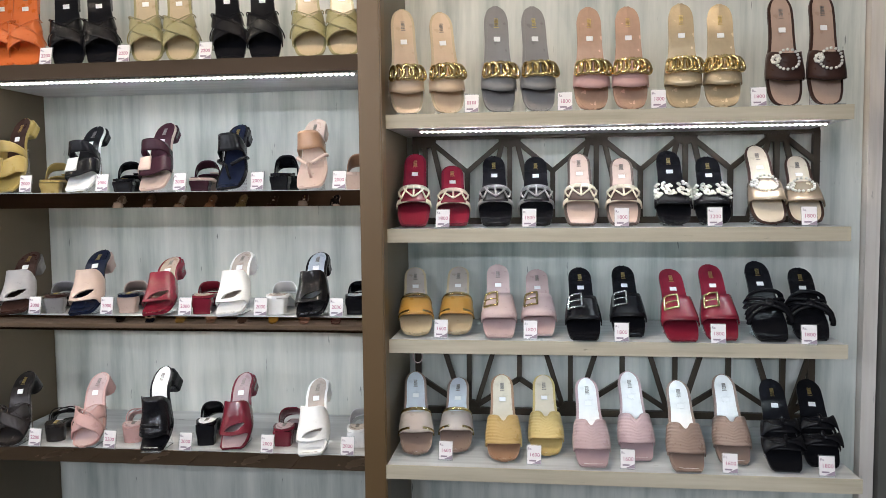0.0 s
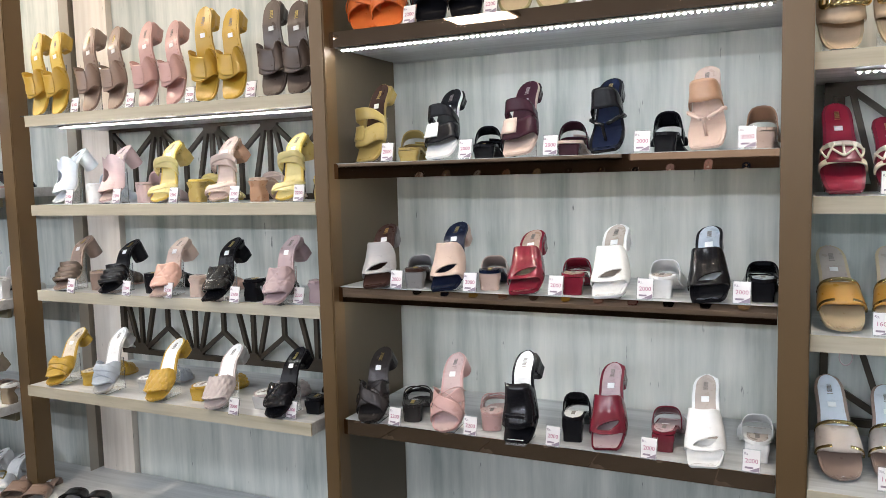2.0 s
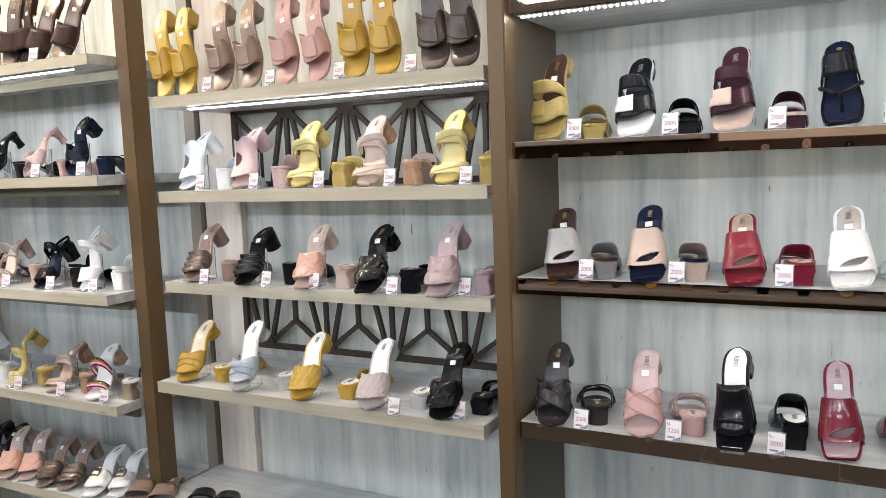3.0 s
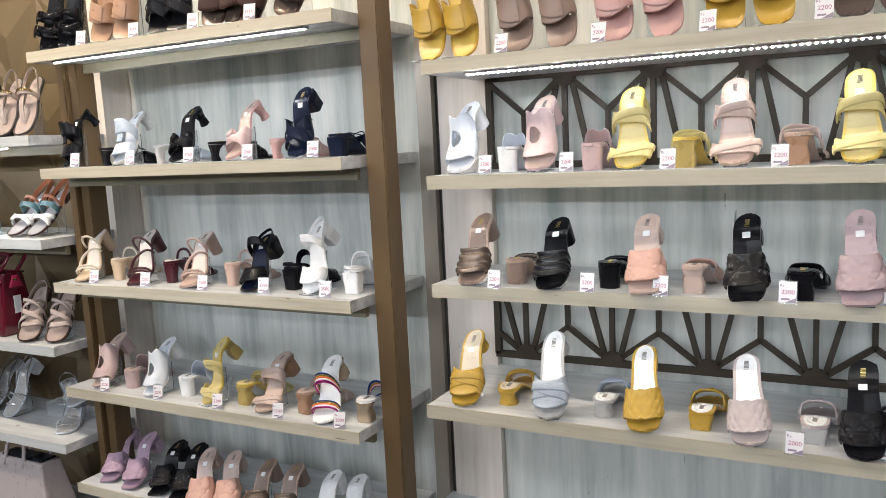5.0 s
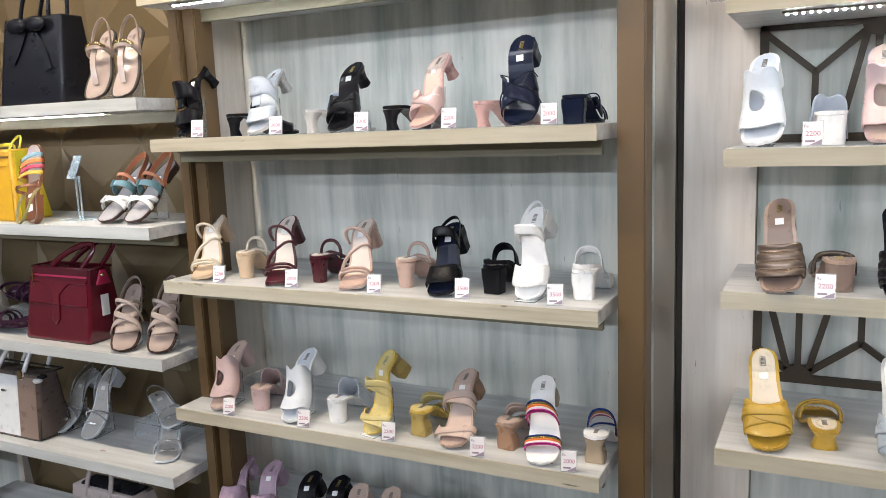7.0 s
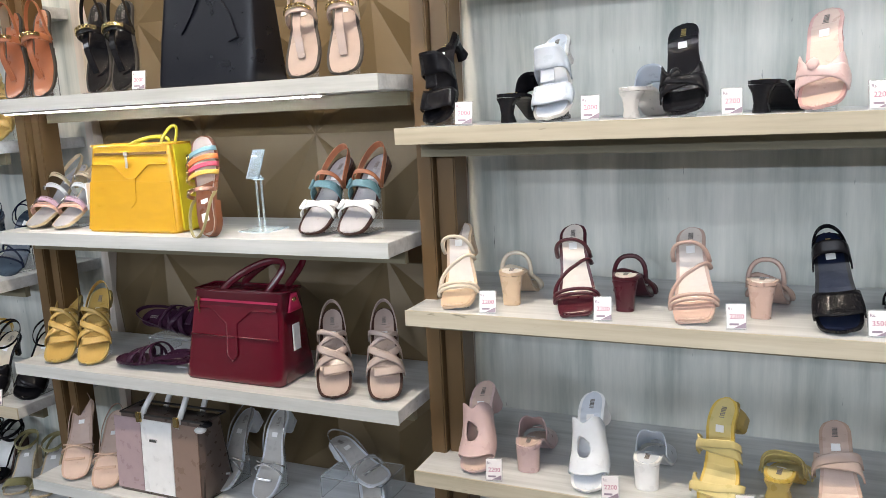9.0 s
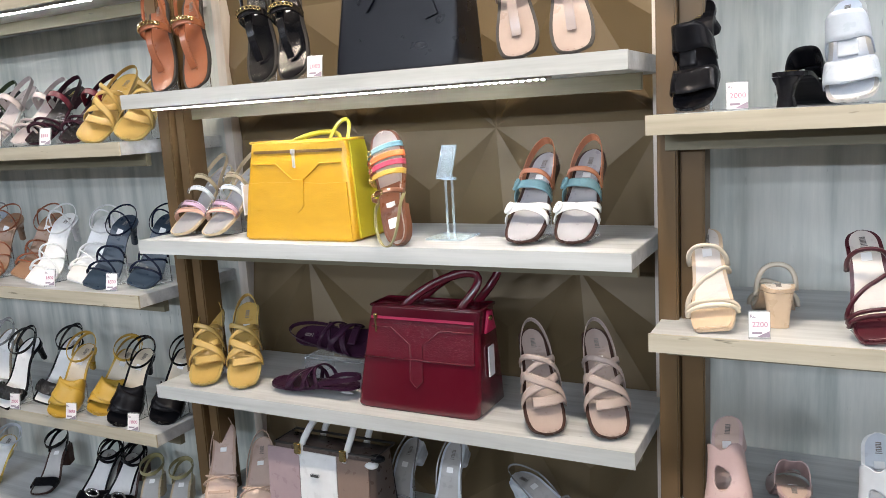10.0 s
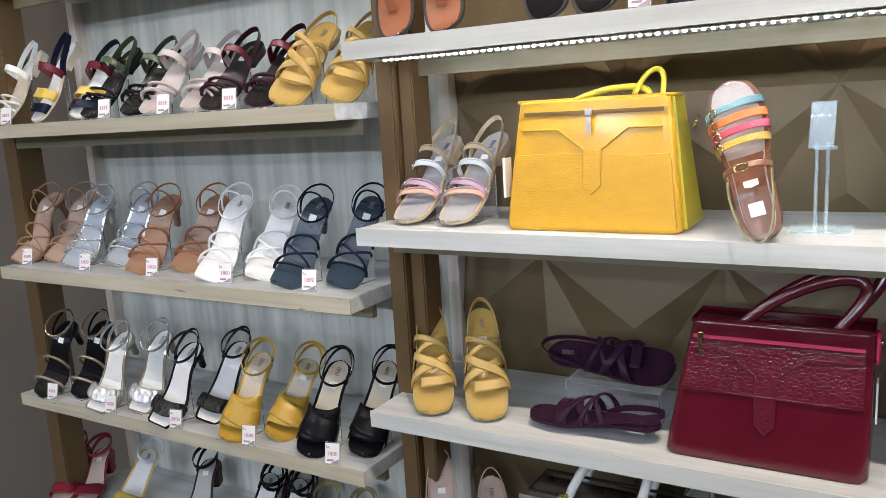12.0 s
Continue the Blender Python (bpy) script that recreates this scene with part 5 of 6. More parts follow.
design("strap_blue", "strap", H("ice"), H("white"), H("yellow"), "pale blue and yellow heeled sandal with an ankle strap", patch=H("yellow"), **SANDAL)
design("strap_black", "strap", H("black"), H("pale_grey"), H("dark_brown"), "black heeled sandal with an ankle strap", **SANDAL)
design("strap_jewel", "strap", H("black"), H("white"), H("black"), "black heeled sandal with a sparkling ring ornament", jewel=True, **SANDAL)
design("strap_grey", "strap", H("olive"), H("pale_grey"), H("sand"), "khaki heeled sandal with an ankle strap", **SANDAL)
for k, c, w in (("brown", "brown", "tan-brown"), ("black", "black", "black"), ("tan", "rosy", "nude")):
    design("tbar_" + k, "tbar", H(c, clear=0.5), H(c, clear=0.5), RUBBER, w + " flat T-bar sandal with a gold chain trim", name="flat_sandal")
design("multi_pastel", "multi", H("white"), H("cool_grey"), H("sand"), "flat sandal with pastel buckled straps", name="flat_sandal", set=(H("coral"), H("lilac"), H("white"), H("sand")))
design("multi_teal", "rounds", H("white"), H("cool_grey"), H("dark_brown"), "flat sandal with white, teal and coral straps", name="flat_sandal", set=(H("white"), H("white"), H("teal", "croc"), H("coral", "croc")))
design("multi_bright", "hung", H("cognac", clear=0.4), H("fawn"), H("cognac"), "brown flat sandal with bright buckled straps hung upright", name="flat_sandal", sticker=False, size=(0.23, 0.02))
design("cross_sling_mustard", "crosssling", H("ochre", "croc"), H("ochre"), H("olive_gold"), "mustard croc-print slingback sandal with crossed straps", name="slingback_sandal")
design("cross_sling_blush", "crosssling", H("rosy", "croc"), H("rosy"), H("dark_brown"), "blush croc-print slingback sandal with crossed straps", name="slingback_sandal")
design("purple_flat", "crosssling", H("purple", "croc"), H("purple"), H("purple"), "dark purple croc-print flat sandal", name="slingback_sandal", size=(0.225, 0.012), sticker=False)
design("thin_pink", "thin", H("nude"), H("blush"), H("nude"), "nude flat sandal with thin thong straps", name="flat_sandal", size=(0.23, 0.012))
design("thin_silver", "thin", H("silver"), H("pale_grey"), H("ice"), "silver low-heeled sandal with thin straps", name="flat_sandal", size=(0.22, 0.04), heel="block")


def shoe(key, m):
    """The design built once; every further one is a copy."""
    if key in BUILT:
        return copy_thing(BUILT[key], m)
    d = CATALOGUE[key]
    last = Last(d["size"][0], d["size"][1], d["toe"], 0.0365 if d["size"][1] < 0.03 else 0.0345)
    ob = base(last, d)
    straps(last, ob, d)
    ob.matrix_basis = m
    BUILT[key] = ob
    return ob


def acrylic_stand(x, y, z, rz, height):
    """A clear bent plate that props a shoe up."""
    k = ("stand", round(height, 2))
    m = pose(x, y, z, 0, 0, rz)
    if k in BUILT:
        return copy_thing(BUILT[k], m)
    ob = thing("display_stand", "clear acrylic stand propping up a shoe", "shoe stand", "acrylic stands")
    part("foot_plate", box(-0.022, 0.022, 0.0, 0.075, 0.0005, 0.0028), ACRYLIC, ob).visible_shadow = False
    part("upright", box(-0.020, 0.020, 0.072, 0.075, 0.003, height), ACRYLIC, ob).visible_shadow = False
    ob.matrix_basis = m
    BUILT[k] = ob
    return ob


def show(key, rows):
    """Shoes with the toe on the shelf and the heel propped up: design, x, y, pitch, turn, lean."""
    for name, x, y, pitch, turn, lean in rows:
        top = SHELF_TOP[key]
        turn -= 12 if key == "F2" else 0
        pitch -= 4 if key in ("F2", "F3", "F4") else 0
        m = Matrix.Translation((x, y, top + 0.002)) @ pose(0, 0, 0, 0, lean) @ pose(0, 0, 0, 0, 0, turn) @ pose(0, 0, 0, pitch)
        length, heel = CATALOGUE[name]["size"]
        chord = math.degrees(math.atan2(heel, length))
        twist = {"B": -9, "C": -10, "D": -11, "F": 30}.get(key[0], 0) if heel > 0.024 and pitch > 10 else (10 if key == "F2" else 0)
        shoe(name, m @ pose(0, 0, 0, chord) @ pose(0, 0, 0, 0, twist) @ pose(0, 0, 0, -chord))
        if pitch > 20:
            p = m @ Vector((0, length * 0.62, heel * 0.72 - 0.004))
            back = m @ Vector((0, length * 0.62, 0))
            q = Vector((-math.sin(radians(turn)), math.cos(radians(turn)), 0))
            foot = Vector((p.x, p.y, 0)) - q * 0.072 + q * 0.004
            if foot.y + 0.08 < 2.04:
                acrylic_stand(foot.x, foot.y, top + 0.0005, turn, max(0.03, round(p.z - top - 0.008, 2)))


def mates(key, rows):
    """Shoes that stand flat beside their pair with the heel to the front."""
    for name, x, y in rows:
        length, heel = CATALOGUE[name]["size"]
        point = {"B": -4 + 27 * (x + 0.66), "C": -5 + 11 * (x + 2.3), "D": -7 + 29 * (x + 3.6)}[key[0]]
        turn = 180 - (20 if key == "D2" else max(-18, min(8, point)))
        if x > -0.50 or -1.53 < x < -1.48 or -2.8 < x < -2.7:
            turn = 184
        m0 = pose(0, 0, 0, 0, 0, turn)
        off = m0 @ Vector((0, length, 0))
        shoe(name, Matrix.Translation((x - off.x, y - off.y, SHELF_TOP[key] + 0.001)) @ m0)


# ---- price tags ----
PRICES = {}


def tags(key, rows):
    for x, y, price in rows:
        m = pose(x, y, SHELF_TOP[key] + 0.0005, -12, 0, -4 if x > -2.6 else 12)
        if price in PRICES:
            copy_thing(PRICES[price], m)
            continue
        ob = thing("price_tag", "small white upright price card in a clear holder", "price tag", "price tags")
        card = part("card", box(-0.0152, 0.0152, -0.0008, 0.0008, 0.003, 0.043), CARD, ob)
        part("holder", box(-0.0165, 0.0165, 0.0012, 0.0028, 0.0, 0.045), ACRYLIC, ob, "clear acrylic holder").visible_shadow = False
        if price:
            part("price_print", moved(written(str(price), 0.0118), Matrix.Translation((0.0008, -0.0014, 0.0225))), PRINT_PINK, card, "magenta price figures")
            part("currency_print", moved(written("Rs.", 0.0075), Matrix.Translation((-0.0092, -0.0014, 0.0355))), PRINT_GREY, card, "small grey print")
        else:
            part("price_print", join(*[box(-0.0105 + 0.0056 * i, -0.0068 + 0.0056 * i, -0.0014, -0.0009, 0.0205, 0.0285) for i in range(4)]), PRINT_PALE, card, "unreadable price print")
        v = [(0.0149, -0.0013, 0.0035), (-0.004, -0.0013, 0.0035), (0.0149, -0.0013, 0.013), (0.0149, -0.0009, 0.0035), (-0.004, -0.0009, 0.0035), (0.0149, -0.0009, 0.013)]
        part("corner_mark", (v, [(0, 2, 1), (3, 4, 5), (0, 1, 4, 3), (1, 2, 5, 4), (2, 0, 3, 5)]), PRINT_GREY, card)
        part("small_print", box(-0.011, 0.004, -0.0014, -0.0009, 0.008, 0.0115), PRINT_GREY, card)
        ob.matrix_basis = m
        PRICES[price] = ob


# ---- shoes and price tags, shelf by shelf ----
show("A1", [
    ("chain_beige", -0.351, 1.785, 77, 14, -2),
    ("chain_beige", -0.256, 1.785, 72, 14, -3),
    ("chain_grey", -0.142, 1.785, 76, 14, 0),
    ("chain_grey", -0.052, 1.785, 74, 14, -1),
    ("chain_rose", 0.064, 1.785, 71, 5, 0),
    ("chain_rose", 0.149, 1.785, 70, 3, 0),
    ("chain_clear", 0.262, 1.785, 71, -1, 0),
    ("chain_clear", 0.346, 1.785, 69, -3, 0),
    ("brooch_dark", 0.476, 1.785, 75, 5, 0),
    ("brooch_dark", 0.561, 1.785, 77, 8, 0),
])
show("A2", [
    ("net_red", -0.342, 1.785, 44, 6, 0),
    ("net_red", -0.248, 1.785, 34, 7, 0),
    ("net_black", -0.151, 1.785, 41, 5, 0),
    ("net_black", -0.059, 1.785, 40, 1, 0),
    ("net_cream", 0.042, 1.785, 42, 0, 0),
    ("net_cream", 0.136, 1.785, 38, -3, 0),
    ("flower_black", 0.247, 1.785, 43, -2, 0),
    ("flower_black", 0.332, 1.785, 38, -5, 0),
    ("brooch_gold", 0.452, 1.785, 43, -2, 0),
    ("brooch_gold", 0.528, 1.785, 35, -9, 0),
])
show("A3", [
    ("rim_yellow", -0.336, 1.769, 33, 9, 0),
    ("rim_yellow", -0.246, 1.788, 33, 3, 0),
    ("buckle_pink", -0.143, 1.753, 36, 4, 0),
    ("buckle_pink", -0.053, 1.786, 31, 2, 0),
    ("buckle_black", 0.046, 1.738, 34, 1, 0),
    ("buckle_black", 0.15, 1.785, 34, 0, 0),
    ("buckle_red", 0.259, 1.738, 33, 1, 0),
    ("buckle_red", 0.347, 1.757, 36, -1, 0),
    ("knot_black", 0.45, 1.751, 39, -1, 0),
    ("knot_black", 0.54, 1.769, 33, -7, 0),
])
show("A4", [
    ("rim_beige", -0.336, 1.749, 37, 9, 0),
    ("rim_beige", -0.248, 1.773, 30, 3, 0),
    ("vcut_mustard", -0.133, 1.722, 38, 4, 0),
    ("vcut_yellow", -0.037, 1.768, 34, 2, 0),
    ("vcut_pink", 0.063, 1.703, 38, 2, 0),
    ("vcut_pink", 0.167, 1.756, 40, 2, 0),
    ("vcut_taupe", 0.264, 1.693, 38, -1, 0),
    ("vcut_taupe", 0.374, 1.752, 39, -3, 0),
    ("bow_black", 0.472, 1.712, 39, -3, 0),
    ("bow_black", 0.56, 1.747, 36, -6, 0),
])
show("B1", [
    ("cross_orange", -1.337, 1.775, 66, 14, -6),
    ("cross_orange", -1.275, 1.775, 65, 14, -6),
    ("cross_black", -1.167, 1.775, 66, 14, -6),
    ("cross_black", -1.081, 1.775, 65, 14, -7),
    ("cross_olive", -0.968, 1.775, 64, 14, -5),
    ("cross_olive", -0.884, 1.775, 63, 14, -5),
    ("cross_black", -0.765, 1.775, 63, 14, -5),
    ("cross_black", -0.681, 1.775, 62, 14, -4),
    ("cross_olive", -0.574, 1.775, 61, 14, -3),
    ("cross_olive", -0.494, 1.775, 60, 14, -2),
])
show("B2", [
    ("patch_gold", -1.345, 1.775, 58, -5, 0),
    ("patch_white", -1.16, 1.775, 46, 3, 0),
    ("patch_plum", -0.971, 1.775, 48, 2, 0),
    ("thong_black", -0.781, 1.775, 42, 5, 0),
    ("thong_nude", -0.583, 1.775, 46, 5, 0),
])
show("B3", [
    ("loop_silver", -1.291, 1.7, 30, 15, 0),
    ("loop_navy", -1.119, 1.7, 32, 8, 0),
    ("loop_red", -0.937, 1.7, 25, 8, 0),
    ("loop_white", -0.759, 1.7, 30, 4, 0),
    ("loop_black", -0.569, 1.7, 29, 5, 0),
])
show("B4", [
    ("cross_smoke", -1.325, 1.705, 42, 6, 0),
    ("cross_pink", -1.133, 1.711, 41, 5, 0),
    ("wide_black", -0.957, 1.705, 48, 1, 0),
    ("loop_burgundy", -0.771, 1.73, 36, 5, 0),
    ("loop_white", -0.574, 1.702, 34, 5, 0),
])
show("C1", [
    ("wrap_yellow", -2.477, 1.785, 71, 6, -7),
    ("wrap_yellow", -2.392, 1.785, 70, 6, -9),
    ("wrap_taupe", -2.263, 1.785, 68, 6, -8),
    ("wrap_taupe", -2.163, 1.785, 66, 6, -10),
    ("wrap_pink", -2.045, 1.785, 66, 6, -9),
    ("wrap_pink", -1.943, 1.785, 64, 6, -12),
    ("wrap_mustard", -1.834, 1.785, 72, 14, -3),
    ("wrap_mustard", -1.744, 1.785, 66, 14, -6),
    ("wrap_dark", -1.615, 1.785, 68, 14, -4),
    ("wrap_dark", -1.538, 1.785, 64, 14, -6),
])
show("C2", [
    ("cutout_white", -2.43, 1.785, 40, -1, 0),
    ("cutout_pink", -2.232, 1.785, 41, 3, 0),
    ("twist_yellow", -2.028, 1.785, 42, 5, 0),
    ("twist_nude", -1.82, 1.785, 43, 5, 0),
    ("twist_yellow", -1.601, 1.785, 43, 2, 0),
])
show("C3", [
    ("ridge_bronze", -2.387, 1.735, 33, 4, 0),
    ("ridge_black", -2.194, 1.729, 29, 5, 0),
    ("quilt_coral", -1.986, 1.725, 33, 7, 0),
    ("quilt_black", -1.79, 1.71, 34, 4, 0),
    ("quilt_mauve", -1.596, 1.712, 38, 1, 0),
])
show("C4", [
    ("kitten_yellow", -2.396, 1.697, 35, 9, 0),
    ("kitten_snake", -2.186, 1.685, 44, 8, 0),
    ("kitten_mustard", -1.981, 1.68, 34, 10, 0),
    ("kitten_blush", -1.777, 1.68, 33, 9, 0),
    ("kitten_black", -1.585, 1.68, 36, 1, 0),
])
show("D2", [
    ("twoband_black", -3.76, 1.765, 49, -5, 0),
    ("twoband_grey", -3.533, 1.765, 38, 4, 0),
    ("bowheel_black", -3.303, 1.765, 38, 5, 0),
    ("bowheel_pink", -3.097, 1.765, 40, -7, 0),
    ("cross_navy", -2.875, 1.765, 50, 8, 0),
])
show("D3", [
    ("zig_cream", -3.722, 1.742, 30, 13, 0),
    ("zig_burgundy", -3.483, 1.738, 31, 15, 0),
    ("zig_nude", -3.28, 1.744, 29, 8, 0),
    ("ankle_black", -3.052, 1.738, 27, 9, 0),
    ("ankle_white", -2.863, 1.762, 48, -1, 0),
])
show("D4", [
    ("cutout_pink", -3.699, 1.737, 31, 6, 0),
    ("cutout_white", -3.468, 1.732, 33, 5, 0),
    ("twist_yellow", -3.245, 1.741, 46, -12, 0),
    ("twist_nude", -3.039, 1.736, 25, 4, 0),
    ("rainbow", -2.827, 1.727, 31, 14, 0),
])
show("D5", [
    ("quilt_lilac", -3.724, 1.752, 20, 14, 0),
    ("quilt_lilac", -3.611, 1.74, 24, 13, 0),
    ("quilt_black", -3.492, 1.738, 19, 12, 0),
    ("quilt_black", -3.406, 1.74, 20, 11, 0),
    ("quilt_coral", -3.295, 1.709, 26, 21, 0),
    ("quilt_coral", -3.211, 1.734, 22, 24, 0),
    ("ridge_bronze", -3.108, 1.714, 22, 7, 0),
    ("ridge_bronze", -3.015, 1.729, 19, 10, 0),
    ("plaque_white", -2.889, 1.727, 17, 8, 0),
    ("plaque_white", -2.805, 1.754, 12, 15, 0),
])
show("C5", [
    ("plain_taupe", -2.648, 1.7, -13, 28, 0),
    ("plain_taupe", -2.561, 1.707, -14, 28, 0),
    ("edge_black", -2.426, 1.73, -11, 30, 0),
    ("edge_black", -2.343, 1.746, -12, 30, 0),
])
show("D1", [
    ("bow_black", -3.776, 1.76, 76, 6, 12),
    ("bow_black", -3.688, 1.76, 76, 6, 12),
    ("wrap_tan", -3.551, 1.76, 74, 6, 12),
    ("wrap_tan", -3.458, 1.76, 73, 6, 13),
    ("cross_black", -3.312, 1.76, 75, 6, 9),
    ("cross_black", -3.238, 1.76, 75, 6, 3),
    ("edge_bronze", -3.115, 1.76, 75, 6, 5),
    ("edge_bronze", -3.043, 1.76, 75, -14, 1),
    ("edge_bronze", -3.003, 1.76, 69, 6, 18),
    ("edge_bronze", -2.88, 1.76, 69, 6, 18),
])
show("F2", [
    ("sling_white", -6.105, 1.76, 54, -4, 0),
    ("tri_navy", -5.95, 1.76, 57, -9, 0),
    ("tri_navy", -5.784, 1.76, 44, 20, 0),
    ("sling_green", -5.753, 1.76, 45, 5, 0),
    ("sling_green", -5.608, 1.76, 41, 14, 0),
    ("sling_blush", -5.548, 1.76, 43, 6, 0),
    ("sling_blush", -5.416, 1.76, 39, 11, 0),
    ("sling_plum", -5.357, 1.76, 39, 13, 0),
    ("sling_plum", -5.231, 1.76, 37, 13, 0),
    ("cross_sling_mustard", -5.165, 1.76, 42, 6, 0),
    ("cross_sling_mustard", -5.034, 1.76, 39, 15, 0),
])
show("F3", [
    ("lace_tan", -6.108, 1.754, 35, -14, 2),
    ("lace_tan", -6.019, 1.791, 32, -8, 0),
    ("lace_grey", -5.893, 1.754, 31, -3, 0),
    ("lace_grey", -5.785, 1.803, 30, 1, 0),
    ("lace_brown", -5.643, 1.75, 32, -5, 0),
    ("lace_brown", -5.545, 1.796, 29, -7, 0),
    ("lace_white", -5.404, 1.742, 33, -8, 0),
    ("lace_white", -5.296, 1.784, 27, 6, 0),
    ("lace_navy", -5.188, 1.743, 31, -8, 0),
    ("lace_navy", -5.072, 1.778, 30, -2, 0),
])
show("F4", [
    ("bar_black", -6.035, 1.715, 39, -8, 0),
    ("bar_black", -5.93, 1.749, 40, -8, 0),
    ("braid_silver", -5.804, 1.708, 39, -10, 0),
    ("braid_silver", -5.696, 1.746, 41, -9, 0),
    ("braid_black", -5.581, 1.71, 36, -14, 1),
    ("braid_black", -5.486, 1.767, 29, -1, 0),
    ("anklec_yellow", -5.353, 1.708, 31, -3, 0),
    ("anklec_yellow", -5.258, 1.755, 18, 10, 0),
    ("anklec_black", -5.142, 1.72, 32, -2, 0),
    ("anklec_black", -5.041, 1.765, 29, 5, 0),
])
show("F5", [
    ("wedge_red", -6.122, 1.766, 10, 30, 0),
    ("wedge_red", -6.047, 1.789, 7, 30, 0),
    ("strap_blue", -5.892, 1.794, 12, 22, 0),
    ("strap_black", -5.682, 1.84, 9, 24, 0),
    ("strap_black", -5.44, 1.84, 9, 21, 0),
    ("strap_black", -5.358, 1.84, 10, 18, 0),
    ("strap_jewel", -5.448, 1.816, 15, 21, 0),
    ("strap_jewel", -5.354, 1.828, 14, 23, 0),
    ("strap_grey", -5.227, 1.819, 4, 30, 0),
    ("strap_grey", -5.132, 1.834, 3, 29, 0),
])
show("E1", [
    ("tbar_brown", -4.878, 1.755, 68, 6, -14),
    ("tbar_brown", -4.781, 1.755, 67, 6, -14),
    ("tbar_black", -4.601, 1.755, 66, 6, -13),
    ("tbar_black", -4.523, 1.755, 64, 6, -13),
    ("tbar_tan", -4.042, 1.755, 54, 14, -8),
    ("tbar_tan", -3.944, 1.755, 53, 14, -7),
])
show("E2", [
    ("multi_pastel", -4.888, 1.752, 33, -3, 0),
    ("multi_pastel", -4.793, 1.752, 34, -5, 0),
    ("multi_teal", -4.055, 1.752, 35, 0, 0),
    ("multi_teal", -3.962, 1.758, 36, 1, 0),
])
show("E3", [
    ("cross_sling_mustard", -4.838, 1.728, 32, 30, 0),
    ("cross_sling_mustard", -4.735, 1.743, 38, 30, 0),
    ("cross_sling_blush", -4.003, 1.722, 35, 30, 0),
    ("cross_sling_blush", -3.893, 1.743, 36, 26, 0),
])
show("E4", [
    ("thin_pink", -4.84, 1.733, 44, 30, 0),
    ("thin_pink", -4.719, 1.72, 34, 30, 0),
    ("thin_silver", -4.424, 1.805, 35, -2, 0),
    ("thin_silver", -4.293, 1.808, 44, 2, 0),
])
mates("B2", [
    ("patch_gold", -1.248, 1.795),
    ("patch_black", -1.058, 1.795),
    ("patch_plum", -0.864, 1.795),
    ("thong_black", -0.666, 1.795),
    ("thong_nude", -0.483, 1.795),
])
mates("B3", [
    ("loop_silver", -1.207, 1.730),
    ("loop_navy", -1.032, 1.747),
    ("loop_red", -0.842, 1.735),
    ("loop_white", -0.664, 1.741),
    ("loop_black", -0.476, 1.747),
])
mates("B4", [
    ("cross_smoke", -1.235, 1.749),
    ("cross_pink", -1.038, 1.756),
    ("wide_black", -0.850, 1.753),
    ("loop_burgundy", -0.663, 1.762),
    ("loop_white", -0.484, 1.769),
])
mates("C2", [
    ("cutout_white", -2.315, 1.805),
    ("cutout_pink", -2.117, 1.805),
    ("twist_yellow", -1.921, 1.805),
    ("twist_nude", -1.711, 1.805),
])
mates("C3", [
    ("ridge_bronze", -2.293, 1.778),
    ("ridge_black", -2.076, 1.776),
    ("quilt_coral", -1.898, 1.765),
    ("quilt_black", -1.696, 1.745),
])
mates("C4", [
    ("kitten_yellow", -2.307, 1.736),
    ("kitten_snake", -2.082, 1.734),
    ("kitten_mustard", -1.879, 1.730),
    ("kitten_blush", -1.670, 1.730),
])
mates("D2", [
    ("twoband_black", -3.629, 1.785),
    ("twoband_grey", -3.400, 1.785),
    ("bowheel_black", -3.188, 1.785),
    ("bowheel_pink", -2.971, 1.785),
    ("cross_navy", -2.771, 1.785),
])
mates("D3", [
    ("zig_cream", -3.628, 1.790),
    ("zig_burgundy", -3.409, 1.794),
    ("zig_nude", -3.177, 1.800),
    ("ankle_black", -2.960, 1.795),
    ("ankle_white", -2.757, 1.793),
])
mates("D4", [
    ("cutout_pink", -3.598, 1.770),
    ("cutout_white", -3.367, 1.770),
    ("twist_yellow", -3.141, 1.770),
    ("twist_nude", -2.928, 1.770),
    ("rainbow", -2.730, 1.772),
])
tags("A1", [
    (-0.203, 1.755, 0),
    (0.003, 1.755, 1800),
    (0.204, 1.755, 1800),
    (0.413, 1.755, 1800),
])
tags("A2", [
    (-0.271, 1.755, 1800),
    (-0.076, 1.755, 1800),
    (0.127, 1.755, 1800),
    (0.326, 1.755, 2200),
    (0.522, 1.755, 1800),
])
tags("A3", [
    (-0.278, 1.758, 1600),
    (-0.074, 1.757, 1800),
    (0.126, 1.736, 1800),
    (0.331, 1.730, 1800),
    (0.519, 1.730, 1800),
])
tags("A4", [
    (-0.266, 1.725, 1600),
    (-0.066, 1.713, 1600),
    (0.137, 1.703, 1600),
    (0.351, 1.694, 1600),
    (0.549, 1.695, 1800),
])
tags("B1", [
    (-1.210, 1.745, 2200),
    (-1.016, 1.745, 2200),
    (-0.816, 1.745, 2200),
])
tags("B2", [
    (-1.277, 1.745, 2000),
    (-1.082, 1.745, 2000),
    (-0.889, 1.745, 2000),
    (-0.701, 1.745, 2000),
    (-0.507, 1.745, 2000),
])
tags("B3", [
    (-1.247, 1.715, 2000),
    (-1.065, 1.715, 2000),
    (-0.872, 1.715, 2000),
    (-0.690, 1.715, 2000),
    (-0.512, 1.717, 2000),
])
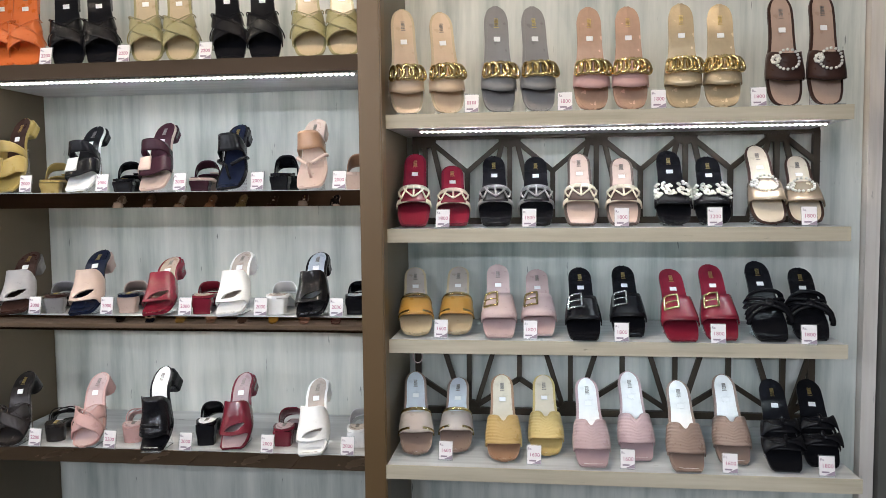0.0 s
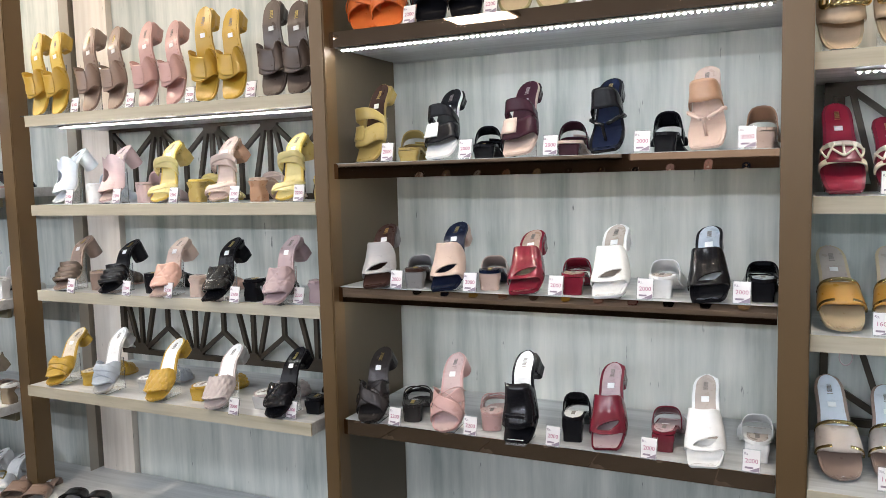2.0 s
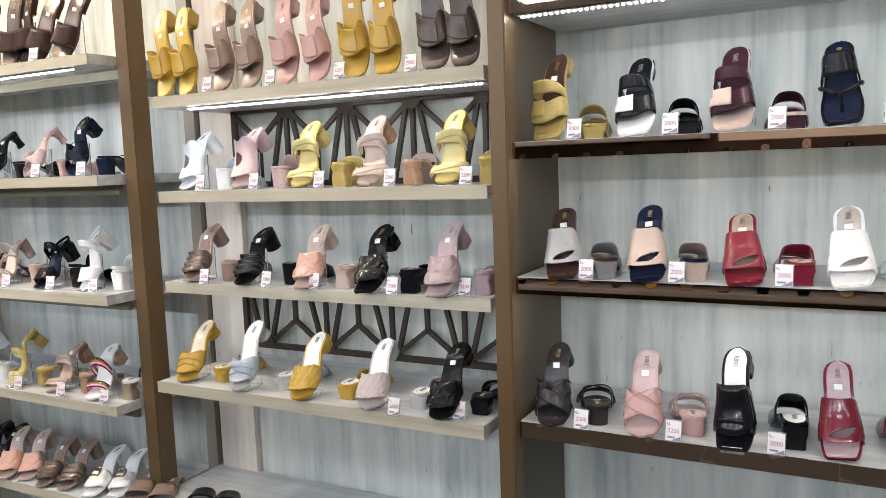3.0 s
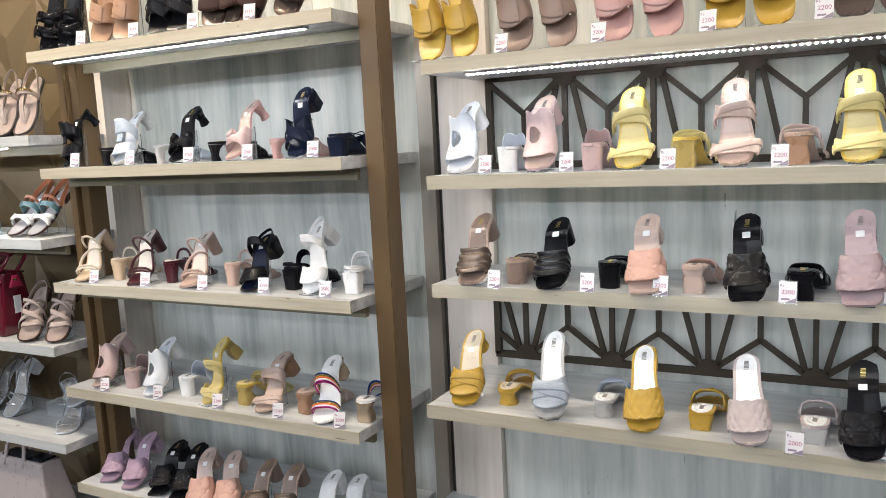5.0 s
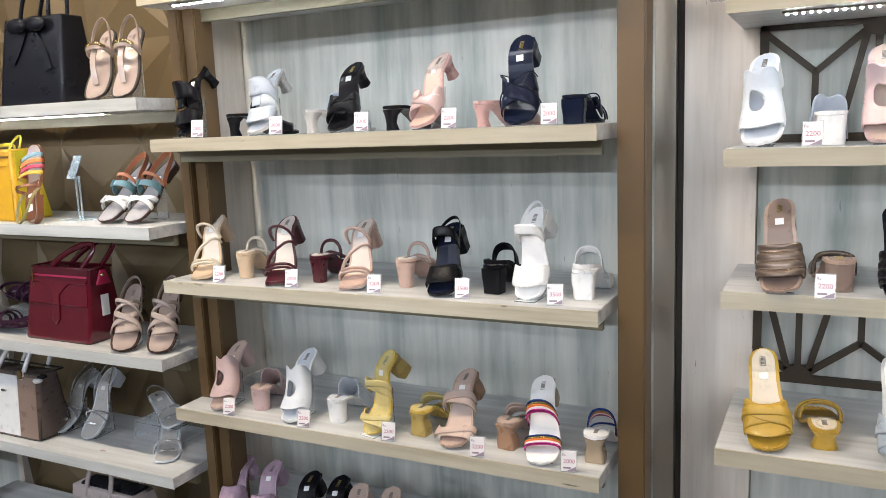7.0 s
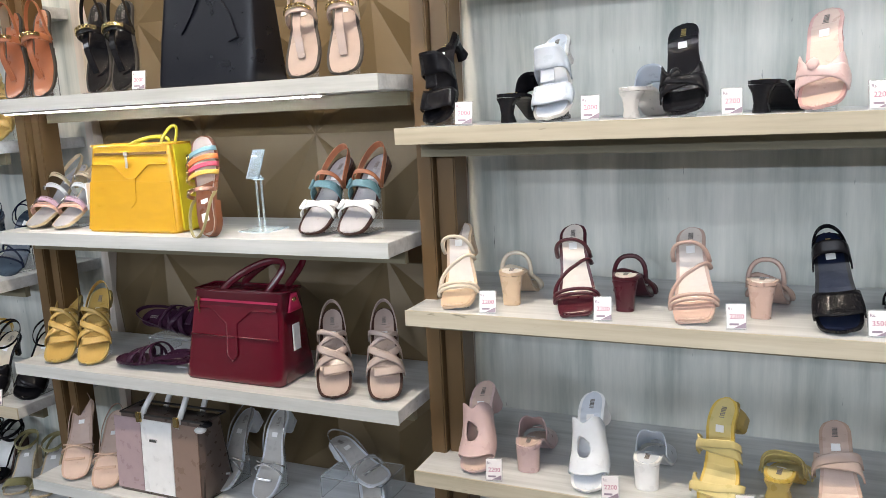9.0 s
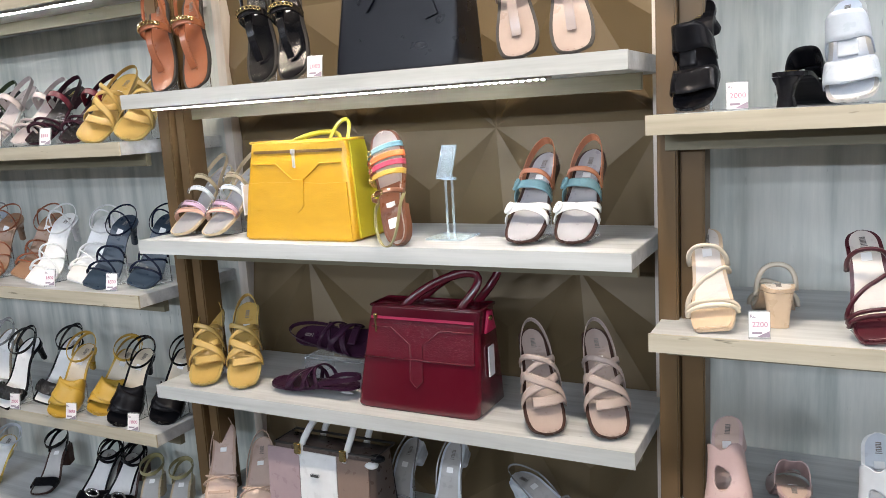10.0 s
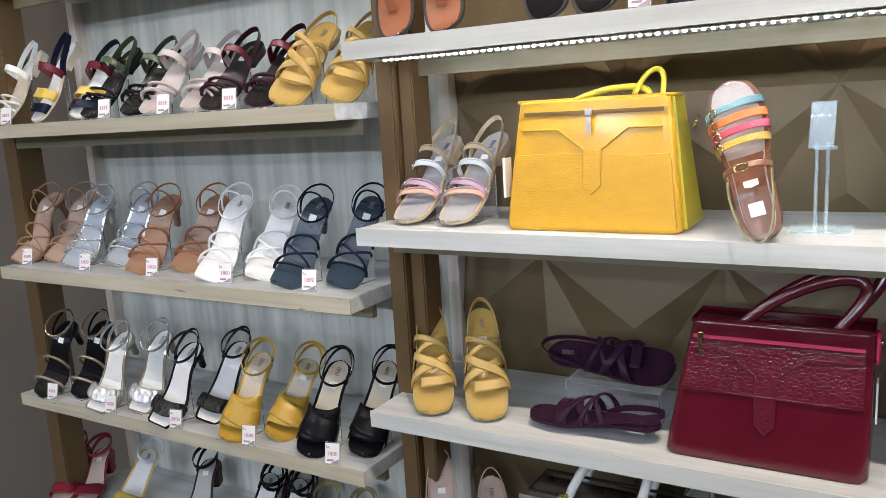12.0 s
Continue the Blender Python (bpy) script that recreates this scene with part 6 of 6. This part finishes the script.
tags("B4", [
    (-1.263, 1.715, 2200),
    (-1.072, 1.715, 2200),
    (-0.882, 1.715, 2000),
    (-0.683, 1.715, 2000),
    (-0.492, 1.715, 2000),
])
tags("C1", [
    (-2.296, 1.755, 2200),
    (-2.081, 1.755, 2200),
    (-1.867, 1.755, 2200),
    (-1.667, 1.755, 2200),
])
tags("C2", [
    (-2.346, 1.755, 2200),
    (-2.156, 1.755, 2200),
    (-1.944, 1.755, 2200),
    (-1.737, 1.755, 2200),
])
tags("C3", [
    (-2.318, 1.718, 2200),
    (-2.107, 1.725, 2200),
    (-1.955, 1.727, 2200),
    (-1.718, 1.715, 2200),
])
tags("C4", [
    (-1.700, 1.670, 2000),
])
tags("D2", [
    (-3.687, 1.735, 2000),
    (-3.452, 1.735, 2000),
    (-3.223, 1.735, 2200),
    (-3.014, 1.735, 2200),
    (-2.802, 1.735, 2000),
])
tags("D3", [
    (-3.652, 1.729, 2200),
    (-3.433, 1.729, 2200),
    (-3.210, 1.731, 2200),
    (-3.000, 1.740, 3500),
    (-2.796, 1.737, 3500),
])
tags("D4", [
    (-3.650, 1.723, 2200),
    (-3.422, 1.724, 2200),
    (-3.189, 1.725, 2200),
    (-2.968, 1.720, 2200),
    (-2.767, 1.720, 2000),
])
tags("D1", [
    (-3.596, 1.730, 0),
    (-3.380, 1.730, 0),
    (-3.158, 1.730, 0),
    (-2.965, 1.730, 0),
])
tags("E1", [
    (-4.453, 1.725, 2000),
])
tags("F2", [
    (-6.031, 1.730, 0),
    (-5.655, 1.730, 0),
    (-5.462, 1.730, 0),
    (-5.271, 1.730, 0),
])
tags("F3", [
    (-6.067, 1.749, 1800),
    (-5.817, 1.740, 1800),
    (-5.580, 1.743, 1800),
    (-5.348, 1.742, 1800),
    (-5.117, 1.740, 1800),
])
tags("F4", [
    (-5.992, 1.715, 0),
    (-5.759, 1.715, 0),
    (-5.529, 1.715, 2000),
    (-5.302, 1.715, 1800),
    (-5.077, 1.716, 1800),
])
mates("C2", [("twist_yellow", -1.505, 1.805)])
mates("C3", [("quilt_mauve", -1.510, 1.770)])
mates("C4", [("kitten_black", -1.515, 1.745)])
tags("C2", [(-1.535, 1.755, 2200)])
tags("C3", [(-1.545, 1.750, 2200)])
tags("C4", [(-1.545, 1.700, 2200)])

# ---- handbags and loose pieces ----
CROC_RED = material("wine_red_croc_leather", (0.10, 0.004, 0.014), 0.2, 0, 0.15, 25, 0.16, 300, (0.8, 0.8, 1.2), "croc", 0.2)
SMOOTH_RED = material("wine_red_leather", (0.095, 0.004, 0.013), 0.16, 0, 0.1, 20, 0.12, 420, clear=0.3)
YELLOW_CROC = material("mustard_lizard_leather", (0.62, 0.345, 0.014), 0.32, 0, 0.12, 22, 0.2, 300, (1, 1, 2.6), "croc", 0.2)
YELLOW_LIME = material("lime_yellow_gusset_leather", (0.46, 0.38, 0.015), 0.36, 0, 0.1, 22, 0.15, clear=0.2)
BLACK_SMOOTH = material("smooth_black_bag_leather", (0.006, 0.007, 0.012), 0.30, 0, 0.15, 20, 0.1)
BLACK_SMOOTH.node_tree.nodes["Principled BSDF"].inputs["Specular IOR Level"].default_value = 0.3
ZIP_DARK = material("zip_tape", (0.20, 0.10, 0.02), 0.6, 0, 0.1, 60, 0.2)
PINK_ZIP = material("bright_pink_zip_tape", (0.55, 0.02, 0.09), 0.5, 0, 0.1, 60, 0.2)


def bag_body(xa, xb, ta, tb, front, depth, z0, z1, lean=0.02, bulge=0.001):
    """A soft tapered tote: wide rounded base, narrow top edge."""
    rings = []
    for t in (0.0, 0.03, 0.2, 0.45, 0.7, 0.9, 0.98, 1.0):
        l, r = xa + (ta - xa) * t, xb + (tb - xb) * t
        d = depth * (1 - 0.45 * t)
        f = front + lean * t - bulge * math.sin(math.pi * t)
        rings.append(rounded((l + r) / 2, f + d / 2, z0 + (z1 - z0) * t, (r - l) / 2 + bulge * math.sin(math.pi * t) - (0.006 if t in (0.0,) else 0), d / 2, 16, 48))
    return loft(rings)


def front_plate(pts, front, z0, z1, lean, lift, thick=0.002, bulge=0.001):
    """A flat leather piece that follows the front of a bag; pts are (x, z) round its edge."""
    def y(z):
        t = (z - z0) / (z1 - z0)
        return front + lean * t - bulge * math.sin(math.pi * min(1, max(0, t))) - lift
    n = len(pts)
    v = [(x, y(z) - thick, z) for x, z in pts] + [(x, y(z) + 0.001, z) for x, z in pts]
    return v, [tuple(range(n)), tuple(range(2 * n - 1, n - 1, -1))] + [(i, (i + 1) % n, n + (i + 1) % n, n + i) for i in range(n)]


def handle(xa, xb, y, z, high, r, sway=0.0, back=0.0, flat=1.5):
    pts = []
    for i in range(19):
        q = math.pi * i / 18
        pts.append(((xa + xb) / 2 - (xb - xa) / 2 * math.cos(q) + sway * math.sin(q), y + back * math.sin(q), z - 0.015 + (high + 0.015) * math.sin(q) ** 0.8))
    return tube(pts, r, 8, flat=flat, up=(0, 1, 0))


def yoke(cx, xa, xb, ztop, zside, ztip):
    """A pointed strap tab under a shaped yoke, as (x, z) points."""
    w = 0.014
    return [(xa, ztop), (xb, ztop), (xb, zside), (cx + 0.055, zside), (cx + 0.030, zside - 0.020), (cx + w, zside - 0.032), (cx + w, ztip + 0.014), (cx, ztip), (cx - w, ztip + 0.014), (cx - w, zside - 0.032), (cx - 0.030, zside - 0.020), (cx - 0.055, zside), (xa, zside)]


def seam(pts, front, z0, z1, lean, r=0.0013):
    """A raised stitched edge along (x, z) points on the front of a bag."""
    return tube([(x, front + lean * (z - z0) / (z1 - z0) - 0.0032, z) for x, z in pts], r, 6, up=(0, 1, 0))


# mustard tote
bag = thing("handbag", "mustard yellow lizard-print tote bag standing on the shelf", "handbag")
zb = SHELF_TOP["E2"] + 0.001
part("body", bag_body(-4.686, -4.400, -4.662, -4.422, 1.745, 0.125, zb, zb + 0.203), YELLOW_CROC, bag, smooth=True)
part("gusset", ([(x + 0.022 * k * -1, y, z) for k, z, ys in ((0, zb + 0.006, (1.760, 1.860)), (1, zb + 0.200, (1.776, 1.830))) for x in (-4.405, -4.3955) for y in ys], [(0, 1, 3, 2), (4, 6, 7, 5), (0, 2, 6, 4), (1, 5, 7, 3), (0, 4, 5, 1), (2, 3, 7, 6)]), YELLOW_LIME, bag, "lime yellow side gusset")
yoke_part = part("yoke", front_plate(yoke(-4.538, -4.655, -4.431, zb + 0.165, zb + 0.158, zb + 0.058), 1.745, zb, zb + 0.203, 0.02, 0.0, 0.0009), YELLOW_CROC, bag)
part("stitching", seam(yoke(-4.538, -4.655, -4.431, zb + 0.165, zb + 0.158, zb + 0.058)[2:], 1.745, zb, zb + 0.203, 0.02), YELLOW_CROC, yoke_part, "raised stitched edge", True)
part("pocket", front_plate([(-4.678, zb + 0.006), (-4.408, zb + 0.006), (-4.419, zb + 0.119), (-4.48, zb + 0.117), (-4.538, zb + 0.120), (-4.60, zb + 0.121), (-4.667, zb + 0.119)], 1.745, zb, zb + 0.203, 0.02, 0.0, 0.0022), YELLOW_CROC, bag, "large open front pocket")
part("buckle_tab", front_plate([(-4.552, zb + 0.126), (-4.524, zb + 0.126), (-4.524, zb + 0.072), (-4.538, zb + 0.058), (-4.552, zb + 0.072)], 1.745, zb, zb + 0.203, 0.02, 0.0024, 0.0016), YELLOW_CROC, bag, "pointed closing tab")
zip_part = part("zip", front_plate([(-4.652, zb + 0.180), (-4.430, zb + 0.180), (-4.430, zb + 0.186), (-4.652, zb + 0.186)], 1.745, zb, zb + 0.203, 0.02, 0.0), ZIP_DARK, bag, "zip across the front")
part("zip_puller", join(box(-4.544, -4.538, 1.748, 1.752, zb + 0.150, zb + 0.186, 0.001), box(-4.546, -4.536, 1.747, 1.752, zb + 0.178, zb + 0.188, 0.001)), hue("pale_grey", rough=0.25), zip_part, "silver zip puller")
part("top_rim", tube([(-4.664, 1.768, zb + 0.203), (-4.42, 1.768, zb + 0.203), (-4.42, 1.83, zb + 0.203), (-4.664, 1.83, zb + 0.203)], 0.003, 6, True), YELLOW_CROC, bag, smooth=True)
part("handle", handle(-4.60, -4.47, 1.800, zb + 0.20, 0.018, 0.0024, 0.03, 0.02, 2.2), YELLOW_LIME, bag, "lime yellow leather handle", True)
part("handle", handle(-4.492, -4.447, 1.805, zb + 0.20, 0.042, 0.0022, 0.012, 0.02, 2.0), YELLOW_LIME, bag, "lime yellow leather handle", True)
part("side_ring", tube([(-4.396 + 0.004 * math.cos(i * 0.785), 1.815 + 0.008 * math.sin(i * 0.785), zb + 0.16 + 0.008 * math.cos(i * 0.785)) for i in range(8)], 0.002, 6, True), GOLD, bag, "gold ring", True)
part("swing_tag", box(-4.694, -4.690, 1.76, 1.785, zb + 0.05, zb + 0.115), CARD, bag, "white swing tag")

# wine red bag
bag = thing("handbag", "glossy wine red croc-print handbag on the shelf", "handbag")
zr = SHELF_TOP["E3"] + 0.001
part("body", bag_body(-4.430, -4.150, -4.390, -4.150, 1.745, 0.135, zr, zr + 0.212, 0.02, 0.001), SMOOTH_RED, bag, smooth=True)
part("front_panel", front_plate([(-4.402, zr + 0.108), (-4.159, zr + 0.108), (-4.159, zr + 0.183), (-4.392, zr + 0.183)], 1.745, zr, zr + 0.212, 0.02, 0.0, 0.0015, 0.001), CROC_RED, bag)
yoke_part = part("yoke", front_plate(yoke(-4.285, -4.386, -4.161, zr + 0.178, zr + 0.170, zr + 0.052), 1.745, zr, zr + 0.212, 0.02, 0.0015, 0.002, 0.001), CROC_RED, bag)
part("stitching", seam(yoke(-4.285, -4.386, -4.161, zr + 0.178, zr + 0.170, zr + 0.052)[2:], 1.744, zr, zr + 0.212, 0.02), SMOOTH_RED, yoke_part, "raised stitched edge", True)
part("pocket_edge", seam([(-4.404, zr + 0.108), (-4.157, zr + 0.108)], 1.744, zr, zr + 0.212, 0.02, 0.0018), SMOOTH_RED, bag, "raised pocket edge", True)
zip_part = part("zip", front_plate([(-4.388, zr + 0.186), (-4.160, zr + 0.186), (-4.160, zr + 0.191), (-4.388, zr + 0.191)], 1.745, zr, zr + 0.212, 0.02, 0.0, 0.002, 0.001), PINK_ZIP, bag, "bright pink zip")
part("zip_puller", join(box(-4.3785, -4.3745, 1.755, 1.759, zr + 0.158, zr + 0.194, 0.001), box(-4.381, -4.372, 1.756, 1.761, zr + 0.187, zr + 0.196, 0.001)), GOLD, zip_part, "gold zip puller")
part("top_rim", tube([(-4.391, 1.768, zr + 0.212), (-4.149, 1.768, zr + 0.212), (-4.149, 1.838, zr + 0.212), (-4.391, 1.838, zr + 0.212)], 0.0035, 6, True), SMOOTH_RED, bag, smooth=True)
part("pink_lining", loft([rounded(-4.146, 1.805, zr + 0.165 + 0.01 * k, 0.004, 0.026 - 0.004 * k, 3, 10) for k in range(5)]), PINK_ZIP, bag, "bright pink side lining", True)
part("handle", handle(-4.330, -4.205, 1.772, zr + 0.21, 0.068, 0.0036, 0.085, 0.03, 2.4), SMOOTH_RED, bag, "", True)
part("handle", handle(-4.320, -4.195, 1.835, zr + 0.21, 0.078, 0.0036, 0.095, 0.02, 2.4), SMOOTH_RED, bag, "", True)
part("swing_tag", box(-4.146, -4.1435, 1.79, 1.815, zr + 0.075, zr + 0.135), CARD, bag, "white swing tag")
part("side_ring", ball((-4.142, 1.80, zr + 0.192), 0.004, 0.008, 0.006), GOLD, bag, "gold side ring", True)

# black tote with a bow
bag = thing("handbag", "smooth black leather tote with a bow on the shelf", "handbag")
zk = SHELF_TOP["E1"] + 0.001
part("body", bag_body(-4.428, -4.163, -4.395, -4.163, 1.755, 0.13, zk, zk + 0.235, 0.02, 0.001), BLACK_SMOOTH, bag, smooth=True)
for sx in (-1, 1):
    part("bow_loop", ball((-4.285 + sx * 0.038, 1.758, zk + 0.214), 0.042, 0.010, 0.021, 12, 7), BLACK_SMOOTH, bag, "", True)
    tail = [(-4.285 + sx * x, zk + z) for x, z in ((0.004, 0.206), (0.020, 0.214), (0.070, 0.150 - 0.008 * sx), (0.088, 0.108 - 0.012 * sx), (0.062, 0.100 - 0.012 * sx), (0.034, 0.150))]
    part("bow_tail", front_plate(tail[::sx], 1.755, zk, zk + 0.235, 0.02, 0.002, 0.003), BLACK_SMOOTH, bag, "flat hanging bow tail")
part("bow_knot", ball((-4.285, 1.752, zk + 0.210), 0.010, 0.008, 0.012), BLACK_SMOOTH, bag, "", True)
part("handle", handle(-4.340, -4.225, 1.785, zk + 0.225, 0.115, 0.0052, 0.03, 0.0, 1.2), BLACK_SMOOTH, bag, "", True)
part("handle", handle(-4.330, -4.215, 1.835, zk + 0.225, 0.125, 0.0052, 0.035, 0.0, 1.2), BLACK_SMOOTH, bag, "", True)
for x in (-4.340, -4.225):
    part("handle_ring", ball((x, 1.778, zk + 0.222), 0.005, 0.004, 0.006), GOLD, bag, "", True)

# striped tote
bag = thing("handbag", "rose, white and taupe striped handbag with white handles", "handbag")
zs = SHELF_TOP["E4"] + 0.001
part("body", bag_body(-4.695, -4.412, -4.668, -4.400, 1.742, 0.115, zs, zs + 0.205, 0.012, 0.001), hue("dark_taupe", rough=0.4), bag, smooth=True)
for a, b, c in ((-4.686, -4.600, hue("mauve")), (-4.598, -4.500, hue("white")), (-4.498, -4.418, hue("taupe"))):
    part("stripe_panel", front_plate([(a, zs + 0.008), (b, zs + 0.008), (b, zs + 0.195), (a, zs + 0.195)], 1.742, zs, zs + 0.205, 0.012, 0.0012, 0.0016), c, bag)
part("emblem", box(-4.562, -4.540, 1.736, 1.742, zs + 0.145, zs + 0.152, 0.001), SILVER, bag, "tiny metal emblem")
part("piping", tube([(-4.412, 1.745, zs + 0.004), (-4.405, 1.760, zs + 0.20), (-4.402, 1.812, zs + 0.20), (-4.408, 1.852, zs + 0.004)], 0.0022, 6, True), RUBBER, bag, "black piping", True)
part("top_rim", tube([(-4.668, 1.756, zs + 0.205), (-4.402, 1.756, zs + 0.205), (-4.402, 1.836, zs + 0.205), (-4.668, 1.836, zs + 0.205)], 0.003, 6, True), RUBBER, bag, smooth=True)
part("handle", handle(-4.600, -4.480, 1.752, zs + 0.20, 0.120, 0.0058, 0.05, 0.05, 1.4), hue("white"), bag, "white rolled handle", True)
part("handle", handle(-4.600, -4.480, 1.838, zs + 0.20, 0.110, 0.0058, 0.05, 0.03, 1.4), hue("white"), bag, "white rolled handle", True)
for x in (-4.600, -4.480):
    part("handle_clasp", box(x - 0.008, x + 0.008, 1.744, 1.752, zs + 0.188, zs + 0.214, 0.002), GOLD, bag, "gold clasp")
for i, (dx, dz, a) in enumerate(((0.0, 0.0, 0.022), (0.016, 0.004, 0.020), (0.008, -0.008, 0.016))):
    part("scarf_fold", ball((-4.42 + dx, 1.775 - 0.01 * i, zs + 0.196 + dz), a, 0.013, 0.008, 10, 6), hue("black") if i == 1 else hue("white"), bag, "white and black scarf", True)

# pale bag low down
bag = thing("handbag", "taupe handbag with pale handles on the bottom shelf", "handbag")
zl = SHELF_TOP["E5"] + 0.001
part("body", bag_body(-4.33, -4.03, -4.31, -4.05, 1.735, 0.14, zl, zl + 0.215, 0.015, 0.001), hue("dusty"), bag, smooth=True)
part("handle", handle(-4.25, -4.15, 1.75, zl + 0.205, 0.125, 0.0058, 0.02, 0.02, 1.3), hue("dusty"), bag, "", True)
part("handle", handle(-4.22, -4.11, 1.83, zl + 0.205, 0.125, 0.0058, 0.02, 0.0, 1.3), hue("dusty"), bag, "", True)
part("lining", box(-4.29, -4.07, 1.765, 1.825, zl + 0.21, zl + 0.222, 0.004), BLACK_SMOOTH, bag, "black open lining")


# empty clear stand between the sandals
stand = thing("display_stand", "empty clear acrylic heel stand on the shelf", "shoe stand", "acrylic stands")
zt = SHELF_TOP["E2"]
part("foot_plate", box(-4.265, -4.185, 1.785, 1.865, zt + 0.0005, zt + 0.0035), BLUE_ACRYLIC, stand).visible_shadow = False
for x in (-4.232, -4.218):
    part("rod", tube([(x, 1.82, zt + 0.003), (x, 1.82, zt + 0.125)], 0.0028, 8), BLUE_ACRYLIC, stand).visible_shadow = False
part("tilted_rest", moved(box(-0.016, 0.016, -0.0016, 0.0016, -0.035, 0.035), pose(-4.225, 1.815, zt + 0.150, -28)), BLUE_ACRYLIC, stand).visible_shadow = False
part("screw", tube([(-4.235, 1.812, zt + 0.118), (-4.205, 1.812, zt + 0.118)], 0.003, 8), BLUE_ACRYLIC, stand).visible_shadow = False

# single sandals
shoe("multi_bright", Matrix.Translation((-4.345, 1.790, 1.466)) @ pose(0, 0, 0, 0, -17) @ pose(0, 0, 0, 0, 0, 180) @ pose(0, 0, 0, -76))
shoe("purple_flat", pose(-4.668, 1.785, SHELF_TOP["E3"] + 0.013, 0, 0, -93))
riser = thing("display_riser", "clear acrylic riser block on the shelf", "shoe stand", "acrylic stands")
part("plate", box(-4.63, -4.46, 1.84, 1.95, SHELF_TOP["E3"] + 0.055, SHELF_TOP["E3"] + 0.058), ACRYLIC, riser).visible_shadow = False
for x in (-4.63, -4.463):
    part("leg", box(x, x + 0.003, 1.84, 1.95, SHELF_TOP["E3"] + 0.0005, SHELF_TOP["E3"] + 0.0545), ACRYLIC, riser).visible_shadow = False
shoe("purple_flat", pose(-4.447, 1.885, SHELF_TOP["E3"] + 0.085, 0, 0, 90) @ pose(0, 0, 0, 0, -38))
shoe("thin_silver", pose(-3.985, 1.875, SHELF_TOP["E4"] + 0.062, 0, 0, 60) @ pose(0, 0, 0, 0, -14))
riser = thing("display_riser", "clear acrylic riser under a silver sandal", "shoe stand", "acrylic stands")
part("plate", box(-4.16, -3.99, 1.87, 1.99, SHELF_TOP["E4"] + 0.052, SHELF_TOP["E4"] + 0.055), ACRYLIC, riser).visible_shadow = False
for x in (-4.16, -3.993):
    part("leg", box(x, x + 0.003, 1.87, 1.99, SHELF_TOP["E4"] + 0.0005, SHELF_TOP["E4"] + 0.0515), ACRYLIC, riser).visible_shadow = False
shoe("thin_silver", pose(-3.935, 1.765, SHELF_TOP["E4"] + 0.001, 0, 0, 38))
tie = thing("hair_tie", "thin pink elastic loop hanging under the shelf", "hair tie")
part("loop", tube([(-0.335 + 0.011 * math.sin(2 * math.pi * i / 16), 1.78, SHELF_TOP["A3"] - 0.046 + 0.015 * math.cos(2 * math.pi * i / 16)) for i in range(16)], 0.0012, 5, True), hue("pink"), tie, smooth=True)

facet_wall(-4.943, -3.867, 0.0, CEILING)

# ---- floor tiles ----
floor_ob = bpy.data.objects["floor"]
tile_mesh = bpy.data.meshes.new("tile")
tv, tf = box(-0.297, 0.297, -0.297, 0.297, -0.0035, 0.0)
tile_mesh.from_pydata(tv, [], tf)
tile_mesh.materials.append(TILE)
for i in range(20):
    for j in range(14):
        t = new("tile", tile_mesh)
        t.parent = floor_ob
        t.matrix_basis = pose(-8.9 + 0.6 * i, 1.8 - 0.6 * j, 0.0)

# ---- the display across the aisle, seen in the mirror edges, and an added light-blocking board ----
# added tall board: keeps the far ceiling light off the low shelves
structure("wall_aisle_light_block", box(-4.9, -1.6, -2.42, -2.37, 0.0, 1.98), DARK_PANEL, "tall dark brown board added across the aisle to block low light", "display back")
structure("wall_aisle_unit", box(-7.0, 2.4, -2.36, -2.30, 0.0, 1.55), DARK_PANEL, "dark brown back of the display across the aisle", "display back")
for z in (0.55, 0.95, 1.35, 1.60):
    ob = thing("wall_shelf", "pale oak shelf on the display across the aisle", "shelf", "aisle shelves")
    part("board", box(-6.9 if z < 1.6 else -4.85, 2.3 if z < 1.6 else -1.65, -2.295 if z < 1.6 else -2.365, -2.02, z - 0.03, z, 0.0012), OAK_TOP, ob)
    keys = sorted(BUILT, key=str)
    keys = [k for k in keys if isinstance(k, str) and CATALOGUE[k]["form"] in ("plain", "cross", "loop", "quilt", "wrap", "rim", "patch")]
    for i in range(17):
        shoe(keys[(i * 5 + int(z * 10)) % len(keys)], pose(-3.2 + 0.24 * i if z < 1.6 else -4.75 + 0.18 * i, -2.08, z + 0.002, 0, 0, 180) @ pose(0, 0, 0, 38))
